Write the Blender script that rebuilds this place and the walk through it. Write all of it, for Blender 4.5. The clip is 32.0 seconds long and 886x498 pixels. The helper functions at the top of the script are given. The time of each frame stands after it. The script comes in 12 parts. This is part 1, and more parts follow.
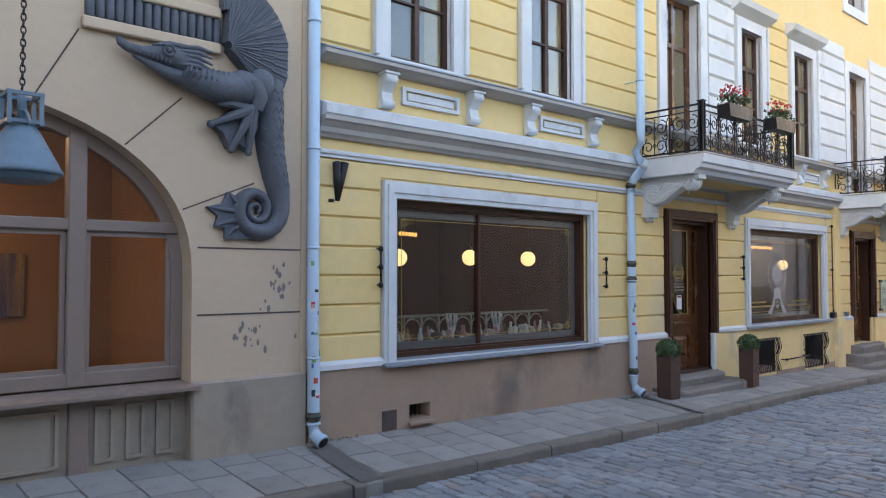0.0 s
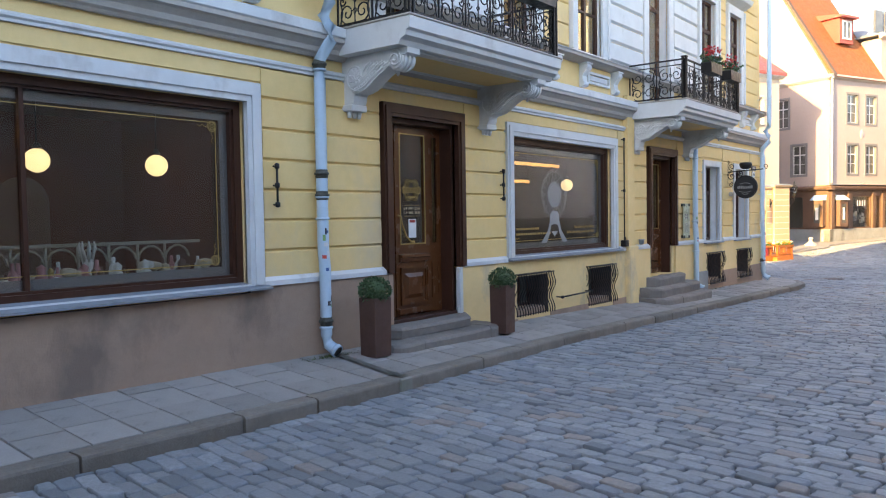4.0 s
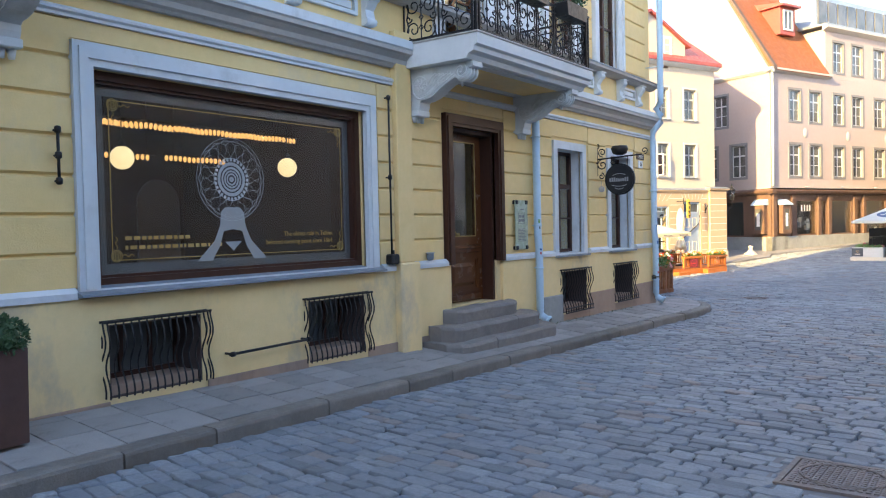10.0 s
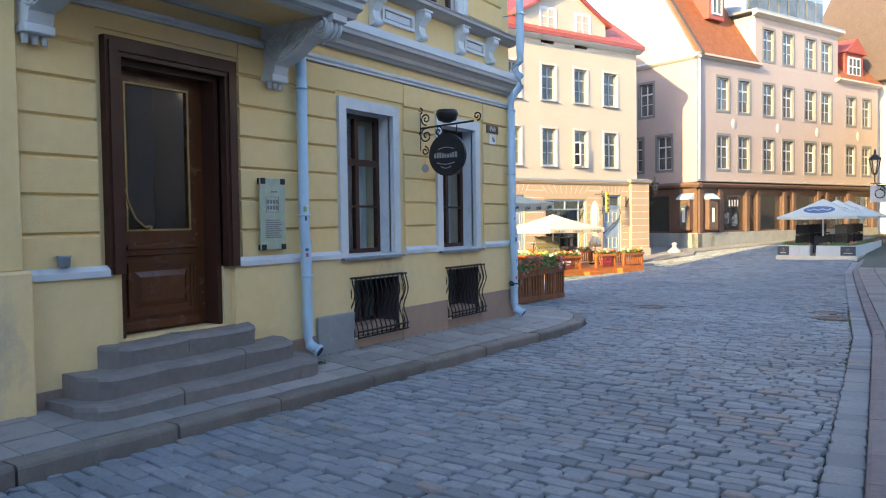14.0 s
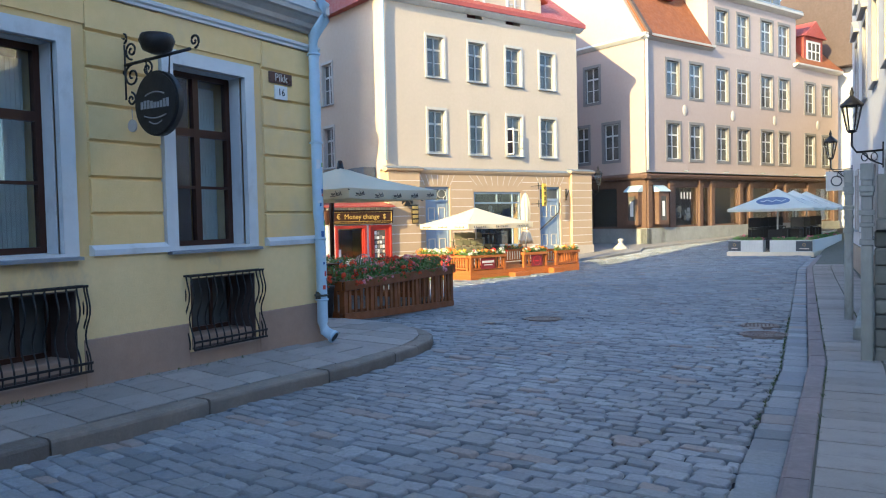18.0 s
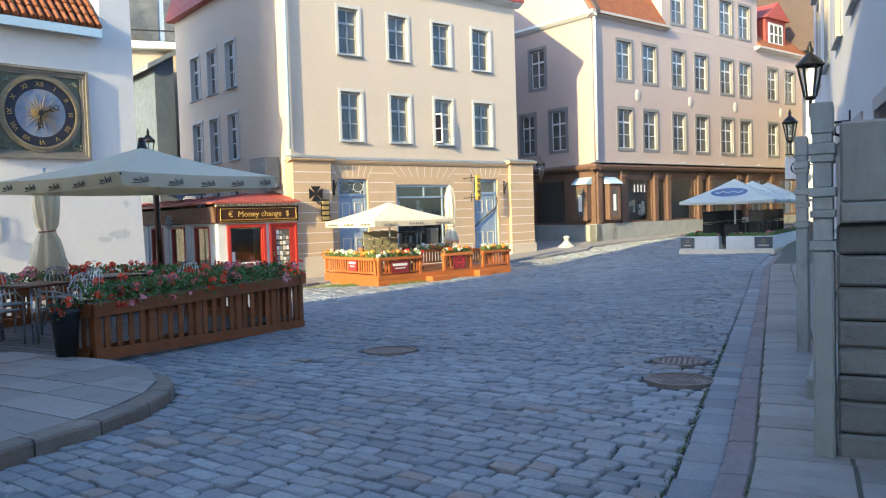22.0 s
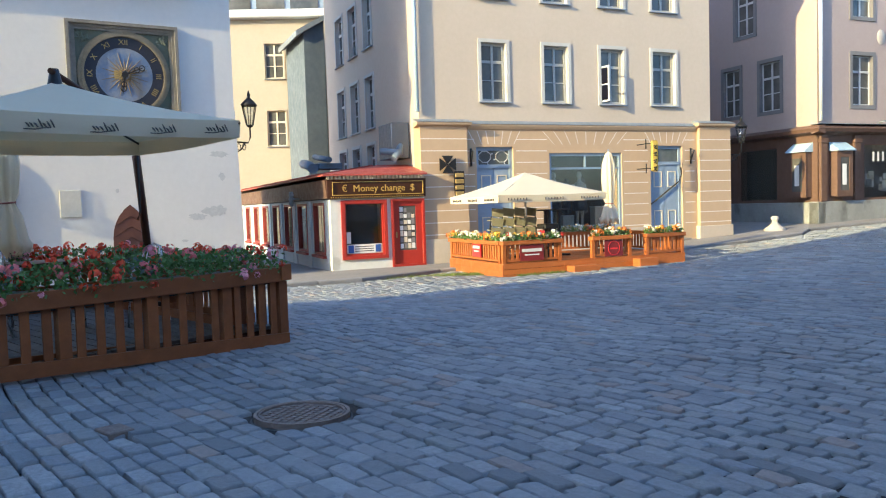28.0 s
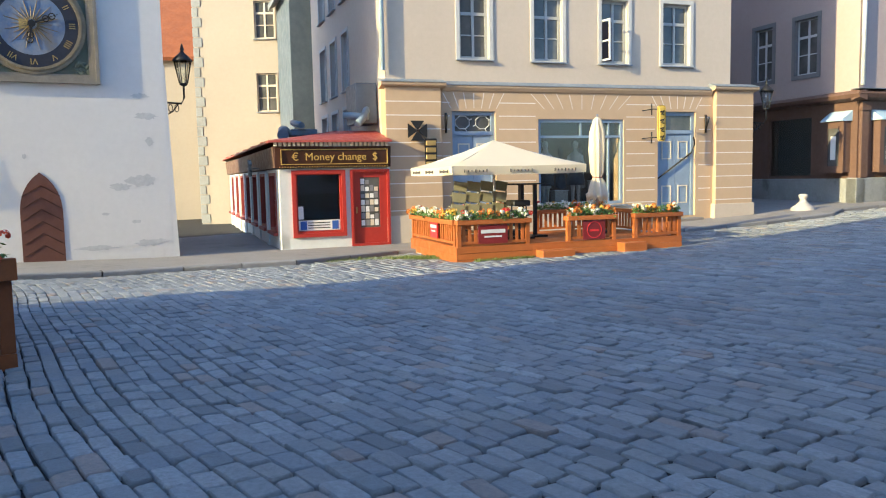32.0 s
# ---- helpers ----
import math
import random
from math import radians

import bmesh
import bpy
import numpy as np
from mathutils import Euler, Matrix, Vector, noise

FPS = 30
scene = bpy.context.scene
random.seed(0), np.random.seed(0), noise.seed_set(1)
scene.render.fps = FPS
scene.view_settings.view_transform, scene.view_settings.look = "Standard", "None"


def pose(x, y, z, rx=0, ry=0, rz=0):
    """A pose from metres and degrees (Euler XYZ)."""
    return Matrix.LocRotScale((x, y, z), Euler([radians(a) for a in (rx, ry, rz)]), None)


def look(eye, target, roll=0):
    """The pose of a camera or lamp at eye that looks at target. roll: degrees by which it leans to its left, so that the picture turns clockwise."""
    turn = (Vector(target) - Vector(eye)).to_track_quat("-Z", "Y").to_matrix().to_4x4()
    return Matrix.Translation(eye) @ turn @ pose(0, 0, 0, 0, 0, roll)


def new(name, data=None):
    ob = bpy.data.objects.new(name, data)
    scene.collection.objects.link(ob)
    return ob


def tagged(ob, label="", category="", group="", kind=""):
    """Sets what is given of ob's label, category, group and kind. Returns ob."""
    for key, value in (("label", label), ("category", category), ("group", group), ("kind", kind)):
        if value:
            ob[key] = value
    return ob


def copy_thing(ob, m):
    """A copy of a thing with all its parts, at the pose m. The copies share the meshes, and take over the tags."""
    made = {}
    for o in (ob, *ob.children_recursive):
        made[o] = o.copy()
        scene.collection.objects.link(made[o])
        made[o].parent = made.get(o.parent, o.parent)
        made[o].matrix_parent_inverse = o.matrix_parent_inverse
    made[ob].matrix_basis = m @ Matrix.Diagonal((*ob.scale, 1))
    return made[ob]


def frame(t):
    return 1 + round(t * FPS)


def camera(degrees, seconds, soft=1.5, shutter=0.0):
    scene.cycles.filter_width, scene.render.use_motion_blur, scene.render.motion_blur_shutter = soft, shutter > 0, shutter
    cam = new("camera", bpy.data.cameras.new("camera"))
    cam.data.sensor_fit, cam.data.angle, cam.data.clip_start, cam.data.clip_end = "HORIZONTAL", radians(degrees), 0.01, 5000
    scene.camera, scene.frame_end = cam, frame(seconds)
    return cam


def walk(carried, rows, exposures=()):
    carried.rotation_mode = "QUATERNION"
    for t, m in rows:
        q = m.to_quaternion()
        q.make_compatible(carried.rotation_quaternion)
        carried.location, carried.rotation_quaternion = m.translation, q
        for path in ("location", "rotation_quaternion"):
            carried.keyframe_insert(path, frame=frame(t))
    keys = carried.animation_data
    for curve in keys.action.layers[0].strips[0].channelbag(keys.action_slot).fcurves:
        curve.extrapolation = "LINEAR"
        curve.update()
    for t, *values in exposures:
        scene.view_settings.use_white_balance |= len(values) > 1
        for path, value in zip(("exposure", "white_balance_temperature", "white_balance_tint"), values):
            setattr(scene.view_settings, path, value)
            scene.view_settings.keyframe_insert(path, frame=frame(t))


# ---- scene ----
cam = camera(59.5, 32.0, 1.12)
PATH = [
    (0, (0.157, -5.375, 2.015), (-1.324, -4.033, 2.085), 0.01),
    (0.5, (0.078, -4.875, 1.975), (-1.395, -3.523, 2.000), -0.09),
    (1, (-0.012, -4.380, 1.933), (-1.414, -2.954, 1.953), 0.09),
    (1.5, (-0.067, -3.875, 1.879), (-1.355, -2.346, 1.903), -0.05),
    (2, (-0.116, -3.377, 1.830), (-1.407, -1.849, 1.813), -0.59),
    (2.5, (-0.182, -2.855, 1.814), (-1.427, -1.292, 1.723), -0.73),
    (3, (-0.223, -2.295, 1.794), (-1.465, -0.730, 1.702), -0.70),
    (3.5, (-0.274, -1.775, 1.751), (-1.516, -0.210, 1.664), -0.79),
    (5.5, (-0.393, 0.076, 1.648), (-1.632, 1.644, 1.580), -1.19),
    (6, (-0.451, 0.596, 1.655), (-1.689, 2.166, 1.588), -1.29),
    (6.5, (-0.536, 1.136, 1.658), (-1.718, 2.747, 1.594), -1.13),
    (7, (-0.581, 1.702, 1.643), (-1.759, 3.317, 1.583), -1.28),
    (7.5, (-0.579, 2.230, 1.609), (-1.758, 3.845, 1.546), -1.02),
    (8, (-0.563, 2.759, 1.586), (-1.741, 4.375, 1.525), -1.28),
    (8.5, (-0.576, 3.285, 1.603), (-1.752, 4.901, 1.544), -1.24),
    (9, (-0.604, 3.814, 1.615), (-1.782, 5.429, 1.558), -1.29),
    (9.5, (-0.636, 4.333, 1.586), (-1.810, 5.952, 1.532), -1.26),
    (10, (-0.678, 4.851, 1.548), (-1.853, 6.469, 1.493), -1.28),
    (10.5, (-0.696, 5.362, 1.546), (-1.854, 6.991, 1.485), -1.10),
    (11, (-0.699, 5.843, 1.551), (-1.856, 7.473, 1.492), -1.18),
    (11.5, (-0.701, 6.370, 1.534), (-1.793, 8.044, 1.453), -0.89),
    (12, (-0.683, 6.907, 1.513), (-1.771, 8.584, 1.431), -0.90),
    (12.5, (-0.716, 7.449, 1.475), (-1.803, 9.126, 1.394), -0.83),
    (13, (-0.734, 8.009, 1.460), (-1.816, 9.689, 1.384), -0.91),
    (13.5, (-0.766, 8.550, 1.464), (-1.846, 10.231, 1.391), -1.01),
    (14, (-0.787, 9.090, 1.471), (-1.855, 10.780, 1.398), -0.81),
    (14.5, (-0.796, 9.638, 1.440), (-1.862, 11.329, 1.372), -0.93),
    (15, (-0.769, 10.155, 1.409), (-1.824, 11.853, 1.340), -0.70),
    (15.5, (-0.684, 10.604, 1.397), (-1.719, 12.313, 1.330), -0.71),
    (17.5, (-0.607, 12.426, 1.353), (-1.618, 14.150, 1.273), -1.20),
    (18, (-0.740, 13.202, 1.294), (-1.750, 14.926, 1.217), -1.30),
    (18.5, (-0.827, 13.734, 1.273), (-1.838, 15.458, 1.199), -1.33),
    (19, (-0.879, 14.208, 1.287), (-1.888, 15.933, 1.211), -1.30),
    (19.5, (-0.933, 14.716, 1.280), (-1.941, 16.442, 1.204), -1.17),
    (20, (-0.997, 15.210, 1.260), (-2.004, 16.936, 1.187), -1.19),
    (20.5, (-0.976, 15.714, 1.224), (-1.981, 17.442, 1.154), -1.16),
    (21, (-0.930, 16.203, 1.202), (-1.937, 17.929, 1.132), -1.30),
    (21.5, (-0.864, 16.695, 1.196), (-1.819, 18.451, 1.123), -1.65),
    (22, (-0.801, 17.191, 1.196), (-1.754, 18.947, 1.111), -1.80),
    (22.5, (-0.778, 17.664, 1.166), (-1.732, 19.420, 1.083), -1.82),
    (23, (-0.783, 18.139, 1.133), (-1.734, 19.893, 0.992), -2.20),
    (23.5, (-0.844, 18.606, 1.118), (-1.793, 20.358, 0.940), -2.29),
    (24, (-0.917, 19.080, 1.113), (-1.867, 20.831, 0.941), -2.40),
    (24.5, (-0.980, 19.508, 1.107), (-2.080, 21.170, 0.945), -2.91),
    (25, (-1.086, 19.931, 1.082), (-2.201, 21.584, 0.926), -3.10),
    (25.5, (-1.113, 20.287, 1.059), (-2.306, 21.886, 0.906), -2.91),
    (26, (-1.157, 20.612, 1.055), (-2.457, 22.125, 0.909), -2.50),
    (26.5, (-1.257, 20.932, 1.044), (-2.574, 22.430, 0.901), -2.60),
    (28.5, (-1.627, 22.344, 0.935), (-3.089, 23.703, 0.806), -1.30),
    (29, (-1.676, 22.738, 0.921), (-3.196, 24.025, 0.740), -1.30),
    (29.5, (-1.690, 23.142, 0.924), (-3.186, 24.458, 0.751), -1.18),
    (30, (-1.703, 23.544, 0.931), (-3.192, 24.868, 0.756), -1.20),
    (30.5, (-1.752, 23.933, 0.929), (-3.236, 25.259, 0.734), -1.12),
    (31, (-1.816, 24.321, 0.927), (-3.296, 25.653, 0.737), -1.10),
    (31.5, (-1.882, 24.715, 0.927), (-3.360, 26.050, 0.739), -1.01),
    (32, (-1.956, 25.116, 0.929), (-3.433, 26.451, 0.743), -1.20),
]
walk(cam, [(t, look(eye, target, roll)) for t, eye, target, roll in PATH],
     [(0, 2.74, 7300, 19), (1, 2.84, 7150, 18), (3, 2.79, 6850, 16), (6, 2.6, 6550, 16), (9, 2.54, 6150, 14), (13, 2.27, 5700, 11), (19, 1.87, 5030, 6), (24, 1.81, 4980, 6), (32, 1.6, 4900, 7)])

# ---- world, sun, exposure ----
W = bpy.data.worlds.new("sky")
scene.world = W
W.use_nodes = True
wn = W.node_tree
sky = wn.nodes.new("ShaderNodeTexSky")
sky.sky_type = "NISHITA"
sky.sun_disc = False
SUN_EL, SUN_AZ = radians(18), math.atan2(-0.14, -0.99)   # the sun stands low over (-0.14, -0.99)
sky.sun_elevation, sky.sun_rotation = SUN_EL, SUN_AZ
sky.air_density, sky.dust_density, sky.ozone_density = 1.0, 1.4, 1.0
wn.links.new(sky.outputs[0], wn.nodes["Background"].inputs[0])
wn.nodes["Background"].inputs[1].default_value = 0.15
sun = new("sun", bpy.data.lights.new("sun", "SUN"))
sun.data.energy, sun.data.angle, sun.data.color = 3.7, radians(0.55), (1.0, 0.68, 0.25)
sun.matrix_world = look((-0.14 * 40, -0.99 * 40, math.tan(SUN_EL) * 40), (0, 0, 0))


# ---- materials ----
def node_mat(name):
    m = bpy.data.materials.new(name)
    m.use_nodes = True
    nt = m.node_tree
    return m, nt, nt.nodes["Principled BSDF"]


def mapped(nt, scale, stretch=(1, 1, 1)):
    tc, mp = nt.nodes.new("ShaderNodeTexCoord"), nt.nodes.new("ShaderNodeMapping")
    mp.inputs["Scale"].default_value = [scale * s for s in stretch]
    nt.links.new(tc.outputs["Object"], mp.inputs["Vector"])
    return mp.outputs["Vector"]


def noise_fac(nt, scale, detail=5, rough=0.6, stretch=(1, 1, 1), lo=0.35, hi=0.65):
    n, r = nt.nodes.new("ShaderNodeTexNoise"), nt.nodes.new("ShaderNodeMapRange")
    n.inputs["Scale"].default_value, n.inputs["Detail"].default_value, n.inputs["Roughness"].default_value = 1, detail, rough
    nt.links.new(mapped(nt, scale, stretch), n.inputs["Vector"])
    r.inputs["From Min"].default_value, r.inputs["From Max"].default_value = lo, hi
    nt.links.new(n.outputs["Fac"], r.inputs["Value"])
    return r.outputs["Result"]


def mix_col(nt, fac, a, b, mode="MIX"):
    m = nt.nodes.new("ShaderNodeMix")
    m.data_type, m.blend_type = "RGBA", mode
    for sock, v in ((m.inputs[0], fac), (m.inputs[6], a), (m.inputs[7], b)):
        if hasattr(v, "links"):
            nt.links.new(v, sock)
        elif isinstance(v, (int, float)):
            sock.default_value = v
        else:
            sock.default_value = (*v, 1)
    return m.outputs[2]


def times(nt, a, k):
    m = nt.nodes.new("ShaderNodeMath")
    m.operation = "MULTIPLY"
    nt.links.new(a, m.inputs[0])
    m.inputs[1].default_value = k
    return m.outputs[0]


def surface(name, base, other=None, rough=0.7, big=0.8, small=14, blotch=0.5, grain=0.35, bump=0.15, metal=0.0, stain=None, stain_scale=0.5,
            stain_lo=0.52, stretch=(1, 1, 1), vary=0.0, spec=0.4, bump_scale=60):
    """Paint, stone, plaster or wood: blotches, fine grain, stains with their own outline, and relief."""
    m, nt, p = node_mat(name)
    other = other or tuple(c * 0.78 for c in base)
    col = mix_col(nt, times(nt, noise_fac(nt, big, 4, 0.6, stretch), blotch), base, other)
    col = mix_col(nt, times(nt, noise_fac(nt, small, 6, 0.7, stretch), grain), col, tuple(c * 0.7 for c in base))
    if stain:
        col = mix_col(nt, times(nt, noise_fac(nt, stain_scale, 7, 0.65, (1, 1, 0.6), stain_lo, stain_lo + 0.14), 0.75), col, stain)
    if vary:
        oi, h = nt.nodes.new("ShaderNodeObjectInfo"), nt.nodes.new("ShaderNodeHueSaturation")
        r = nt.nodes.new("ShaderNodeMapRange")
        r.inputs["To Min"].default_value, r.inputs["To Max"].default_value = 1 - vary, 1 + vary
        nt.links.new(oi.outputs["Random"], r.inputs["Value"])
        nt.links.new(r.outputs["Result"], h.inputs["Value"])
        nt.links.new(col, h.inputs["Color"])
        col = h.outputs["Color"]
    nt.links.new(col, p.inputs["Base Color"])
    rr = nt.nodes.new("ShaderNodeMapRange")
    rr.inputs["To Min"].default_value, rr.inputs["To Max"].default_value = max(0.02, rough - 0.12), min(1, rough + 0.12)
    nt.links.new(noise_fac(nt, small * 0.6, 4), rr.inputs["Value"])
    nt.links.new(rr.outputs["Result"], p.inputs["Roughness"])
    p.inputs["Metallic"].default_value = metal
    p.inputs["Specular IOR Level"].default_value = spec
    if bump:
        b = nt.nodes.new("ShaderNodeBump")
        b.inputs["Strength"].default_value, b.inputs["Distance"].default_value = bump, 0.01
        nt.links.new(noise_fac(nt, bump_scale, 5, 0.65, stretch, 0.2, 0.8), b.inputs["Height"])
        nt.links.new(b.outputs["Normal"], p.inputs["Normal"])
    return m


def glass_mat(name, tint=(0.9, 0.93, 0.92), gloss=1.0, ior=1.5):
    m, nt, p = node_mat(name)
    out = nt.nodes["Material Output"]
    nt.nodes.remove(p)
    tr, gl, mx, lw = (nt.nodes.new(k) for k in ("ShaderNodeBsdfTransparent", "ShaderNodeBsdfGlossy", "ShaderNodeMixShader", "ShaderNodeLayerWeight"))
    pw, ad = nt.nodes.new("ShaderNodeMath"), nt.nodes.new("ShaderNodeMath")
    pw.operation, ad.operation = "POWER", "MULTIPLY_ADD"
    f0 = ((ior - 1) / (ior + 1)) ** 2
    tr.inputs[0].default_value = (*tint, 1)
    gl.inputs["Color"].default_value = (gloss, gloss, gloss, 1)
    gl.inputs["Roughness"].default_value = 0.02
    lw.inputs["Blend"].default_value = 0.5
    nt.links.new(lw.outputs["Facing"], pw.inputs[0])
    pw.inputs[1].default_value = 4.0
    nt.links.new(pw.outputs[0], ad.inputs[0])
    ad.inputs[1].default_value, ad.inputs[2].default_value = 1 - f0, f0 * 1.3
    nt.links.new(ad.outputs[0], mx.inputs[0])
    nt.links.new(tr.outputs[0], mx.inputs[1])
    nt.links.new(gl.outputs[0], mx.inputs[2])
    nt.links.new(mx.outputs[0], out.inputs[0])
    return m


def frost_mat(name, col, clear):
    """Etched glass: a matt white film through which part of the room shows."""
    m, nt, b = node_mat(name)
    b.inputs["Base Color"].default_value = (*col, 1)
    b.inputs["Roughness"].default_value = 0.8
    tr = nt.nodes.new("ShaderNodeBsdfTransparent")
    mx = nt.nodes.new("ShaderNodeMixShader")
    mx.inputs[0].default_value = clear
    out = next(n for n in nt.nodes if n.type == "OUTPUT_MATERIAL")
    nt.links.new(b.outputs[0], mx.inputs[1])
    nt.links.new(tr.outputs[0], mx.inputs[2])
    nt.links.new(mx.outputs[0], out.inputs[0])
    return m


def glow_mat(name, col, power):
    m, nt, p = node_mat(name)
    p.inputs["Base Color"].default_value = (*col, 1)
    p.inputs["Emission Color"].default_value = (*col, 1)
    p.inputs["Emission Strength"].default_value = power
    return m


def island_mat(name, cols, rough=0.75, bump=0.35, grain=22, step=False):
    """Stones or petals joined in one mesh: each island takes its own tone."""
    m, nt, p = node_mat(name)
    ge, cr = nt.nodes.new("ShaderNodeNewGeometry"), nt.nodes.new("ShaderNodeValToRGB")
    cr.color_ramp.interpolation = "CONSTANT" if step else "LINEAR"
    el = cr.color_ramp.elements
    while len(el) < len(cols):
        el.new(0.5)
    for k, (e, c) in enumerate(zip(el, cols)):
        e.position, e.color = k / max(1, len(cols) - (0 if step else 1)), (*c, 1)
    nt.links.new(ge.outputs["Random Per Island"], cr.inputs[0])
    col = mix_col(nt, times(nt, noise_fac(nt, grain, 6, 0.7), 0.55), cr.outputs[0], tuple(c * 0.55 for c in cols[len(cols) // 2]))
    col = mix_col(nt, times(nt, noise_fac(nt, 0.35, 4, 0.6), 0.35), col, tuple(c * 0.6 for c in cols[0]))
    nt.links.new(col, p.inputs["Base Color"])
    p.inputs["Roughness"].default_value = rough
    if bump:
        b = nt.nodes.new("ShaderNodeBump")
        b.inputs["Strength"].default_value, b.inputs["Distance"].default_value = bump, 0.01
        nt.links.new(noise_fac(nt, 45, 5, 0.7, (1, 1, 1), 0.2, 0.8), b.inputs["Height"])
        nt.links.new(b.outputs["Normal"], p.inputs["Normal"])
    return m


YELLOW = surface("yellow_plaster", (0.74, 0.53, 0.222), (0.76, 0.58, 0.3), 0.85, 0.7, 9, 0.5, 0.18, 0.2, stain=(0.56, 0.45, 0.28), stain_scale=0.6, stain_lo=0.54)
YELLOW2 = surface("pale_yellow_plaster", (0.77, 0.59, 0.3), (0.74, 0.54, 0.24), 0.85, 0.9, 9, 0.6, 0.2, 0.25, stain=(0.36, 0.32, 0.26), stain_scale=1.1, stain_lo=0.55)
BROWN_PLINTH = surface("brown_plinth", (0.36, 0.25, 0.18), (0.29, 0.21, 0.16), 0.85, 0.9, 10, 0.5, 0.3, 0.35, stain=(0.15, 0.115, 0.095), stain_scale=0.9, stain_lo=0.545)
WHITE = surface("white_trim_paint", (0.60, 0.62, 0.62), (0.50, 0.52, 0.525), 0.6, 2, 12, 0.5, 0.15, 0.12, stain=(0.36, 0.36, 0.345), stain_scale=1.5, stain_lo=0.57)
OFFWHITE = surface("off_white_surround", (0.48, 0.47, 0.44), (0.42, 0.41, 0.385), 0.8, 2, 12, 0.5, 0.2, 0.15)
STUCCO_GREY = surface("grey_stucco", (0.44, 0.41, 0.37), (0.36, 0.33, 0.3), 0.8, 2, 14, 0.6, 0.35, 0.3)
ZINC = surface("zinc_sheet", (0.27, 0.30, 0.33), (0.2, 0.225, 0.25), 0.5, 2, 12, 0.6, 0.3, 0.1, metal=0.4)
PIPE_BLUE = surface("pale_blue_pipe_paint", (0.42, 0.55, 0.66), (0.35, 0.47, 0.57), 0.5, 5, 14, 0.4, 0.2, 0.1, stain=(0.2, 0.19, 0.17), stain_scale=4, stain_lo=0.64)
DARKWOOD = surface("dark_brown_wood", (0.06, 0.025, 0.015), (0.04, 0.017, 0.011), 0.42, 2, 6, 0.5, 0.5, 0.12, stretch=(6, 6, 0.6), spec=0.25)
DOORWOOD = surface("varnished_oak", (0.115, 0.041, 0.014), (0.075, 0.027, 0.01), 0.2, 3, 8, 0.4, 0.5, 0.1, stretch=(8, 8, 0.7))
GREYFRAME = surface("mauve_grey_film", (0.22, 0.195, 0.19), None, 0.4, 3, 12, 0.3, 0.2, 0.05)
IRON = surface("black_iron", (0.022, 0.022, 0.024), (0.04, 0.035, 0.03), 0.5, 6, 30, 0.5, 0.4, 0.2, metal=0.5)
GRANITE = surface("grey_granite", (0.252, 0.246, 0.246), (0.180, 0.178, 0.180), 0.8, 2, 30, 0.6, 0.6, 0.4, vary=0.18)
SLAB = surface("pavement_slab", (0.292, 0.274, 0.254), (0.232, 0.217, 0.205), 0.8, 1.5, 35, 0.6, 0.5, 0.35, vary=0.16, stain=(0.13, 0.125, 0.12), stain_scale=1.2, stain_lo=0.58)
STEP = surface("worn_limestone_step", (0.235, 0.21, 0.185), (0.15, 0.135, 0.125), 0.8, 2, 16, 0.6, 0.5, 0.4)
DIRT = surface("joint_sand", (0.026, 0.025, 0.024), (0.018, 0.018, 0.017), 0.95, 2, 30, 0.6, 0.5, 0.4)
GLASS = glass_mat("window_glass")
SHOPGLASS = glass_mat("shop_window_glass", (0.82, 0.84, 0.83), 1.0, 1.45)
FARGLASS = surface("old_window_pane", (0.06, 0.062, 0.06), (0.17, 0.165, 0.15), 0.1, 0.9, 3, 0.7, 0.1, 0.0, spec=0.4)
APRICOT = surface("apricot_plaster", (0.46, 0.335, 0.21), (0.425, 0.305, 0.185), 0.85, 0.7, 8, 0.5, 0.15, 0.15)
PEACH = surface("pale_peach_plaster", (0.5, 0.425, 0.335), (0.46, 0.39, 0.305), 0.85, 0.5, 8, 0.5, 0.15, 0.2)
PINK = surface("pale_pink_plaster", (0.375, 0.305, 0.275), (0.34, 0.275, 0.25), 0.85, 0.4, 8, 0.5, 0.15, 0.15)
LIMEWASH = surface("white_limewash", (0.60, 0.59, 0.575), (0.55, 0.54, 0.53), 0.9, 0.6, 8, 0.5, 0.15, 0.35, stain=(0.33, 0.34, 0.37), stain_scale=0.55, stain_lo=0.62)
PALEYELLOW = surface("cream_plaster", (0.38, 0.335, 0.265), (0.34, 0.3, 0.24), 0.85, 0.4, 8, 0.5, 0.15, 0.15)
BEIGE = surface("beige_plaster", (0.54, 0.41, 0.29), (0.48, 0.365, 0.26), 0.85, 0.7, 12, 0.5, 0.2, 0.25, stain=(0.3, 0.26, 0.22), stain_scale=2.2, stain_lo=0.64)
TAUPE = surface("taupe_base_plaster", (0.35, 0.29, 0.225), (0.29, 0.235, 0.185), 0.85, 1, 10, 0.5, 0.3, 0.25, stain=(0.15, 0.13, 0.12), stain_scale=1.4, stain_lo=0.58)
STATUE = surface("dark_grey_cast_relief", (0.085, 0.095, 0.11), (0.12, 0.13, 0.15), 0.65, 4, 24, 0.6, 0.4, 0.4)
TILE_RED = surface("orange_roof_tile", (0.25, 0.085, 0.028), (0.17, 0.055, 0.02), 0.8, 2, 10, 0.6, 0.4, 0.2, vary=0.2)
ROOF_RED = surface("red_roof_sheet", (0.33, 0.07, 0.05), (0.27, 0.06, 0.045), 0.5, 2, 10, 0.5, 0.3, 0.1)
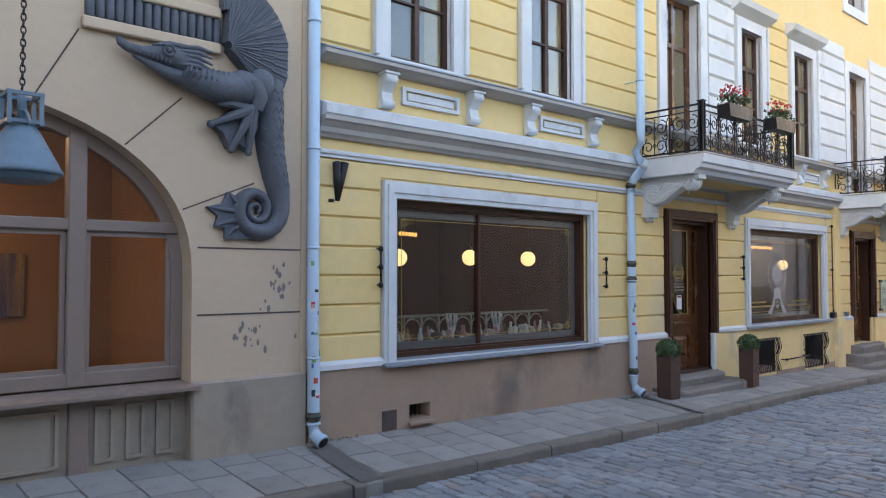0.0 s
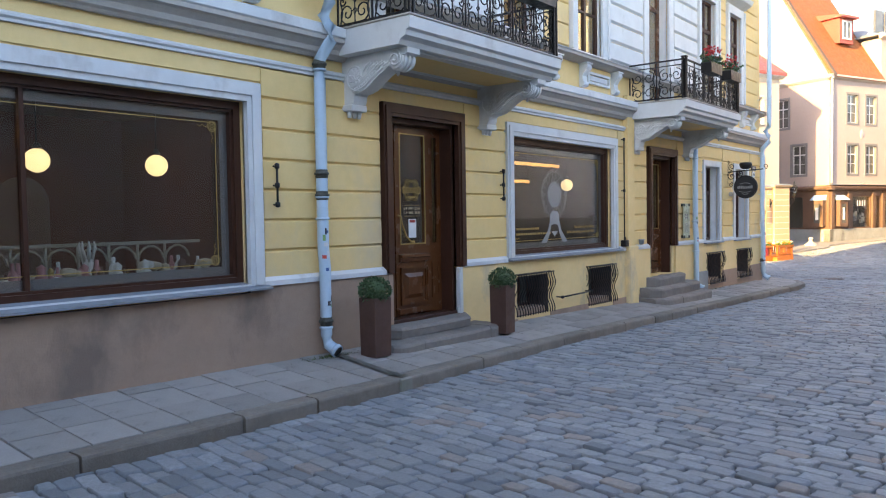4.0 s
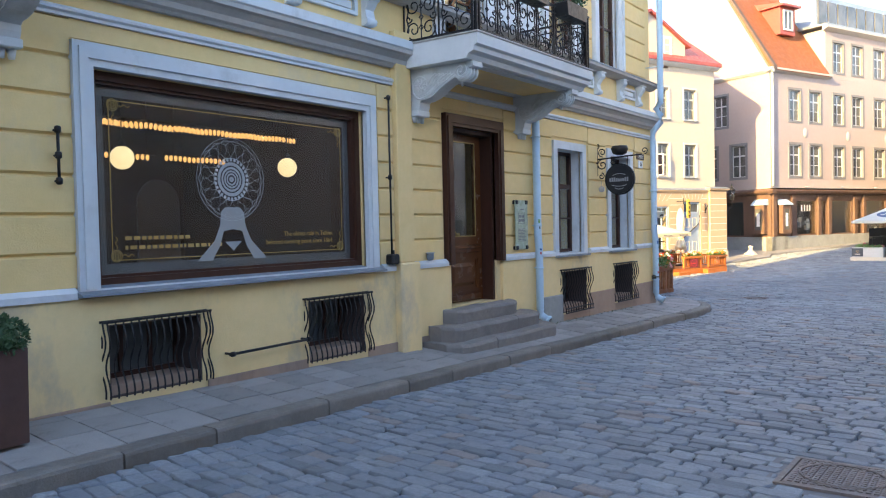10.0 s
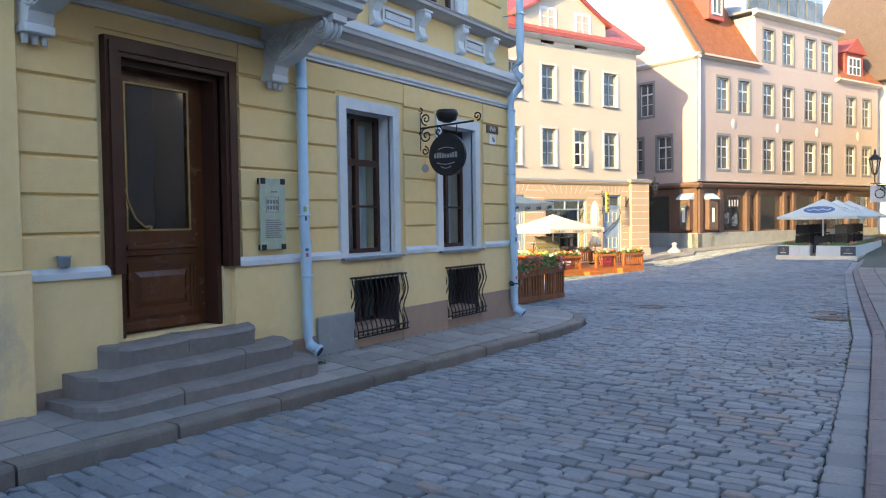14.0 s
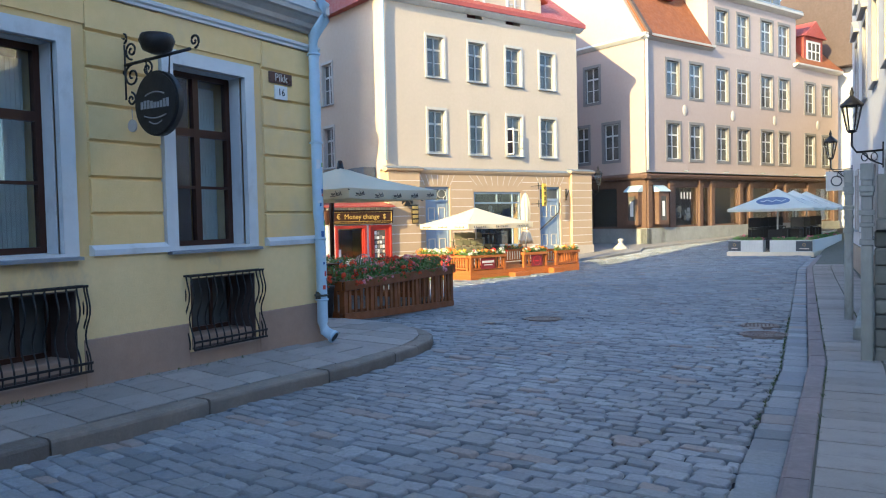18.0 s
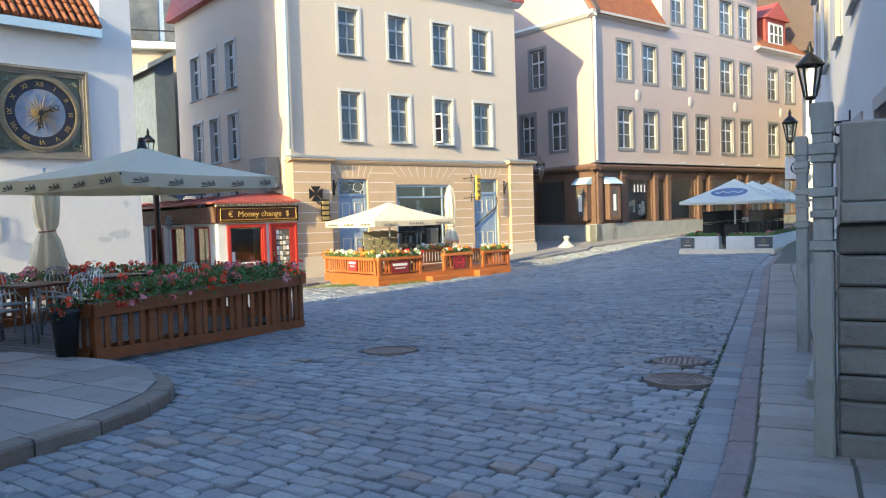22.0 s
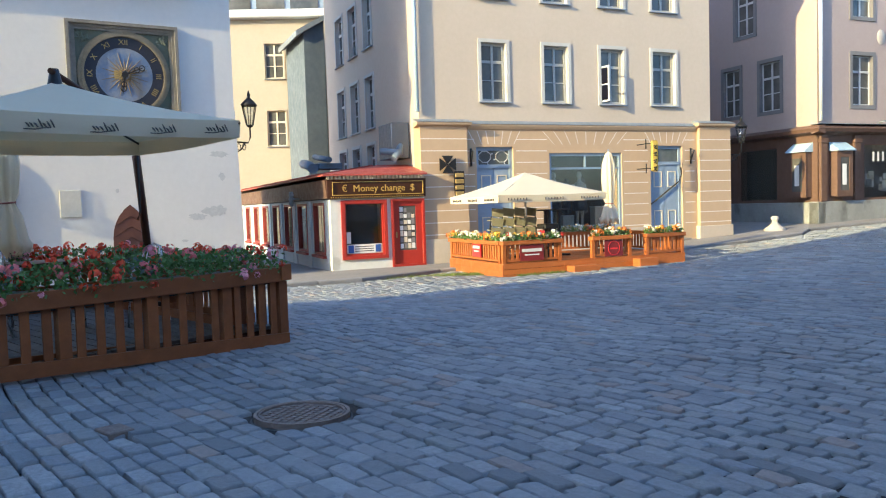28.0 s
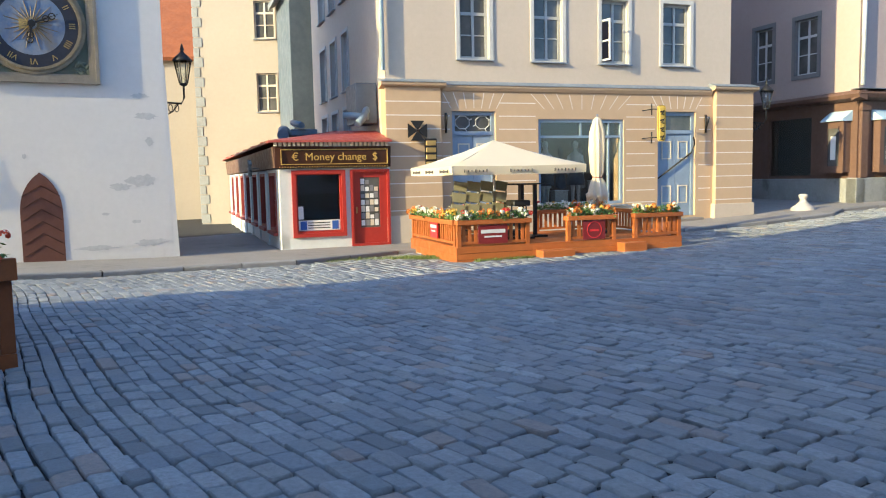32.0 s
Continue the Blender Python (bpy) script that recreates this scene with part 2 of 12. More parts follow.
ROOF_DARK = surface("brown_roof", (0.09, 0.065, 0.055), None, 0.8, 2, 10, 0.5, 0.3, 0.2)
STONEGREY = surface("weathered_dolomite", (0.31, 0.32, 0.31), (0.22, 0.225, 0.22), 0.85, 1.6, 14, 0.7, 0.5, 0.5, stain=(0.12, 0.12, 0.115), stain_scale=1.3, stain_lo=0.56)
RUBBLE = surface("dark_limestone_block", (0.2, 0.203, 0.18), (0.11, 0.117, 0.1), 0.85, 2.2, 16, 0.7, 0.5, 0.6, vary=0.25, stain=(0.06, 0.06, 0.055), stain_scale=1.8, stain_lo=0.55)
BROWNSHOP = surface("brown_shopfront", (0.135, 0.08, 0.055), (0.10, 0.06, 0.042), 0.6, 2, 10, 0.5, 0.3, 0.15)
TERRACE = surface("orange_stained_timber", (0.40, 0.125, 0.022), (0.30, 0.09, 0.016), 0.55, 2, 7, 0.6, 0.45, 0.15, stretch=(1, 1, 3), vary=0.15)
PLANTER = surface("brown_stained_timber", (0.26, 0.088, 0.024), (0.155, 0.052, 0.016), 0.6, 2, 7, 0.6, 0.45, 0.15, stretch=(2, 2, 3), vary=0.15)
def canvas_mat(name, col, other):
    """Woven canvas that lets some light through."""
    m = surface(name, col, other, 0.9, 2, 30, 0.4, 0.15, 0.1)
    nt = m.node_tree
    tl, mx, out = nt.nodes.new("ShaderNodeBsdfTranslucent"), nt.nodes.new("ShaderNodeMixShader"), nt.nodes["Material Output"]
    tl.inputs["Color"].default_value = (*col, 1)
    mx.inputs[0].default_value = 0.4
    nt.links.new(nt.nodes["Principled BSDF"].outputs[0], mx.inputs[1])
    nt.links.new(tl.outputs[0], mx.inputs[2])
    nt.links.new(mx.outputs[0], out.inputs[0])
    return m


CANVAS = canvas_mat("cream_canvas", (0.84, 0.77, 0.6), (0.79, 0.72, 0.55))
CANVAS_W = canvas_mat("white_canvas", (0.68, 0.69, 0.64), (0.62, 0.63, 0.58))
COPPER_GREEN = surface("brown_green_patina", (0.1, 0.125, 0.095), (0.13, 0.12, 0.085), 0.7, 6, 24, 0.7, 0.5, 0.5)
BRIGHTGOLD = surface("bright_gilt_lettering", (0.62, 0.42, 0.10), (0.5, 0.33, 0.08), 0.4, 8, 24, 0.4, 0.2, 0.1, metal=0.3)
GOLD = surface("gilded_paint", (0.42, 0.3, 0.1), (0.32, 0.22, 0.08), 0.45, 8, 24, 0.5, 0.3, 0.2, metal=0.5)
NAVY = surface("dark_blue_dial", (0.02, 0.022, 0.035), None, 0.5, 8, 24, 0.5, 0.3, 0.1)
REDPAINT = surface("red_joinery_paint", (0.33, 0.03, 0.018), (0.26, 0.025, 0.016), 0.45, 3, 12, 0.4, 0.2, 0.08)
BLUEDOOR = surface("grey_blue_joinery", (0.24, 0.3, 0.39), (0.2, 0.255, 0.335), 0.5, 3, 12, 0.4, 0.2, 0.08)
BLACK = surface("black_paint", (0.015, 0.015, 0.016), None, 0.45, 6, 24, 0.4, 0.2, 0.05)
SASHGREY = surface("grey_white_sash_paint", (0.36, 0.36, 0.34), (0.28, 0.28, 0.265), 0.55, 4, 16, 0.4, 0.2, 0.08)
WHITEWOOD = surface("white_window_paint", (0.52, 0.52, 0.51), None, 0.5, 4, 16, 0.3, 0.15, 0.05)
GREYSTONE_TRIM = surface("grey_window_surround", (0.19, 0.185, 0.185), None, 0.8, 3, 16, 0.4, 0.3, 0.2)
ROOM_DARK = surface("dim_room_wall", (0.13, 0.05, 0.04), (0.075, 0.045, 0.04), 0.8, 1, 6, 0.4, 0.2, 0.0)
# Dark room colours; they also stand for shade behind glass and in recesses.
ROOM_BROWN = surface("brown_grey_wall_and_shade", (0.085, 0.06, 0.052), (0.06, 0.046, 0.042), 0.8, 1, 6, 0.4, 0.2, 0.0)
ROOM_GREY = surface("grey_room_and_shade", (0.12, 0.115, 0.11), None, 0.8, 1, 6, 0.4, 0.2, 0.0)
CURTAIN = surface("white_net_curtain", (0.6, 0.6, 0.58), None, 0.9, 3, 10, 0.4, 0.2, 0.0)
LAMP = glow_mat("lit_opal_globe", (1.0, 0.72, 0.34), 0.28)
LEAF = island_mat("planting_leaf", [(0.03, 0.075, 0.025), (0.05, 0.11, 0.035), (0.09, 0.13, 0.06)], 0.6, 0.0)
PETAL_PINK = island_mat("pink_petal", [(0.55, 0.10, 0.18), (0.70, 0.22, 0.32), (0.6, 0.06, 0.08)], 0.6, 0.0)
PETAL_RED = island_mat("red_petal", [(0.55, 0.02, 0.02), (0.65, 0.05, 0.03), (0.5, 0.02, 0.06)], 0.6, 0.0)
COBBLE = island_mat("cobble", [(0.160, 0.176, 0.193), (0.265, 0.286, 0.311), (0.321, 0.345, 0.370), (0.208, 0.228, 0.251), (0.281, 0.299, 0.309), (0.233, 0.258, 0.293), (0.346, 0.366, 0.382), (0.192, 0.207, 0.224),
                               (0.249, 0.270, 0.288), (0.303, 0.325, 0.346), (0.265, 0.281, 0.283), (0.225, 0.249, 0.281), (0.259, 0.278, 0.297), (0.241, 0.259, 0.281), (0.280, 0.301, 0.320), (0.307, 0.259, 0.229)], 0.66, 0.65, 30, True)
KERB_PINK = surface("pinkish_granite_kerb", (0.21, 0.18, 0.18), (0.17, 0.15, 0.155), 0.75, 2, 30, 0.6, 0.5, 0.35, vary=0.15)
KERB_GREY = surface("brown_grey_granite_kerb", (0.215, 0.19, 0.16), (0.12, 0.105, 0.088), 0.8, 2.5, 34, 0.7, 0.6, 0.45, vary=0.16, stain=(0.11, 0.1, 0.085), stain_scale=1.5, stain_lo=0.55)
CREAMPAINT = surface("cream_joinery", (0.62, 0.55, 0.42), None, 0.6, 3, 12, 0.4, 0.2, 0.1)
ORANGE_ROOM = surface("orange_room_wall", (0.36, 0.215, 0.125), None, 0.8, 1, 6, 0.3, 0.1, 0.0)


# ---- mesh helpers ----
def box(bm, x0, x1, y0, y1, z0, z1, bevel=0.0):
    vs = [bm.verts.new(c) for c in ((x0, y0, z0), (x1, y0, z0), (x1, y1, z0), (x0, y1, z0), (x0, y0, z1), (x1, y0, z1), (x1, y1, z1), (x0, y1, z1))]
    fs = [bm.faces.new([vs[i] for i in f]) for f in ((3, 2, 1, 0), (4, 5, 6, 7), (0, 1, 5, 4), (1, 2, 6, 5), (2, 3, 7, 6), (3, 0, 4, 7))]
    if bevel:
        es = {e for f in fs for e in f.edges}
        bmesh.ops.bevel(bm, geom=list(es), offset=bevel, segments=1, affect="EDGES", profile=0.5)
    return vs


def prism(bm, pts, y0, y1):
    """A closed outline of (x, z) points, pulled from y0 to y1."""
    a = [bm.verts.new((x, y0, z)) for x, z in pts]
    b = [bm.verts.new((x, y1, z)) for x, z in pts]
    n = len(pts)
    bm.faces.new(a), bm.faces.new(b[::-1])
    for i in range(n):
        bm.faces.new((a[i], b[i], b[(i + 1) % n], a[(i + 1) % n]))
    bmesh.ops.recalc_face_normals(bm, faces=list({f for v in a + b for f in v.link_faces}))


def lath(bm, prof, x0, x1):
    """A moulding: an outline of (y, z) points pulled along x."""
    a = [bm.verts.new((x0, y, z)) for y, z in prof]
    b = [bm.verts.new((x1, y, z)) for y, z in prof]
    n = len(prof)
    bm.faces.new(a), bm.faces.new(b[::-1])
    for i in range(n):
        bm.faces.new((a[i], b[i], b[(i + 1) % n], a[(i + 1) % n]))
    bmesh.ops.recalc_face_normals(bm, faces=list({f for v in a + b for f in v.link_faces}))


def tube(bm, pts, r, sides=8, close=True):
    """A round rod through points; r is one radius or one for each point."""
    pts = [Vector(p) for p in pts]
    rs = r if isinstance(r, (list, tuple)) else [r] * len(pts)
    rings, up = [], Vector((0.01, 0.02, 1))
    for i, p in enumerate(pts):
        d = (pts[min(i + 1, len(pts) - 1)] - pts[max(i - 1, 0)]).normalized()
        ref = up if abs(d.dot(up.normalized())) < 0.95 else Vector((1, 0.03, 0))
        s = d.cross(ref).normalized()
        w = s.cross(d)
        rings.append([bm.verts.new(p + rs[i] * (math.cos(a) * s + math.sin(a) * w)) for a in (2 * math.pi * k / sides for k in range(sides))])
    for a, b in zip(rings, rings[1:]):
        for k in range(sides):
            f = bm.faces.new((a[k], a[(k + 1) % sides], b[(k + 1) % sides], b[k]))
            f.smooth = sides > 5
    if close:
        bm.faces.new(rings[0][::-1]), bm.faces.new(rings[-1])


def relief(bm, pts, widths, depth, y0=0.0, n=10):
    """A rounded relief band along points (x, z) on a wall face at y0, half width and depth given point by point."""
    depth = list(depth) if hasattr(depth, "__len__") else [depth * w for w in widths]
    rows = []
    for i, (x, z) in enumerate(pts):
        (ax, az), (bx, bz) = pts[max(0, i - 1)], pts[min(len(pts) - 1, i + 1)]
        t = Vector((bx - ax, bz - az)).normalized()
        rows.append([bm.verts.new((x - t.y * widths[i] * math.cos(q), y0 - depth[i] * math.sin(q), z + t.x * widths[i] * math.cos(q))) for q in np.linspace(0, math.pi, n)])
    for a, b in zip(rows, rows[1:]):
        for k in range(n - 1):
            bm.faces.new((a[k], a[k + 1], b[k + 1], b[k]))
    bm.faces.new(rows[0]), bm.faces.new(rows[-1][::-1])


def lathe(bm, prof, sides=16, cx=0, cy=0):
    """A turned shape: (radius, z) points round a vertical axis."""
    rings = [[bm.verts.new((cx + r * math.cos(2 * math.pi * k / sides), cy + r * math.sin(2 * math.pi * k / sides), z)) for k in range(sides)] for r, z in prof]
    for a, b in zip(rings, rings[1:]):
        for k in range(sides):
            bm.faces.new((a[k], a[(k + 1) % sides], b[(k + 1) % sides], b[k])).smooth = True
    bm.faces.new(rings[0][::-1]), bm.faces.new(rings[-1])


XF = [Matrix()]   # the frame in which parts are drawn, within their thing


def spiral(cx, cz, r0, turns, start, sign=1, n=22):
    return [(cx + r0 * (1 - 0.82 * k / n) * math.cos(start + sign * turns * 6.283 * k / n), cz + r0 * (1 - 0.82 * k / n) * math.sin(start + sign * turns * 6.283 * k / n)) for k in range(n + 1)]


def mesh_of(name, bm, mat):
    me = bpy.data.meshes.new(name)
    bm.to_mesh(me)
    bm.free()
    me.transform(XF[-1])
    for m in (mat if isinstance(mat, (list, tuple)) else [mat]):
        me.materials.append(m)
    return me


def part(name, bm, mat, parent, label=""):
    ob = new(name, mesh_of(name, bm, mat))
    if parent is not None:
        ob.parent = parent
    return tagged(ob, label) if label else ob


def thing(name, m, label, category, group="", kind=""):
    e = new(name)
    e.matrix_world = m
    e.empty_display_size = 0.1
    return tagged(e, label, category, group, kind)


def boxpart(name, mat, parent, *b, bevel=0.0, label=""):
    bm = bmesh.new()
    box(bm, *b, bevel=bevel)
    return part(name, bm, mat, parent, label)


def wall_cells(bm, x0, x1, z0, z1, y0, y1, holes):
    """A wall slab from x0 to x1 and z0 to z1 with rectangular holes (hx0, hx1, hz0, hz1) right through."""
    xs = sorted({x0, x1, *(v for h in holes for v in h[:2] if x0 < v < x1)})
    zs = sorted({z0, z1, *(v for h in holes for v in h[2:4] if z0 < v < z1)})
    grid = {}
    def corner(i, k, j):
        key = (i, k, j)
        if key not in grid:
            grid[key] = bm.verts.new((xs[i], (y0, y1)[k], zs[j]))
        return grid[key]
    solid = {}
    for i in range(len(xs) - 1):
        for j in range(len(zs) - 1):
            cx, cz = (xs[i] + xs[i + 1]) / 2, (zs[j] + zs[j + 1]) / 2
            solid[i, j] = not any(h[0] < cx < h[1] and h[2] < cz < h[3] for h in holes)
    for (i, j), s in solid.items():
        if not s:
            continue
        bm.faces.new((corner(i, 0, j), corner(i + 1, 0, j), corner(i + 1, 0, j + 1), corner(i, 0, j + 1)))
        bm.faces.new((corner(i, 1, j), corner(i, 1, j + 1), corner(i + 1, 1, j + 1), corner(i + 1, 1, j)))
        if not solid.get((i - 1, j)):
            bm.faces.new((corner(i, 0, j), corner(i, 0, j + 1), corner(i, 1, j + 1), corner(i, 1, j)))
        if not solid.get((i + 1, j)):
            bm.faces.new((corner(i + 1, 0, j), corner(i + 1, 1, j), corner(i + 1, 1, j + 1), corner(i + 1, 0, j + 1)))
        if not solid.get((i, j - 1)):
            bm.faces.new((corner(i, 0, j), corner(i, 1, j), corner(i + 1, 1, j), corner(i + 1, 0, j)))
        if not solid.get((i, j + 1)):
            bm.faces.new((corner(i, 0, j + 1), corner(i + 1, 0, j + 1), corner(i + 1, 1, j + 1), corner(i, 1, j + 1)))


def holed(name, mat, parent, x0, x1, z0, z1, y0, y1, holes, label=""):
    bm = bmesh.new()
    wall_cells(bm, x0, x1, z0, z1, y0, y1, holes)
    return part(name, bm, mat, parent, label)


def ring(bm, x0, x1, z0, z1, w, y0, y1):
    """A rectangular frame of width w, measured inwards from the given outline."""
    wall_cells(bm, x0, x1, z0, z1, y0, y1, [(x0 + w, x1 - w, z0 + w, z1 - w)])


def letters(text, size, m, mat, parent=None, depth=0.004, name="lettering", align="CENTER", wide=1.0):
    """Words in the built-in font as a mesh; the text faces -y of the pose m."""
    cu = bpy.data.curves.new(name, "FONT")
    cu.body, cu.size, cu.extrude, cu.align_x, cu.align_y = text, size, depth, align, "CENTER"
    cu.resolution_u = 2
    tmp = bpy.data.objects.new(name, cu)
    scene.collection.objects.link(tmp)
    me = bpy.data.meshes.new_from_object(tmp.evaluated_get(bpy.context.evaluated_depsgraph_get()))
    bpy.data.objects.remove(tmp)
    me.transform(m @ Matrix.Rotation(radians(90), 4, "X") @ Matrix.Diagonal((wide, 1, 1, 1)))
    me.materials.clear()
    me.materials.append(mat)
    ob = new(name, me)
    if parent is not None:
        ob.parent = parent
    return ob


def smooth(a, b, v):
    t = min(1.0, max(0.0, (v - a) / (b - a)))
    return t * t * (3 - 2 * t)


GY = (-60, -30, -8, 0, 5, 10, 15, 20, 25, 30, 35, 40, 47, 52, 60, 90, 150)
GZ = (1.2, 0.6, 0.25, 0.10, 0.03, -0.06, -0.19, -0.27, -0.36, -0.45, -0.51, -0.49, -0.36, -0.22, 0.0, 0.5, 1.0)


def ground(x, y):
    """The height of the street."""
    z = float(np.interp(y, GY, GZ))
    return z - 0.02 * min(16, max(0.0, -x - 4)) * smooth(23, 31, y) * (1 - smooth(40, 52, y))


COBBLE_ONE = surface("single_cobble", (0.27, 0.287, 0.304), (0.213, 0.23, 0.247), 0.66, 3, 30, 0.6, 0.5, 0.7, vary=0.22)


# ---- ground ----
def ground_sheet():
    xs = [-900, -200, -80, -50] + list(np.arange(-40, 14, 1.0)) + [20, 40, 80, 200, 900]
    ys = [-900, -200, -60, -30] + list(np.arange(-20, 80, 1.0)) + [90, 110, 150, 300, 900]
    vs = [(x, y, ground(x, y) - 0.035) for y in ys for x in xs]
    n = len(xs)
    fs = [(j * n + i, j * n + i + 1, (j + 1) * n + i + 1, (j + 1) * n + i) for j in range(len(ys) - 1) for i in range(n - 1)]
    me = bpy.data.meshes.new("ground")
    me.from_pydata(vs, [], fs)
    me.materials.append(DIRT)
    tagged(new("ground", me), "dark sandy ground between the street stones", "ground", kind="structure")


ground_sheet()


# ---- windows used on the upper storeys and far houses ----
def casement(parent, x0, x1, z0, z1, trim, trim_w, wood, y=0.0, proud=0.03, deep=0.14, cols=2, bars=(0.36, 0.68), sill=True, pane=None, sash_w=0.05,
             label=""):
    """A window in a wall whose face is at y: surround, sash with bars, panes and sill. x0..z1 is the clear opening."""
    bm = bmesh.new()
    wall_cells(bm, x0 - trim_w, x1 + trim_w, z0 - trim_w * (0.3 if sill else 1), z1 + trim_w, y - proud, y + 0.02, [(x0, x1, z0, z1)])
    w = part("window", bm, trim, parent, label)
    bm = bmesh.new()
    ring(bm, x0, x1, z0, z1, sash_w, y + deep - 0.03, y + deep + 0.03)
    h, wd = z1 - z0, x1 - x0
    for c in range(1, cols):
        xc = x0 + wd * c / cols
        box(bm, xc - 0.035, xc + 0.035, y + deep - 0.035, y + deep + 0.025, z0 + sash_w, z1 - sash_w)
    for k, b in enumerate(bars):
        zb = z0 + h * b
        t = 0.04 if k == len(bars) - 1 else 0.014
        box(bm, x0 + sash_w, x1 - sash_w, y + deep - 0.032, y + deep + 0.022, zb - t, zb + t)
    part("sash", bm, wood, w)
    if deep > 0.05:
        bm = bmesh.new()
        ring(bm, x0 - 0.004, x1 + 0.004, z0 - 0.004, z1 + 0.004, 0.012, y + 0.021, y + deep - 0.035)
        part("reveal", bm, trim, w)
    edges = [x0 + 0.02] + [x0 + wd * c / cols for c in range(1, cols)] + [x1 - 0.02]
    levels = [z0 + 0.02] + [z0 + h * b for b in bars] + [z1 - 0.02]
    for a, b in zip(edges, edges[1:]):
        for c, d in zip(levels, levels[1:]):
            tilt = random.uniform(-0.006, 0.006)
            bm = bmesh.new()
            box(bm, a, b, y + deep - 0.004, y + deep + 0.004, c, d)
            for v in bm.verts:
                v.co.y += tilt * (v.co.x - a) / (b - a)
            part("pane", bm, pane or FARGLASS, w)
    if sill:
        bm = bmesh.new()
        lath(bm, [(y - proud - 0.06, z0 - 0.03), (y - proud - 0.06, z0 - 0.055), (y + deep, z0 - 0.055), (y + deep, z0 + 0.004)], x0 - trim_w, x1 + trim_w)
        part("sill", bm, ZINC, w)
    return w


# ---- the yellow house ----
YU0, YU1 = -1.12, 20.35
house = thing("yellow_house", pose(-6.6, 0, 0, 0, 0, 90), "yellow stucco town house with white mouldings and shop windows", "building")
W1, W2 = (0.0, 3.5, 1.08, 2.88), (8.25, 11.5, 1.12, 2.89)
D1, D2 = (5.6, 6.9, 0.46, 2.93), (13.18, 14.3, 0.5, 2.88)
W3, W4 = (16.14, 17.06, 1.08, 2.79), (18.22, 19.14, 1.08, 2.80)
UPPER = [(-0.08, 0.88), (2.28, 3.16), (8.05, 8.85), (10.25, 11.15), (15.95, 16.85), (17.85, 18.7)]
UPDOOR = [(5.55, 6.6), (13.1, 14.1)]
BASEW = [(8.31, 9.2, 0.22, 0.82), (10.53, 11.4, 0.17, 0.81), (16.24, 17.15, 0.1, 0.78), (18.34, 19.2, 0.1, 0.78)]
holes = [W1, W2, D1, D2, W3, W4] + [(a, b, 4.45, 6.55) for a, b in UPPER] + [(a, b, 3.95, 6.65) for a, b in UPDOOR] + BASEW + [(0.19, 0.51, 0.41, 0.585)]
holes += [(a, b, 8.2, 10.1) for a, b in UPPER + UPDOOR]
holed("wall", YELLOW, house, YU0, YU1, -0.8, 12.5, 0.0, 0.5, holes)
boxpart("end_wall", YELLOW, house, YU1 - 0.5, YU1, 0.5, 6.3, -0.8, 12.5)
boxpart("back_wall", YELLOW, house, YU0, YU1, 6.3, 6.6, -0.8, 12.5)
boxpart("side_wall", YELLOW, house, YU0, YU0 + 0.4, 0.5, 6.3, -0.8, 12.5)
bm = bmesh.new()
prism(bm, [(YU0 - 0.1, 12.5), (YU1 + 0.4, 12.5), (YU1 - 2, 16), (YU0 + 2, 16)], -0.5, 6.65)
part("roof", bm, ROOF_RED, house)

# ---- house A over the square ----
A_POSE = pose(-16.95, 36.9, 0, 0, 0, 67.2)
peach = thing("peach_house", A_POSE, "pale peach corner house with apricot shop storey", "building")
ACOL = [(1.94, 2.74), (3.98, 4.8), (5.96, 6.78), (7.88, 8.76)]
a_holes = [(a, b, z0, z1) for a, b in ACOL for z0, z1 in ((3.85, 5.5), (6.75, 8.3))]
a_holes += [(3.95, 4.75, 9.25, 10.25), (6.0, 6.8, 9.25, 10.25)]
holed("upper_wall", PEACH, peach, 0, 10.15, 3.2, 9.62, 0.0, 0.45, a_holes)
A_DOORL, A_WIN, A_DOORR = (1.68, 2.86, -0.3, 2.55), (4.06, 6.62, 0.1, 2.36), (7.7, 8.95, -0.3, 2.58)
holed("shop_wall", APRICOT, peach, 0, 10.8, -1.2, 3.12, -0.06, 0.45, [A_DOORL, A_WIN, A_DOORR])
for a, b in ACOL:
    for z0, z1 in ((3.85, 5.5), (6.75, 8.3)):
        casement(peach, a, b, z0, z1, OFFWHITE, 0.1, SASHGREY, sash_w=0.075)
bm = bmesh.new()
wall_cells(bm, 0.0, 0.4, 3.9, 4.97, -0.02, 0.02, [(0.055, 0.345, 3.95, 4.4), (0.055, 0.345, 4.44, 4.92)])
bmesh.ops.rotate(bm, verts=bm.verts, cent=(0, 0, 0), matrix=Matrix.Rotation(radians(-78), 3, "Z"))
bmesh.ops.translate(bm, verts=bm.verts, vec=(5.99, 0.1, 0))
leaf = part("open_leaf", bm, WHITEWOOD, peach, "white casement leaf standing open")
boxpart("dark_gap", DARKWOOD, peach, 6.03, 6.34, 0.09, 0.105, 3.92, 4.95)
ASIDE = [(3.8, 4.85), (5.45, 6.55), (7.12, 8.25)]
AD = 9.7
XF.append(Matrix.Translation((0, AD, 0)) @ Matrix.Rotation(radians(-90), 4, "Z"))
s_cols = [(AD - b + 0.12, AD - a - 0.12) for a, b in ASIDE]
s_holes = [(a, b, z0, z1) for a, b in s_cols for z0, z1 in ((1.7, 2.95), (3.5, 5.15), (6.1, 7.75))]
holed("side_wall", PEACH, peach, 0, AD - 0.45, -1.2, 9.62, 0.0, 0.45, s_holes)
for a, b, z0, z1 in s_holes:
    casement(peach, a, b, z0, z1, OFFWHITE, 0.1, WHITEWOOD)
XF.pop()
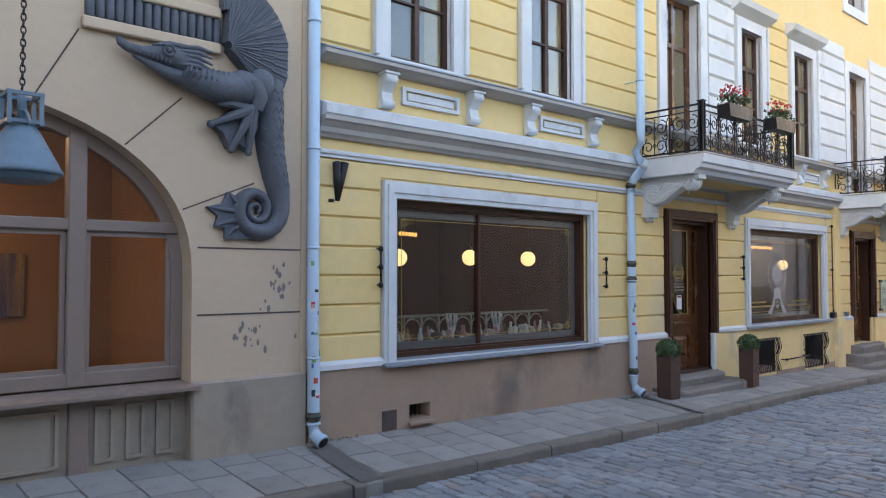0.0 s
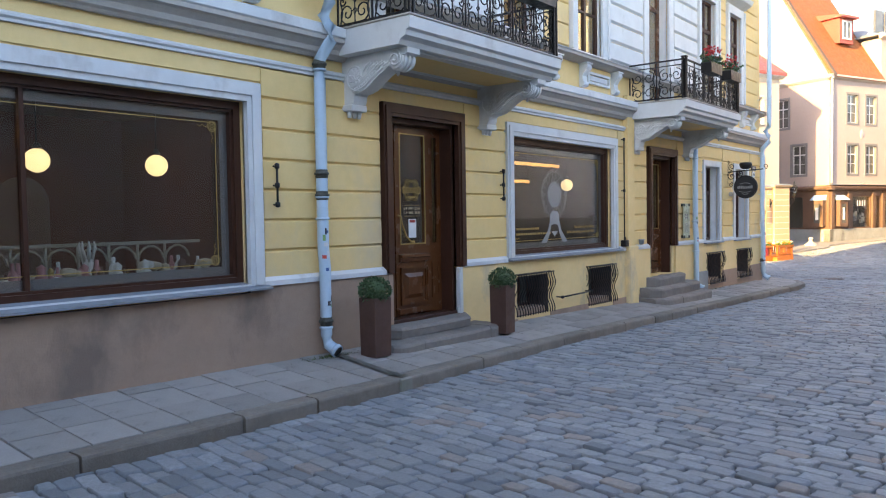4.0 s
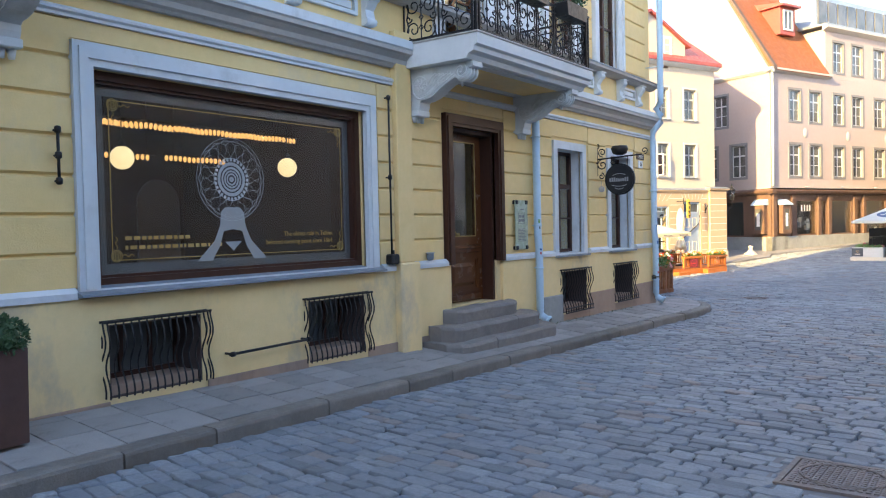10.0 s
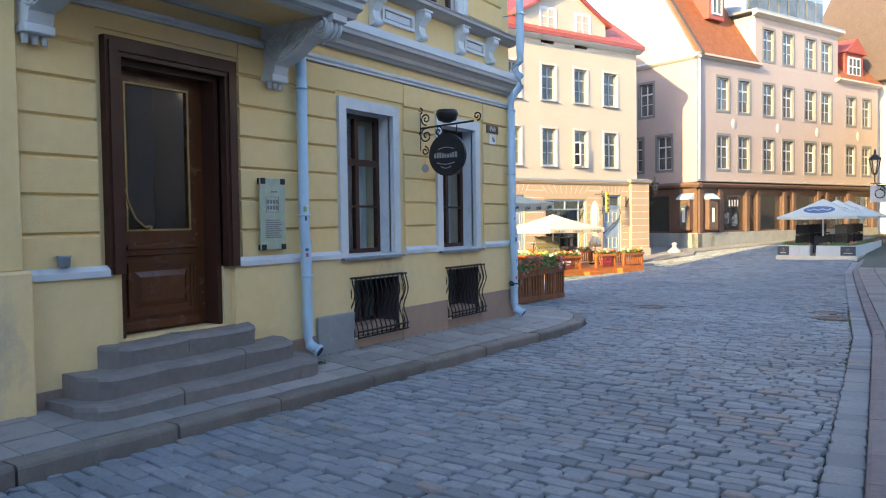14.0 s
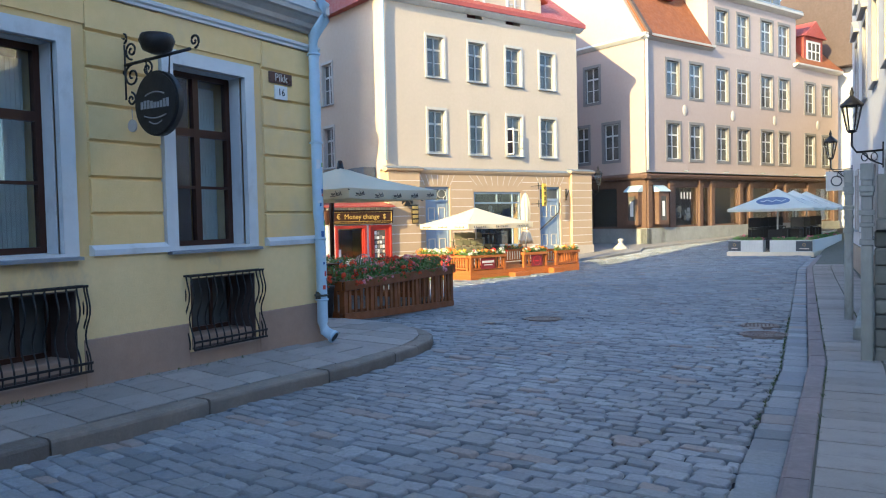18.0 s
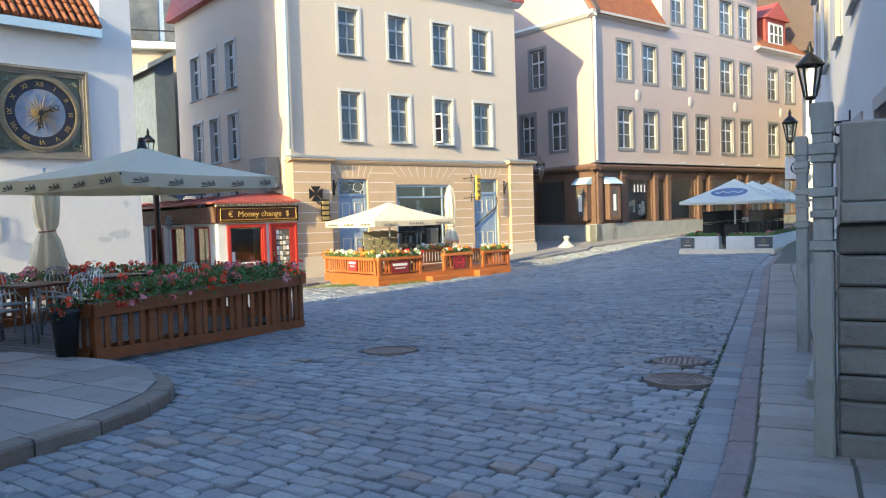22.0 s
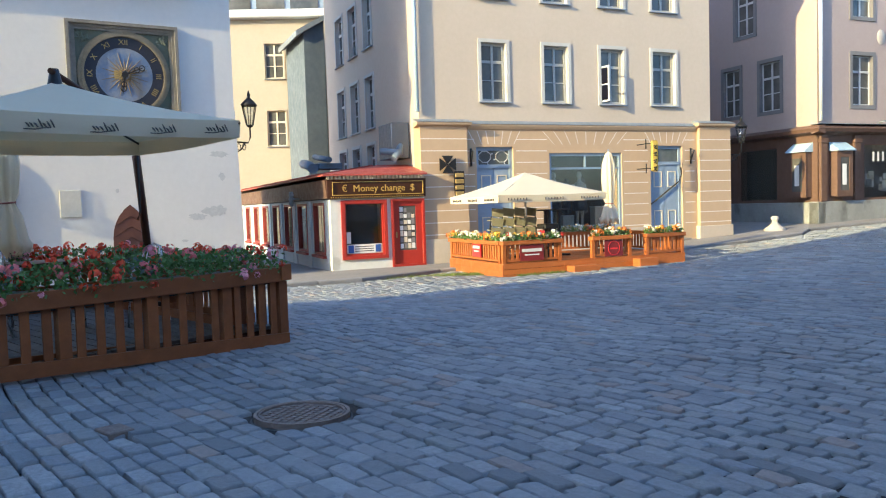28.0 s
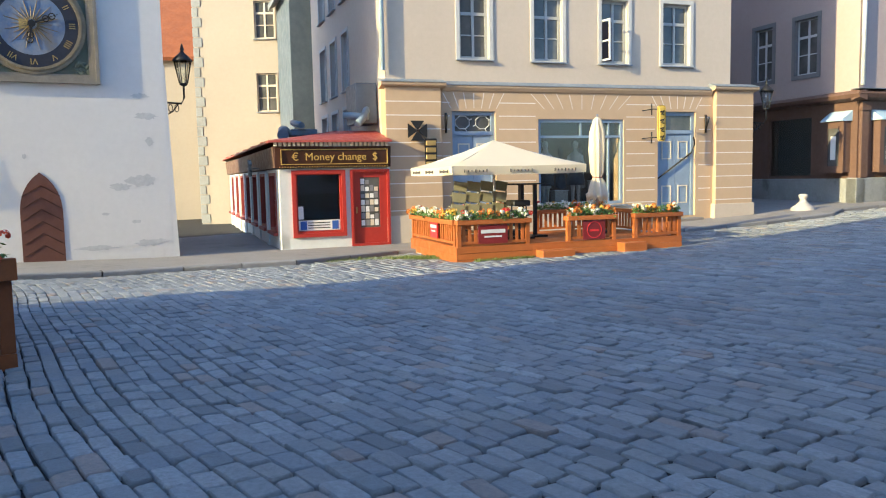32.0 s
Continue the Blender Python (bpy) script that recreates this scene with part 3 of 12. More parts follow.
boxpart("back_wall", PEACH, peach, 0.45, 10.15, AD - 0.3, AD, -1.2, 9.62)
boxpart("far_side_wall", PEACH, peach, 9.7, 10.15, 0.45, AD - 0.3, -1.2, 9.62)
bm = bmesh.new()
lath(bm, [(-0.35, 9.55), (-0.35, 9.72), (AD / 2, 13.6), (AD + 0.2, 9.72), (AD + 0.2, 9.55)], -0.3, 10.4)
part("roof", bm, ROOF_RED, peach)

# ---- the pink corner house ----
pink = thing("pink_house", pose(-11.4, 51.3, 0, 0, 0, 67.65), "pale pink house with grey window surrounds above a brown shop front", "building")
PCOL = [(1.75, 2.8), (3.7, 4.75), (6.1, 7.15), (8.1, 9.2), (10.5, 11.65), (12.4, 13.5), (15.4, 16.5), (17.45, 18.5)]
p_rows = ((4.1, 5.9), (7.3, 9.05))
p_holes = [(a, b, z0, z1) for a, b in PCOL for z0, z1 in p_rows]
holed("wall", PINK, pink, 0, 19.5, 3.1, 10.0, 0.0, 0.45, p_holes)
t_cols = PCOL[2:6]
holed("raised_wall", PINK, pink, 5.3, 14.3, 10.004, 12.9, 0.0, 0.45, [(a, b, 10.45, 12.2) for a, b in t_cols])
for a, b, z0, z1 in p_holes + [(a, b, 10.45, 12.2) for a, b in t_cols]:
    casement(pink, a, b, z0, z1, GREYSTONE_TRIM, 0.14, WHITEWOOD, sill=False)
XF.append(Matrix.Translation((0, 12, 0)) @ Matrix.Rotation(radians(-90), 4, "Z"))
q_holes = [(12 - 2.62, 12 - 1.66, 4.1, 5.95), (12 - 4.55, 12 - 3.68, 4.1, 5.95), (12 - 3.85, 12 - 2.92, 7.2, 9.0)]
holed("side_wall", PINK, pink, 0, 11.55, 3.1, 10.0, 0.0, 0.45, q_holes)
for h in q_holes:
    casement(pink, *h, GREYSTONE_TRIM, 0.14, WHITEWOOD, sill=False)
XF.pop()
bm = bmesh.new()
lath(bm, [(-0.3, 10.0), (-0.3, 10.12), (4.2, 17.2), (9, 10.12), (9, 10.0)], 0.24, 5.3)
part("roof", bm, TILE_RED, pink)
bm = bmesh.new()
lath(bm, [(0.0, 10.01), (4.2, 16.9), (9, 10.01)], 0.0, 0.238)
part("gable_wall", bm, PINK, pink)
bm = bmesh.new()
lath(bm, [(-0.34, 10.0), (-0.34, 10.2), (4.2, 17.32), (4.2, 17.12)], -0.06, 0.2)
part("verge_board", bm, ROOF_DARK, pink)
bm = bmesh.new()
box(bm, 2.3, 3.7, 0.9, 3.2, 12.5, 14.1)
dm = part("dormer", bm, ROOF_RED, pink, "red-brown roof dormer with a white window")
bm = bmesh.new()
lath(bm, [(0.6, 14.1), (0.6, 14.22), (3.6, 14.7), (3.6, 14.1)], 2.1, 3.9)
part("dormer_roof", bm, ROOF_RED, dm)
bm = bmesh.new()
ring(bm, 2.55, 3.45, 12.75, 13.95, 0.1, 0.84, 0.9)
box(bm, 2.96, 3.04, 0.84, 0.895, 12.85, 13.85)
part("dormer_window", bm, WHITEWOOD, dm)
boxpart("pane", FARGLASS, dm, 2.6, 3.4, 0.88, 0.896, 12.8, 13.9)

# ---- right side ----
def plain_house(x0, x1, y0, y1, eave, ridge, mat, label):
    h = thing("street_house", Matrix(), label, "building")
    boxpart("wall", mat, h, x0, x1, y0, y1, -1, eave)
    bm = bmesh.new()
    yc = (y0 + y1) / 2
    prism(bm, [(y0, eave), (y1, eave), (yc, ridge)], x0, x1)
    bmesh.ops.rotate(bm, verts=bm.verts, cent=(0, 0, 0), matrix=Matrix(((0, 1, 0), (1, 0, 0), (0, 0, 1))))
    bmesh.ops.recalc_face_normals(bm, faces=bm.faces)
    part("roof", bm, mat, h)


# Pale colour chosen to bounce light into the street.
OPPOSITE = surface("light_grey_plaster", (0.62, 0.58, 0.53), (0.55, 0.51, 0.47), 0.85, 0.6, 8, 0.5, 0.2, 0.2)
# The next two are unseen blocks, added for bounce light and glass reflections.
plain_house(3.4, 14, -45, 8.6, 5.8, 6.1, OPPOSITE, "unseen plain pale block across the street, added for bounce light and reflections")
plain_house(3.4, 14, 8.6, 22.3, 6.3, 6.5, OPPOSITE, "unseen plain grey block across the street, added for bounce light and reflections")
plain_house(-2.6, 8, 53.5, 74, 7.5, 10.0, LIMEWASH, "white plastered house far down the street")
# Tall unseen block, added only to keep the sun off the street.
plain_house(-9, 3.4, -40, -17, 19.0, 19.5, OPPOSITE, "tall unseen block behind, added to keep sun off the street")


# ---- the yellow house: mouldings, shop windows, doors ----
GROOVES = [1.12, 1.403, 1.711, 2.019, 2.327, 2.635, 2.943, 3.25]
SEGS = [(-1.1, -0.2), (3.7, 5.43), (7.08, 8.08), (11.72, 12.0), (12.29, 12.98), (14.52, 16.0), (17.34, 18.08), (19.43, 20.33)]


def panel(name, mat, parent, x0, x1, y0, y1, z0, z1, c=0.018):
    """A stucco block with chamfered outer edges; the joint lies between two chamfers."""
    bm = bmesh.new()
    back = [bm.verts.new(p) for p in ((x0, y1, z0), (x1, y1, z0), (x1, y1, z1), (x0, y1, z1))]
    front = [bm.verts.new(p) for p in ((x0 + 0.004, y0, z0 + c), (x1 - 0.004, y0, z0 + c), (x1 - 0.004, y0, z1 - c), (x0 + 0.004, y0, z1 - c))]
    bm.faces.new(front)
    for k in range(4):
        bm.faces.new((back[k], back[(k + 1) % 4], front[(k + 1) % 4], front[k]))
    return part(name, bm, mat, parent)


for z0, z1 in zip(GROOVES, GROOVES[1:]):
    for a, b in SEGS:
        panel("stucco_block", YELLOW, house, a, b, -0.03, 0.0, z0 + 0.003, z1 - 0.003)
for a, b in ((-0.2, 3.7), (5.43, 7.08), (8.08, 11.72), (12.98, 14.52), (16.0, 17.34), (18.08, 19.43)):
    boxpart("lintel_band", YELLOW, house, a, b, -0.02, 0.0, 3.1 if b < 15 else 2.99, 3.247)
for a, b in ((12.0, 12.29),):
    boxpart("pilaster", YELLOW, house, a, b, -0.10, 0.0, 1.14, 3.9, bevel=0.01)
    boxpart("pilaster_base", YELLOW2, house, a - 0.04, b + 0.04, -0.16, 0.0, -0.3, 1.14, bevel=0.02)
# plinths
holed("plinth", BROWN_PLINTH, house, YU0, 5.58, -0.4, 1.05, -0.05, 0.0, [(0.19, 0.51, 0.41, 0.585), (0.0, 3.5, 1.0, 1.1)])
bm = bmesh.new()
ring(bm, 0.19, 0.51, 0.41, 0.585, 0.006, -0.045, 0.199)
part("vent_lining", bm, BROWN_PLINTH, house)
# Black sheet stands for the darkness inside the vent hole.
boxpart("vent_dark_sheet", BLACK, house, 0.15, 0.56, 0.2, 0.24, 0.36, 0.64)
for k in range(5):
    boxpart("vent_bar", IRON, house, 0.22 + 0.062 * k, 0.23 + 0.062 * k, 0.1, 0.11, 0.405, 0.59)
holed("plinth", YELLOW2, house, 6.93, 13.1, -0.4, 1.05, -0.05, 0.0, BASEW)
holed("plinth", YELLOW2, house, 14.4, YU1, -0.4, 1.05, -0.05, 0.0, BASEW)
for a, b, z in ((7.6, 8.3, 0.2), (9.25, 10.5, 0.22), (11.44, 12.9, 0.2)):
    boxpart("base_band", BROWN_PLINTH, house, a, b, -0.07, -0.05, -0.4, z, bevel=0.006)
for a, b, z in ((15.0, 16.2, 0.22), (17.2, 18.3, 0.36), (19.24, YU1 + 0.02, 0.36), (16.2, 17.2, 0.08), (18.3, 19.24, 0.08)):
    boxpart("base_band", BROWN_PLINTH, house, a, b, -0.07, -0.05, -0.5, z, bevel=0.006)
boxpart("patched_base_stone", STONEGREY, house, 15.55, 16.2, -0.09, -0.05, -0.45, 0.42, bevel=0.012)
for a, b in ((YU0, -0.18), (3.66, 5.5), (7.0, 8.06), (11.74, 12.0), (12.32, 13.05), (14.45, 16.0), (17.32, 18.1), (19.42, YU1)):
    bm = bmesh.new()
    lath(bm, [(-0.075, 1.05), (-0.075, 1.10), (-0.03, 1.14), (0, 1.14), (0, 1.05)], a, b)
    part("plinth_cap", bm, WHITE, house)
# white worn jamb stones beside the first door
boxpart("jamb_stone", WHITE, house, 6.9, 6.97, -0.07, 0.06, 0.3, 1.05, bevel=0.01)
boxpart("jamb_stone", BROWN_PLINTH, house, 5.5, 5.6, -0.055, 0.06, 0.3, 1.05, bevel=0.01)

# horizontal mouldings
MB = [(-1.03, YU1 + 0.02)]
for a, b in MB:
    bm = bmesh.new()
    lath(bm, [(0, 3.25), (-0.045, 3.25), (-0.045, 3.275), (-0.065, 3.29), (-0.065, 3.31), (-0.03, 3.335), (0, 3.34)], a, b)
    part("string_moulding", bm, WHITE, house)
    bm = bmesh.new()
    lath(bm, [(0, 3.455), (-0.05, 3.455), (-0.07, 3.48), (-0.10, 3.50), (-0.11, 3.55), (-0.16, 3.60), (-0.20, 3.615), (-0.20, 3.66), (0, 3.66)], a, b)
    part("cornice", bm, STUCCO_GREY, house)
    bm = bmesh.new()
    lath(bm, [(-0.20, 3.662), (-0.215, 3.675), (-0.215, 3.77), (-0.06, 3.83), (0, 3.83), (0, 3.662)], a, b)
    part("cornice_cap", bm, WHITE, house)
    bm = bmesh.new()
    lath(bm, [(0, 4.24), (-0.08, 4.25), (-0.15, 4.285), (-0.20, 4.30), (-0.20, 4.345), (0, 4.345)], a, b)
    part("sill_course", bm, STUCCO_GREY, house)
    bm = bmesh.new()
    lath(bm, [(-0.215, 4.347), (-0.215, 4.365), (0, 4.43), (0, 4.347)], a, b)
    part("sill_flashing", bm, ZINC, house)


def console(x, z0=3.86, z1=4.24):
    """A small scrolled bracket in the frieze."""
    bm = bmesh.new()
    prof = [(0, z1), (-0.15, z1), (-0.16, z1 - 0.06), (-0.11, z1 - 0.13), (-0.06, z1 - 0.2), (-0.075, z1 - 0.28), (-0.10, z1 - 0.33), (-0.06, z1 - 0.38), (0, z1 - 0.38)]
    lath(bm, prof, x - 0.075, x + 0.075)
    tube(bm, [(x - 0.085, -0.105, z1 - 0.06), (x + 0.085, -0.105, z1 - 0.06)], 0.055, 8)
    tube(bm, [(x - 0.085, -0.06, z1 - 0.33), (x + 0.085, -0.06, z1 - 0.33)], 0.045, 8)
    box(bm, x - 0.1, x + 0.1, -0.17, 0, z1 - 0.012, z1 + 0.012)
    part("console", bm, WHITE, house)


CONSOLES = [-0.14, 1.2, 2.25, 3.59, 8.0, 9.46, 10.43, 11.6, 15.75, 16.75, 17.75, 18.75, 19.65]
for x in CONSOLES:
    console(x)
for a, b in ((0.1, 0.98), (2.46, 3.4), (8.2, 9.25), (10.6, 11.42), (16.9, 17.6), (18.9, 19.5)):
    bm = bmesh.new()
    wall_cells(bm, a, b, 3.95, 4.15, -0.045, 0, [(a + 0.05, b - 0.05, 3.99, 4.11)])
    box(bm, a + 0.09, b - 0.09, -0.03, 0, 4.01, 4.09)
    part("frieze_panel", bm, WHITE, house)

# upper storeys
for a, b in UPPER:
    casement(house, a, b, 4.45, 6.55, WHITE, 0.2, DARKWOOD, 0, 0.05, 0.1, 2, (0.34, 0.68), False, GLASS, 0.06)
    casement(house, a, b, 8.2, 10.1, WHITE, 0.2, DARKWOOD, 0, 0.05, 0.2, 2, (0.34, 0.68), False, None, 0.06)
    # Dark sheet; its colour stands for the unlit room behind the panes.
    boxpart("room_dark_sheet", ROOM_GREY, house, a - 0.5, b + 0.5, 1.2, 1.3, 4.2, 6.9)
    boxpart("curtain", CURTAIN, house, a + 0.02, a + 0.3, 0.42, 0.45, 4.4, 6.6)
    for s in (a - 0.2, b + 0.2):
        boxpart("architrave_edge", WHITE, house, s - 0.03, s + 0.03, -0.09, 0.0, 4.44, 6.72, bevel=0.01)
    bm = bmesh.new()
    lath(bm, [(0, 6.78), (-0.2, 6.9), (-0.24, 7.0), (0, 7.06)], a - 0.35, b + 0.35)
    part("hood_mould", bm, WHITE, house)
for a, b in UPDOOR:
    casement(house, a, b, 3.8, 6.65, WHITE, 0.22, DOORWOOD, 0, 0.05, 0.2, 2, (0.3, 0.72), False, GLASS, 0.09)
    casement(house, a, b, 8.2, 10.1, WHITE, 0.22, DARKWOOD, 0, 0.05, 0.2, 2, (0.34, 0.68), False, None, 0.06)
    # The same dark sheet, standing for the unlit room behind the balcony door.
    boxpart("room_dark_sheet", ROOM_GREY, house, a - 0.5, b + 0.5, 1.2, 1.3, 3.7, 6.9)
UPPER_ALL = sorted(UPPER + UPDOOR)
edge = YU0
for a, b in UPPER_ALL + [(YU1, YU1)]:
    x0, x1 = edge, a - 0.26
    if x1 - x0 > 0.25:
        cuts = [x0, x1] if x1 - x0 < 2.2 else [x0, (x0 + x1) / 2, x1]
        for c0, c1 in zip(cuts, cuts[1:]):
            for k in range(8):
                white = any(abs((c0 + c1) / 2 - m) < 1.6 for m in (6.08, 13.6)) and (c1 - c0) < 1.6
                panel("stucco_block", WHITE if white else YELLOW, house, c0 + 0.01, c1 - 0.01, -0.045 if white else -0.03, 0.0, 4.46 + 0.34 * k, 4.795 + 0.34 * k, 0.035 if white else 0.02)
    edge = b + 0.26


def shop_window(op, splits, parent):
    """A wide shop window: white surround, brown frame, grey border film, gold line and one or more panes."""
    x0, x1, z0, z1 = op
    bm = bmesh.new()
    wall_cells(bm, x0 - 0.17, x1 + 0.17, z0 - 0.06, z1 + 0.19, -0.065, 0.02, [op])
    wall_cells(bm, x0 - 0.125, x1 + 0.125, z0, z1 + 0.145, -0.085, -0.065, [(x0 - 0.05, x1 + 0.05, z0 - 0.1, z1 + 0.06)])
    w = part("shop_window", bm, WHITE, parent, "wide shop window in a white moulded surround")
    bm = bmesh.new()
    ring(bm, x0, x1, z0, z1, 0.075, 0.06, 0.2)
    ring(bm, x0 + 0.05, x1 - 0.05, z0 + 0.05, z1 - 0.05, 0.05, 0.09, 0.17)
    for s in splits:
        box(bm, s - 0.018, s + 0.018, 0.1, 0.17, z0 + 0.1, z1 - 0.1)
    part("frame", bm, DARKWOOD, w)
    bm = bmesh.new()
    ring(bm, x0, x1, z0, z1, 0.02, 0.201, 0.51)
    part("inner_reveal", bm, DARKWOOD, w)
    bm = bmesh.new()
    ring(bm, x0 + 0.1, x1 - 0.1, z0 + 0.1, z1 - 0.1, 0.085, 0.148, 0.152)
    part("border_film", bm, GREYFRAME, w)
    bm = bmesh.new()
    ring(bm, x0 + 0.23, x1 - 0.23, z0 + 0.21, z1 - 0.21, 0.008, 0.139, 0.1415)
    for sx, cx in ((1, x0 + 0.27), (-1, x1 - 0.27)):
        for sz, cz in ((1, z0 + 0.25), (-1, z1 - 0.25)):
            for r in (0.05, 0.036, 0.016):
                tube(bm, [(cx + r * math.cos(a), 0.139, cz + r * math.sin(a)) for a in np.linspace(0, 6.28, 15)], 0.004, 4)
            for k in range(6):
                tube(bm, [(cx + r * math.cos(k * 1.047), 0.139, cz + r * math.sin(k * 1.047)) for r in (0.016, 0.036)], 0.003, 4)
            for ux, uz in ((1, 0), (0, 1)):
                tube(bm, [(cx + sx * (ux * (0.06 + 0.05 * q) + uz * 0.012 * math.sin(q * 5)), 0.139, cz + sz * (uz * (0.06 + 0.05 * q) + ux * 0.012 * math.sin(q * 5))) for q in np.linspace(0, 2, 9)], 0.004, 4)
    part("gold_border", bm, GOLD, w)
    cuts = [x0 + 0.09] + list(splits) + [x1 - 0.09]
    for a, b in zip(cuts, cuts[1:]):
        p = boxpart("pane", SHOPGLASS, w, a, b, 0.142, 0.147, z0 + 0.09, z1 - 0.09)
        p.visible_shadow = False
    bm = bmesh.new()
    lath(bm, [(-0.15, z0 - 0.035), (-0.15, z0 - 0.055), (-0.07, z0 - 0.06), (0.06, z0 - 0.06), (0.06, z0 + 0.02)], x0 - 0.2, x1 + 0.2)
    part("sill", bm, ZINC, w)
    return w


shop_window(W1, [1.45], house)
shop_window(W2, [], house)

# the dim rooms behind the shop windows
for n, (a, b, back, mat) in enumerate(((-0.7, 4.9, 4.6, ROOM_DARK), (7.6, 12.2, 4.2, ROOM_BROWN))):
    room = thing("cafe_room", house.matrix_world, "dim red-brown cafe interior behind the shop window", "room", kind="structure")
    boxpart("room_wall", mat, room, a, b, back, back + 0.1, 0.4, 3.4)
    boxpart("room_wall", mat, room, a, a + 0.1, 0.5, back, 0.4, 3.4)
    boxpart("room_wall", mat, room, b - 0.1, b, 0.5, back, 0.4, 3.4)
    boxpart("room_ceiling", ROOM_BROWN, room, a, b, 0.5, back, 3.2, 3.3)
    boxpart("room_floor", ROOM_GREY, room, a, b, 0.5, back, 0.3, 0.42)
    # Added area fill; stands in for the light of globes and garlands.
    lamp = new("cafe_fill_light", bpy.data.lights.new("cafe_fill_light", "AREA"))
    lamp.data.shape, lamp.data.size, lamp.data.size_y = "RECTANGLE", b - a - 1.5, 1.2
    lamp.data.energy, lamp.data.color = (2.4, 1.8)[n], (1.0, 0.72, 0.45)
    lamp.matrix_world = house.matrix_world @ Matrix.Translation(((a + b) / 2, back * 0.62, 3.15))
    for k in range(3):
        x = a + 0.9 + k * 1.4
        bm = bmesh.new()
        prism(bm, [(x, 0.5), (x + 0.7, 0.5), (x + 0.7, 2.0)] + [(x + 0.35 + 0.35 * math.cos(t), 2.0 + 0.35 * math.sin(t)) for t in np.linspace(0.3, 2.84, 7)] + [(x, 2.0)], back - 0.04, back - 0.005)
        part("wall_niche", bm, GREYFRAME, room)
for u, y, z in ((0.52, 0.55, 2.24), (1.79, 0.62, 2.26), (2.9, 0.58, 2.26), (8.82, 0.5, 2.24), (10.8, 0.5, 2.25)):
    lamp = thing("pendant_lamp", pose(-6.6 - y, u, z), "round opal glass pendant lamp, lit", "lamp", "cafe pendant lamps")
    bm = bmesh.new()
    bmesh.ops.create_uvsphere(bm, u_segments=20, v_segments=12, radius=0.105)
    for f in bm.faces:
        f.smooth = True
    part("globe", bm, LAMP, lamp)
    bm = bmesh.new()
    tube(bm, [(0, 0, 0.1), (0, 0, 0.95)], 0.006, 6)
    lathe(bm, [(0.03, 0.1), (0.04, 0.12), (0.015, 0.16)], 10)
    part("rod", bm, IRON, lamp)
WARMSTRIP = glow_mat("lit_warm_bulbs", (1.0, 0.5, 0.14), 0.3)
for a, b, z, y in ((0.3, 1.6, 2.56, 1.4), (8.85, 11.45, 2.6, 1.0), (8.8, 9.5, 2.28, 1.0), (9.62, 10.4, 2.29, 1.0), (9.2, 11.6, 2.66, 1.45)):
    strip = thing("light_garland", pose(-6.6 - y, a, z, 0, 0, 90), "string of warm bulbs under the ceiling of the cafe", "lamp", "cafe light garlands")
    n = int((b - a) / 0.055)
    bm = bmesh.new()
    for k in range(n):
        d = 0.005 * math.sin(k * 0.8)
        lathe(bm, [(0.008, d), (0.02, 0.02 + d), (0.018, 0.045 + d), (0.006, 0.06 + d)], 6, k * 0.055, 0)
    part("bulbs", bm, WARMSTRIP, strip)
    bm = bmesh.new()
    box(bm, -0.03, b - a, -0.02, 0.02, 0.06, 0.085)
    tube(bm, [(0.1, 0, 0.08), (0.1, 0, 0.6)], 0.008, 6)
    tube(bm, [(b - a - 0.1, 0, 0.08), (b - a - 0.1, 0, 0.6)], 0.008, 6)
    part("rail", bm, DARKWOOD, strip)

# shop display behind the first window
shelf = thing("display_shelf", house.matrix_world, "low white balustrade shelf in the shop window", "shelf")
boxpart("board", WHITE, shelf, 0.12, 3.4, 0.24, 0.62, 1.1, 1.13)
bm = bmesh.new()
for k in range(11):
    x = 0.25 + 0.29 * k
    tube(bm, [(x + 0.13 * math.cos(t), 0.66, 1.36 + 0.12 * math.sin(t)) for t in np.linspace(0, math.pi, 8)], 0.012, 5)
    tube(bm, [(x - 0.14, 0.66, 1.12), (x - 0.14, 0.66, 1.5)], 0.014, 6)
box(bm, 0.1, 3.4, 0.64, 0.68, 1.5, 1.53)
part("balustrade", bm, surface("dull_ivory_lacquer", (0.34, 0.3, 0.23), (0.26, 0.23, 0.18), 0.5, 5, 20, 0.5, 0.3, 0.1), shelf)
SWEETS = [surface("confection_" + n, c, None, 0.5, 8, 30, 0.4, 0.3, 0.05) for n, c in (("white", (0.62, 0.6, 0.56)), ("cream", (0.5, 0.42, 0.3)), ("brown", (0.12, 0.06, 0.04)), ("rose", (0.45, 0.2, 0.2)))]
rnd = random.Random(4)
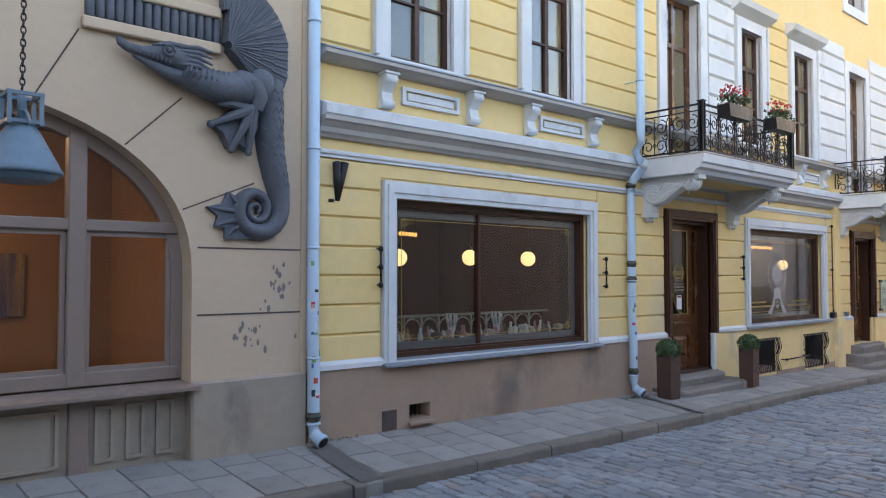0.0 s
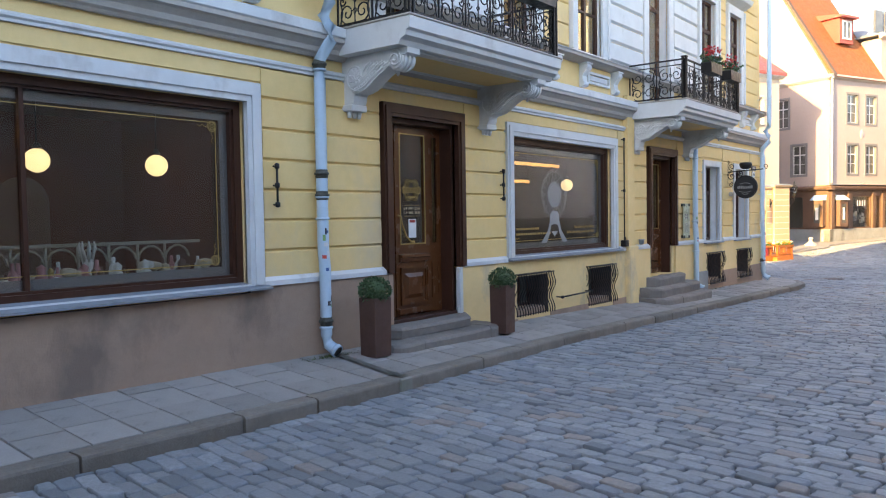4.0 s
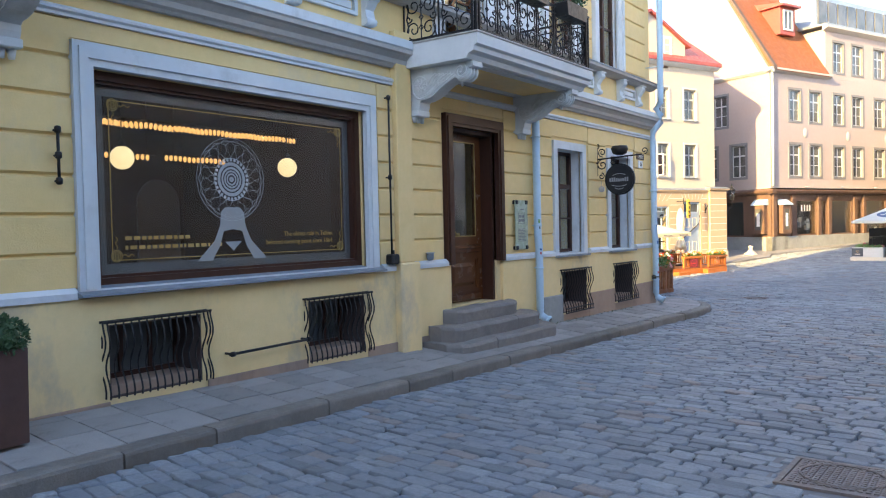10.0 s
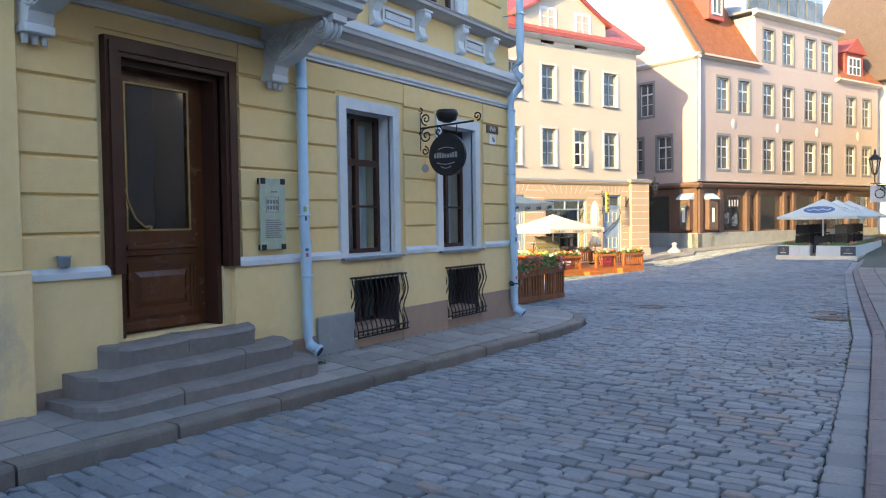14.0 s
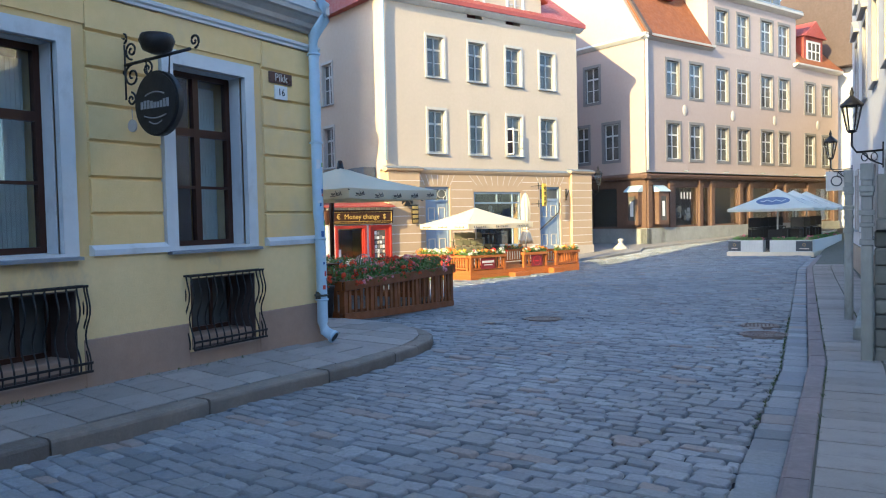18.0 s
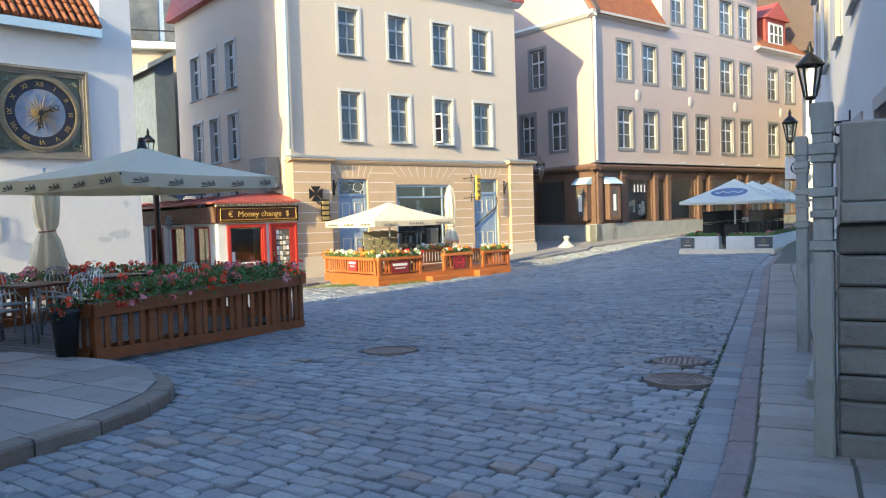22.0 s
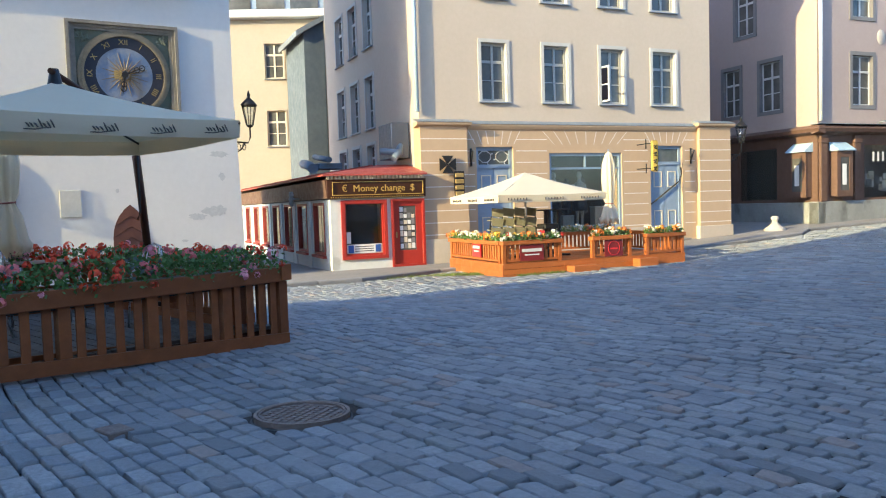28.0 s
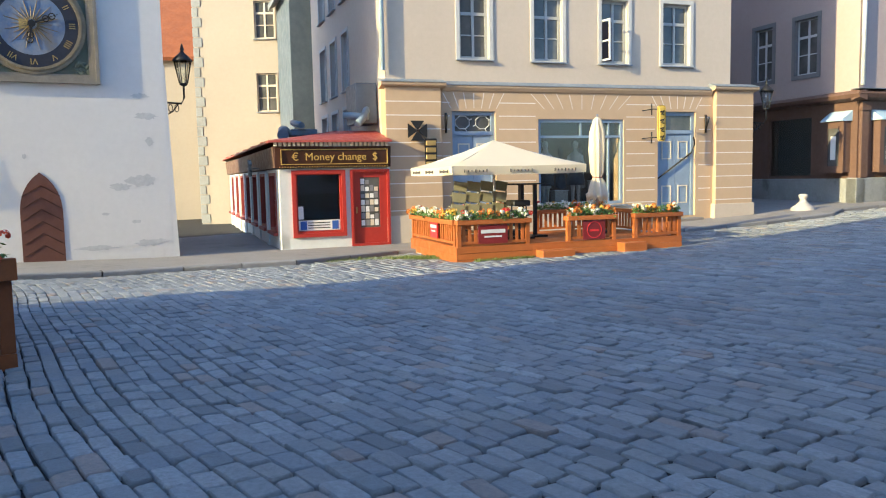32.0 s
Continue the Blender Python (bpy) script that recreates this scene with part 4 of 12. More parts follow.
for k in range(84):
    x, y, s = rnd.uniform(0.2, 3.35), rnd.uniform(0.27, 0.58), rnd.uniform(0.8, 1.6)
    bm = bmesh.new()
    kind = k % 4
    if kind == 0:
        lathe(bm, [(0.035 * s, 0), (0.04 * s, 0.015), (0.012 * s, 0.03), (0.012 * s, 0.08 * s), (0.05 * s, 0.1 * s), (0.045 * s, 0.13 * s), (0.01, 0.14 * s)], 10)
    elif kind == 1:
        lathe(bm, [(0.03 * s, 0), (0.045 * s, 0.03), (0.04 * s, 0.07 * s), (0.02 * s, 0.1 * s), (0.026 * s, 0.13 * s), (0.004, 0.15 * s)], 10)
    elif kind == 2:
        box(bm, -0.05 * s, 0.05 * s, -0.035 * s, 0.035 * s, 0, 0.05 * s, bevel=0.008)
        box(bm, -0.052 * s, 0.052 * s, -0.006, 0.006, 0.0, 0.052 * s)
    else:
        lathe(bm, [(0.025 * s, 0), (0.03 * s, 0.06 * s), (0.024 * s, 0.12 * s), (0.012 * s, 0.14 * s), (0.012 * s, 0.18 * s)], 10)
    ob = part(("goblet", "figurine", "sweet_box", "bottle")[kind], bm, SWEETS[(k * 7 + k // 3) % 4], None)
    ob.matrix_world = house.matrix_world @ Matrix.Translation((x, y, 1.131)) @ Matrix.Rotation(rnd.uniform(0, 6), 4, "Z")
    tagged(ob, ("pale footed goblet on the window shelf", "small marzipan figurine on the window shelf", "small wrapped sweet box on the window shelf", "slim bottle on the window shelf")[kind],
           ("goblet", "figurine", "box", "bottle")[kind], "shop window display")
for u in (1.3, 2.12):
    bm = bmesh.new()
    lathe(bm, [(0.07, 0), (0.05, 0.03), (0.03, 0.12), (0.045, 0.2), (0.05, 0.26)], 12)
    for k in range(7):
        a = k * 0.9
        tube(bm, [(0.03 * math.cos(a), 0.03 * math.sin(a), 0.24), (0.07 * math.cos(a), 0.07 * math.sin(a), 0.36), (0.06 * math.cos(a), 0.06 * math.sin(a), 0.42)], [0.02, 0.014, 0.004], 6)
    ob = part("white_vase", bm, SWEETS[0], None)
    ob.matrix_world = house.matrix_world @ Matrix.Translation((u, 0.45, 1.131))
    tagged(ob, "white sculpted vase on the window shelf", "vase", "shop window display")

# etched wheel and lettering on the second window
ETCH = frost_mat("etched_white", (0.5, 0.5, 0.48), 0.38)
ETCH_THIN = frost_mat("thin_etched_white", (0.5, 0.49, 0.46), 0.55)
wheel = thing("window_etching", house.matrix_world, "white etched fairground wheel on the shop window glass", "sign")
WC = (9.74, 2.06)
bm = bmesh.new()
def circle(bm, r, w=0.006, n=40, y=0.138, c=WC):
    tube(bm, [(c[0] + r * math.cos(a), y, c[1] + r * math.sin(a)) for a in np.linspace(0, 2 * math.pi, n)], w, 4, False)
for r, w in ((0.4, 0.003), (0.365, 0.0025), (0.205, 0.004)):
    circle(bm, r, w)
part("rim", bm, ETCH, wheel)
bm = bmesh.new()
for r0, r1 in ((0.0, 0.028), (0.04, 0.06), (0.068, 0.088), (0.096, 0.12), (0.13, 0.165)):
    for a0, a1 in zip(np.linspace(0, 6.2832, 41), np.linspace(0, 6.2832, 41)[1:]):
        q = [(WC[0] + r * math.cos(a), 0.138, WC[1] + r * math.sin(a)) for r, a in ((r0 + 0.001, a0), (r1, a0), (r1, a1), (r0 + 0.001, a1))]
        bm.faces.new([bm.verts.new(p) for p in q])
part("hub", bm, ETCH, wheel)
for k in range(28):
    a = k * math.pi / 14
    bm = bmesh.new()
    bmesh.ops.create_uvsphere(bm, u_segments=8, v_segments=4, radius=0.0165, matrix=Matrix.Translation((WC[0] + 0.188 * math.cos(a), 0.138, WC[1] + 0.188 * math.sin(a))) @ Matrix.Diagonal((1, 0.1, 1, 1)))
    part("bead", bm, ETCH, wheel)
for k in range(18):
    a = k * math.pi / 9
    bm = bmesh.new()
    p = lambda r, d: (WC[0] + r * math.cos(a + d), 0.138, WC[1] + r * math.sin(a + d))
    tube(bm, [p(0.208, -0.17), p(0.25, -0.1), p(0.28, 0), p(0.25, 0.1), p(0.208, 0.17)], 0.0025, 4, False)
    tube(bm, [p(0.28, 0), p(0.33, 0.03), p(0.365, -0.17)], 0.0022, 4, False)
    tube(bm, [p(0.28, 0), p(0.32, -0.05), p(0.365, 0.17)], 0.0022, 4, False)
    tube(bm, [p(0.365, -0.12), p(0.385, 0), p(0.365, 0.12)], 0.003, 4, False)
    part("spoke", bm, ETCH, wheel)
bm = bmesh.new()
leg = [(0.09, 1.79), (0.14, 1.74), (0.15, 1.62), (0.22, 1.47), (0.42, 1.285), (0.25, 1.285), (0.16, 1.42), (0.11, 1.56), (0.0, 1.58)]
for sx in (-1, 1):
    prism(bm, [(WC[0] + sx * x, z) for x, z in leg + [(0.0, 1.79)]][::sx], 0.1365, 0.1385)
prism(bm, [(WC[0] - 0.1, 1.46), (WC[0] + 0.1, 1.46), (WC[0] + 0.03, 1.4), (WC[0], 1.37), (WC[0] - 0.03, 1.4)], 0.1365, 0.1385)
part("stand", bm, ETCH_THIN, wheel)
for text, u, z in (("The oldest café in Tallinn,", 11.12, 1.52), ("beloved meeting point since 1864.", 11.12, 1.44)):
    letters(text, 0.07, Matrix.Translation((u, 0.138, z)), GOLD, wheel, 0.001, align="RIGHT")
for k, (z, w) in enumerate(((1.52, 0.6), (1.44, 0.95))):
    bm = bmesh.new()
    rr = random.Random(k)
    x = 8.6
    while x < 8.6 + w:
        d = rr.uniform(0.02, 0.07)
        box(bm, x, x + d, 0.137, 0.139, z - 0.018, z + 0.014)
        x += d + 0.02
    part("worn_lettering", bm, GOLD, wheel)


# doors
def panel_door(op, side_lites, y, name, parent):
    x0, x1, z0, z1 = op
    bm = bmesh.new()
    wall_cells(bm, x0 - 0.15, x1 + 0.15, 1.06, z1 + 0.16, -0.075, 0.03, [(x0, x1, z0 - 1, z1)])
    d = part(name, bm, DARKWOOD, parent, "tall dark brown panelled door in a wide moulded frame")
    holed("frame_moulding", DARKWOOD, d, x0 - 0.12, x1 + 0.12, 1.06, z1 + 0.12, -0.095, -0.075, [(x0 - 0.04, x1 + 0.04, z0 - 1, z1 + 0.04)])
    holed("jamb_lining", DARKWOOD, d, x0 - 0.002, x1 + 0.002, z0, z1, 0.03, y + 0.08, [(x0 + 0.05, x1 - 0.05, z0 - 1, z1 - 0.05)])
    lx0, lx1 = (x0 + 0.33, x1 - 0.3) if side_lites else (x0 + 0.12, x1 - 0.13)
    gz0, gz1 = z0 + 0.93, z1 - 0.16
    bm = bmesh.new()
    wall_cells(bm, lx0, lx1, z0 + 0.01, z1 - 0.05, y, y + 0.05, [(lx0 + 0.1, lx1 - 0.1, gz0, gz1)])
    leaf = part("leaf", bm, DOORWOOD, d)
    bm = bmesh.new()
    lath(bm, [(y, z0 + 0.69), (y - 0.03, z0 + 0.7), (y - 0.035, z0 + 0.745), (y - 0.06, z0 + 0.755), (y - 0.06, z0 + 0.785), (y, z0 + 0.8)], lx0 + 0.05, lx1 - 0.05)
    part("ledge_moulding", bm, DOORWOOD, leaf)
    boxpart("kick_board", DOORWOOD, leaf, lx0 + 0.02, lx1 - 0.02, y - 0.035, y, z0 + 0.03, z0 + 0.11, bevel=0.012)
    bm = bmesh.new()
    ring(bm, lx0 + 0.07, lx1 - 0.07, z0 + 0.15, z0 + 0.63, 0.018, y - 0.03, y)
    ring(bm, lx0 + 0.088, lx1 - 0.088, z0 + 0.168, z0 + 0.612, 0.022, y - 0.018, y)
    part("panel_moulding", bm, DOORWOOD, leaf)
    bm = bmesh.new()
    a0, a1, c0, c1 = lx0 + 0.15, lx1 - 0.15, z0 + 0.23, z0 + 0.55
    vs = [bm.verts.new(v) for v in ((a0, y - 0.001, c0), (a1, y - 0.001, c0), (a1, y - 0.001, c1), (a0, y - 0.001, c1), (a0 + 0.05, y - 0.03, c0 + 0.05), (a1 - 0.05, y - 0.03, c0 + 0.05), (a1 - 0.05, y - 0.03, c1 - 0.05), (a0 + 0.05, y - 0.03, c1 - 0.05))]
    bm.faces.new(vs[4:])
    for k in range(4):
        bm.faces.new((vs[k], vs[(k + 1) % 4], vs[4 + (k + 1) % 4], vs[4 + k]))
    bmesh.ops.recalc_face_normals(bm, faces=bm.faces)
    part("raised_panel", bm, DOORWOOD, leaf)
    boxpart("pane", SHOPGLASS, d, lx0 + 0.09, lx1 - 0.09, y + 0.02, y + 0.026, gz0 - 0.01, gz1 + 0.01)
    bm = bmesh.new()
    ring(bm, lx0 + 0.085, lx1 - 0.085, gz0 - 0.015, gz1 + 0.015, 0.016, y - 0.006, y + 0.004)
    part("gilt_bead", bm, GOLD, d)
    for s0, s1 in (((x0 + 0.05, lx0 - 0.005), (lx1 + 0.005, x1 - 0.05)) if side_lites else ((x0 + 0.05, lx0 - 0.004), (lx1 + 0.004, x1 - 0.05))):
        bm = bmesh.new()
        m = (s1 - s0) * 0.28
        wall_cells(bm, s0, s1, z0 + 0.01, z1 - 0.05, y + 0.012, y + 0.06, [(s0 + m, s1 - m, gz0, gz1)] if side_lites else [])
        if side_lites:
            wall_cells(bm, s0 + m * 0.6, s1 - m * 0.6, z0 + 0.2, z0 + 0.7, y, y + 0.012, [(s0 + m, s1 - m, z0 + 0.24, z0 + 0.66)])
        part("side_panel", bm, DOORWOOD, d)
        if side_lites:
            boxpart("pane", SHOPGLASS, d, s0 + m * 0.9, s1 - m * 0.9, y + 0.03, y + 0.035, gz0, gz1)
    bm = bmesh.new()
    hz = z0 + 1.15
    tube(bm, [(lx0 + 0.05, y - 0.0, hz + 0.14), (lx0 + 0.05, y - 0.05, hz + 0.12), (lx0 + 0.07, y - 0.06, hz), (lx0 + 0.14, y - 0.06, hz - 0.13), (lx0 + 0.24, y - 0.05, hz - 0.2), (lx0 + 0.3, y - 0.04, hz - 0.2)], 0.011, 7)
    tube(bm, [(lx0 + 0.3, y - 0.05, hz - 0.2), (lx0 + 0.3, y, hz - 0.2)], 0.018, 8)
    part("pull_handle", bm, GOLD, d, "curved brass pull handle")
    # Dark sheet gives the door glass the look of an unlit lobby.
    boxpart("lobby_dark_sheet", ROOM_BROWN, d, x0 - 0.3, x1 + 0.3, 1.4, 1.5, z0 - 0.2, z1 + 0.2)
    return d, lx0, lx1


d1, l0, l1 = panel_door(D1, True, 0.2, "door_1", house)
panel_door(D2, False, 0.2, "door_2", house)
cx = (l0 + l1) / 2
boxpart("threshold", DARKWOOD, d1, D1[0], D1[1], -0.02, 0.3, 0.4, 0.472, bevel=0.008)
bm = bmesh.new()
for k, r in ((0.17, 0.135), (0.155, 0.115)):
    tube(bm, [(cx + k * math.cos(a) * (1 + 0.1 * math.cos(6 * a)), 0.214, 2.07 + r * math.sin(a) * (1 + 0.14 * math.cos(6 * a))) for a in np.linspace(0, 6.283, 40)], 0.004, 4, False)
for k in range(9):
    hk = 0.03 + 0.008 * abs(4 - k) * 0.5
    ring(bm, cx - 0.158 + 0.036 * k, cx - 0.132 + 0.036 * k, 2.07 - hk, 2.07 + hk, 0.007, 0.213, 0.216)
for sx in (-1, 1):
    for z0, sz in ((2.14, 1), (2.0, -1)):
        tube(bm, [(cx + sx * (0.07 + p), 0.214, z0 + sz * q) for p, q in spiral(0, 0, 0.034, 1.4, 0.5, 1, 12)], 0.004, 4, False)
box(bm, cx - 0.07, cx + 0.07, 0.213, 0.216, 1.975, 1.99)
box(bm, cx - 0.15, cx + 0.15, 0.213, 0.216, 1.875, 1.88)
box(bm, cx - 0.15, cx + 0.15, 0.213, 0.216, 1.735, 1.74)
part("gold_crest", bm, GOLD, d1, "gold crest painted on the door glass")
CREAMTEXT = surface("cream_lettering", (0.6, 0.52, 0.36), None, 0.6, 8, 30, 0.2, 0.1, 0)
letters("E-R  8.00 - 21.00", 0.046, Matrix.Translation((cx, 0.214, 1.835)), CREAMTEXT, d1, 0.001)
letters("L, P  9.00 - 21.00", 0.046, Matrix.Translation((cx, 0.214, 1.78)), CREAMTEXT, d1, 0.001)
PAPER = surface("white_paper", (0.7, 0.7, 0.68), None, 0.8, 8, 30, 0.2, 0.1, 0)
boxpart("paper_notice", PAPER, d1, cx - 0.07, cx + 0.08, 0.212, 0.216, 1.46, 1.7)
boxpart("notice_heading", REDPAINT, d1, cx - 0.05, cx + 0.06, 0.2095, 0.212, 1.655, 1.69)


# sash windows of the ground floor near the corner
for op in (W3, W4):
    x0, x1, z0, z1 = op
    casement(house, x0, x1, z0, z1, WHITE, 0.13, DARKWOOD, 0, 0.06, 0.2, 2, (0.34, 0.655), True, GLASS, 0.06)
    # Dark sheet in place of the unlit room behind the sashes.
    boxpart("room_dark_sheet", ROOM_BROWN, house, x0 - 0.6, x1 + 0.8, 1.6, 1.7, 0.9, 3.1)
    for a in (x0 + 0.05, x1 - 0.3):
        bm = bmesh.new()
        pts = [(a + 0.02 * k, 0.36 + 0.02 * (k % 2)) for k in range(14)]
        for (ax, ay), (bx, by) in zip(pts, pts[1:]):
            box(bm, ax, bx, ay, by + 0.006, z0 + 0.02, z1 - 0.1)
        part("curtain", bm, CURTAIN, house)


# cellar openings and wavy grilles
def grille(x0, x1, z0, z1, bars):
    zs = z0 + 0.16 * (z1 - z0)
    bm = bmesh.new()
    ring(bm, x0, x1, zs, z1, 0.045, 0.3, 0.35)
    for k in (0.36, 0.68):
        x = x0 + (x1 - x0) * k
        box(bm, x - 0.02, x + 0.02, 0.305, 0.345, zs + 0.04, z1 - 0.04)
    w = part("cellar_window", bm, DARKWOOD, house)
    # Dark lining carries the shade of the recess in its colour.
    bm = bmesh.new()
    ring(bm, x0, x1, z0, z1, 0.012, -0.045, 0.299)
    part("cellar_recess_shade", bm, ROOM_BROWN, w)
    boxpart("cellar_pane", FARGLASS, w, x0 + 0.04, x1 - 0.04, 0.325, 0.33, zs, z1 - 0.04)
    boxpart("cellar_sill", BROWN_PLINTH, w, x0, x1, 0.0, 0.36, z0 - 0.1, zs, bevel=0.01)
    g = thing("window_grille", house.matrix_world, "rusty black wavy-bar grille over a cellar window", "grille", "cellar grilles")
    bm = bmesh.new()
    box(bm, x0 - 0.08, x1 + 0.06, -0.13, -0.11, z1 + 0.02, z1 + 0.04)
    box(bm, x0 - 0.08, x1 + 0.06, -0.06, -0.045, z1 + 0.02, z1 + 0.04)
    part("top_bar", bm, IRON, g)
    if x0 > 14:
        for dz in (0.0, 0.07):
            boxpart("bottom_bar", IRON, g, x0 - 0.06, x1 + 0.06, -0.155, -0.14, z0 + dz, z0 + dz + 0.02)
    def wave(x):
        pts = []
        for k in range(13):
            t = k / 12
            z = z1 + 0.03 - t * (z1 - z0 + 0.02)
            out = -0.115 - 0.02 * t - 0.05 * math.sin(t * math.pi) * math.sin(t * 7.5)
            pts.append((x, out, z))
        return pts
    for k in range(bars):
        bm = bmesh.new()
        tube(bm, wave(x0 - 0.05 + (x1 - x0 + 0.1) * k / (bars - 1)), 0.008, 5)
        part("wavy_bar", bm, IRON, g)
    for k in range(2):
        for s in (x0 - 0.06, x1 + 0.06):
            bm = bmesh.new()
            tube(bm, [(s, y + 0.05 + 0.05 * k, z) for _, y, z in wave(0)], 0.008, 5)
            part("wavy_bar", bm, IRON, g)


for (a, b, z0, z1), n in zip(BASEW, (15, 14, 12, 11)):
    grille(a, b, z0, z1, n)


# ---- balconies ----
def scroll_bracket(parent, x, out, ztop, zbot):
    """A carved console under a balcony: S-shaped outline, front volute, beaded rim, rosette and leaves on both cheeks."""
    h = ztop - zbot
    edge = [(0.74, 0.3), (0.66, 0.38), (0.57, 0.46), (0.5, 0.54), (0.44, 0.62), (0.37, 0.69), (0.29, 0.73), (0.22, 0.75), (0.195, 0.79), (0.19, 0.88), (0.16, 1.0)]
    at = lambda f, g: (-out * f, ztop - h * g)
    pts = [(0, ztop), (-out, ztop), (-out, ztop - 0.06), at(0.9, 0.16)] + [at(f, g) for f, g in edge] + [(0, zbot)]
    bm = bmesh.new()
    lath(bm, pts, x - 0.1, x + 0.1)
    b = part("bracket", bm, WHITE, parent)
    vy, vz = at(0.83, 0.2)
    bm = bmesh.new()
    tube(bm, [(x - 0.112, vy, vz), (x + 0.112, vy, vz)], 0.1, 18)
    for k in (-1, 0, 1):
        tube(bm, [(x + 0.06 * k, vy + 0.104 * math.cos(q), vz + 0.104 * math.sin(q)) for q in np.linspace(2.2, 5.4, 10)], 0.02, 6)
    for sx in (x - 0.116, x + 0.116):
        tube(bm, [(sx, p, q) for p, q in spiral(vy, vz, 0.092, 1.75, 1.2, 1, 20)], 0.013, 6)
    tube(bm, [(x, vy + 0.05, vz - 0.09), (x, vy + 0.06, vz - 0.16)], [0.03, 0.012], 6)
    part("volute", bm, WHITE, b)
    ry, rz = at(0.22, 0.4)
    for sx in (x - 0.102, x + 0.102):
        rim = [at(f - 0.035, g - 0.035) for f, g in edge[:8]]
        bm = bmesh.new()
        tube(bm, [(sx, p, q) for p, q in rim], 0.014, 6)
        tube(bm, [(sx, p + 0.075, q + 0.045) for p, q in rim], 0.01, 5)
        tube(bm, [(sx, p, q) for p, q in spiral(ry, rz, 0.17, 1.15, -1.9, 1, 22)], 0.014, 6)
        part("scroll_rim", bm, WHITE, b)
        bm = bmesh.new()
        for (ay, az), (cy, cz) in zip(rim, rim[1:]):
            for q in (0.25, 0.75):
                bmesh.ops.create_icosphere(bm, subdivisions=1, radius=0.012, matrix=Matrix.Translation((sx, ay + (cy - ay) * q + 0.037, az + (cz - az) * q + 0.022)))
        part("beading", bm, WHITE, b)
        bm = bmesh.new()
        tube(bm, [(sx, ry + 0.055 * math.cos(q), rz + 0.055 * math.sin(q)) for q in np.linspace(0, 6.283, 15)], 0.011, 5, False)
        for k in range(8):
            q = 0.785 * k
            tube(bm, [(sx, ry + 0.02 * math.cos(q), rz + 0.02 * math.sin(q)), (sx, ry + 0.075 * math.cos(q), rz + 0.075 * math.sin(q)), (sx, ry + 0.105 * math.cos(q + 0.2), rz + 0.105 * math.sin(q + 0.2))], [0.01, 0.017, 0.006], 5)
        part("rosette", bm, WHITE, b)
        bm = bmesh.new()
        for k in range(7):
            cy, cz = at(0.4 + 0.055 * k, 0.14 + 0.012 * k)
            tube(bm, [(sx, cy + 0.06, cz - 0.12 + 0.008 * k), (sx, cy + 0.01, cz - 0.05), (sx, cy - 0.05, cz - 0.02), (sx, cy - 0.06, cz - 0.055)], [0.006, 0.018, 0.015, 0.005], 6)
        part("leaf_relief", bm, WHITE, b)
    bm = bmesh.new()
    box(bm, x - 0.12, x + 0.12, -0.17, 0, zbot - 0.05, zbot + 0.02, bevel=0.008)
    for k in (-1, 0, 1):
        tube(bm, [(x + 0.075 * k, -0.08, zbot - 0.12), (x + 0.075 * k, -0.08, zbot - 0.04)], [0.022, 0.036], 6)
    part("drop", bm, WHITE, b)


def rail_scrolls(bm, w, h, x0):
    """Wrought scrollwork that fills one bay."""
    q = 0.009
    c = x0 + w / 2
    def put(pts, r=q):
        tube(bm, [(a, 0, b) for a, b in pts], r, 5)
    for s in (-1, 1):
        put(spiral(c + s * w * 0.22, h * 0.74, w * 0.22, 1.4, math.pi / 2, -s))
        put(spiral(c + s * w * 0.22, h * 0.27, w * 0.22, 1.4, -math.pi / 2, s))
        put([(c + s * w * 0.44, 0.03), (c + s * w * 0.36, h * 0.3), (c + s * w * 0.42, h * 0.5), (c + s * w * 0.36, h * 0.7), (c + s * w * 0.44, h - 0.03)])
        put(spiral(c + s * w * 0.36, h * 0.5, w * 0.1, 1.1, 0 if s < 0 else math.pi, s, 14))
    put([(c, 0.02), (c, h - 0.02)], 0.008)
    for z in (0.3, 0.5, 0.72):
        put([(c - 0.03, h * z), (c, h * z + 0.035), (c + 0.03, h * z), (c, h * z - 0.035), (c - 0.03, h * z)], 0.007)


def rail_run(parent, m, length, bays, h=0.7):
    """A straight run of railing along x of the frame m."""
    XF.append(m)
    for z in (0.04, h):
        boxpart("rail", IRON, parent, 0, length, -0.018, 0.018, z - 0.012, z + 0.012)
    boxpart("rail", IRON, parent, 0, length, -0.012, 0.012, h * 0.86, h * 0.86 + 0.014)
    w = length / bays
    for k in range(bays):
        bm = bmesh.new()
        rail_scrolls(bm, w, h * 0.86, k * w)
        part("scrollwork", bm, IRON, parent)
    for k in range(bays + 1):
        boxpart("upright", IRON, parent, k * w - 0.009, k * w + 0.009, -0.009, 0.009, 0, h)
    XF.pop()


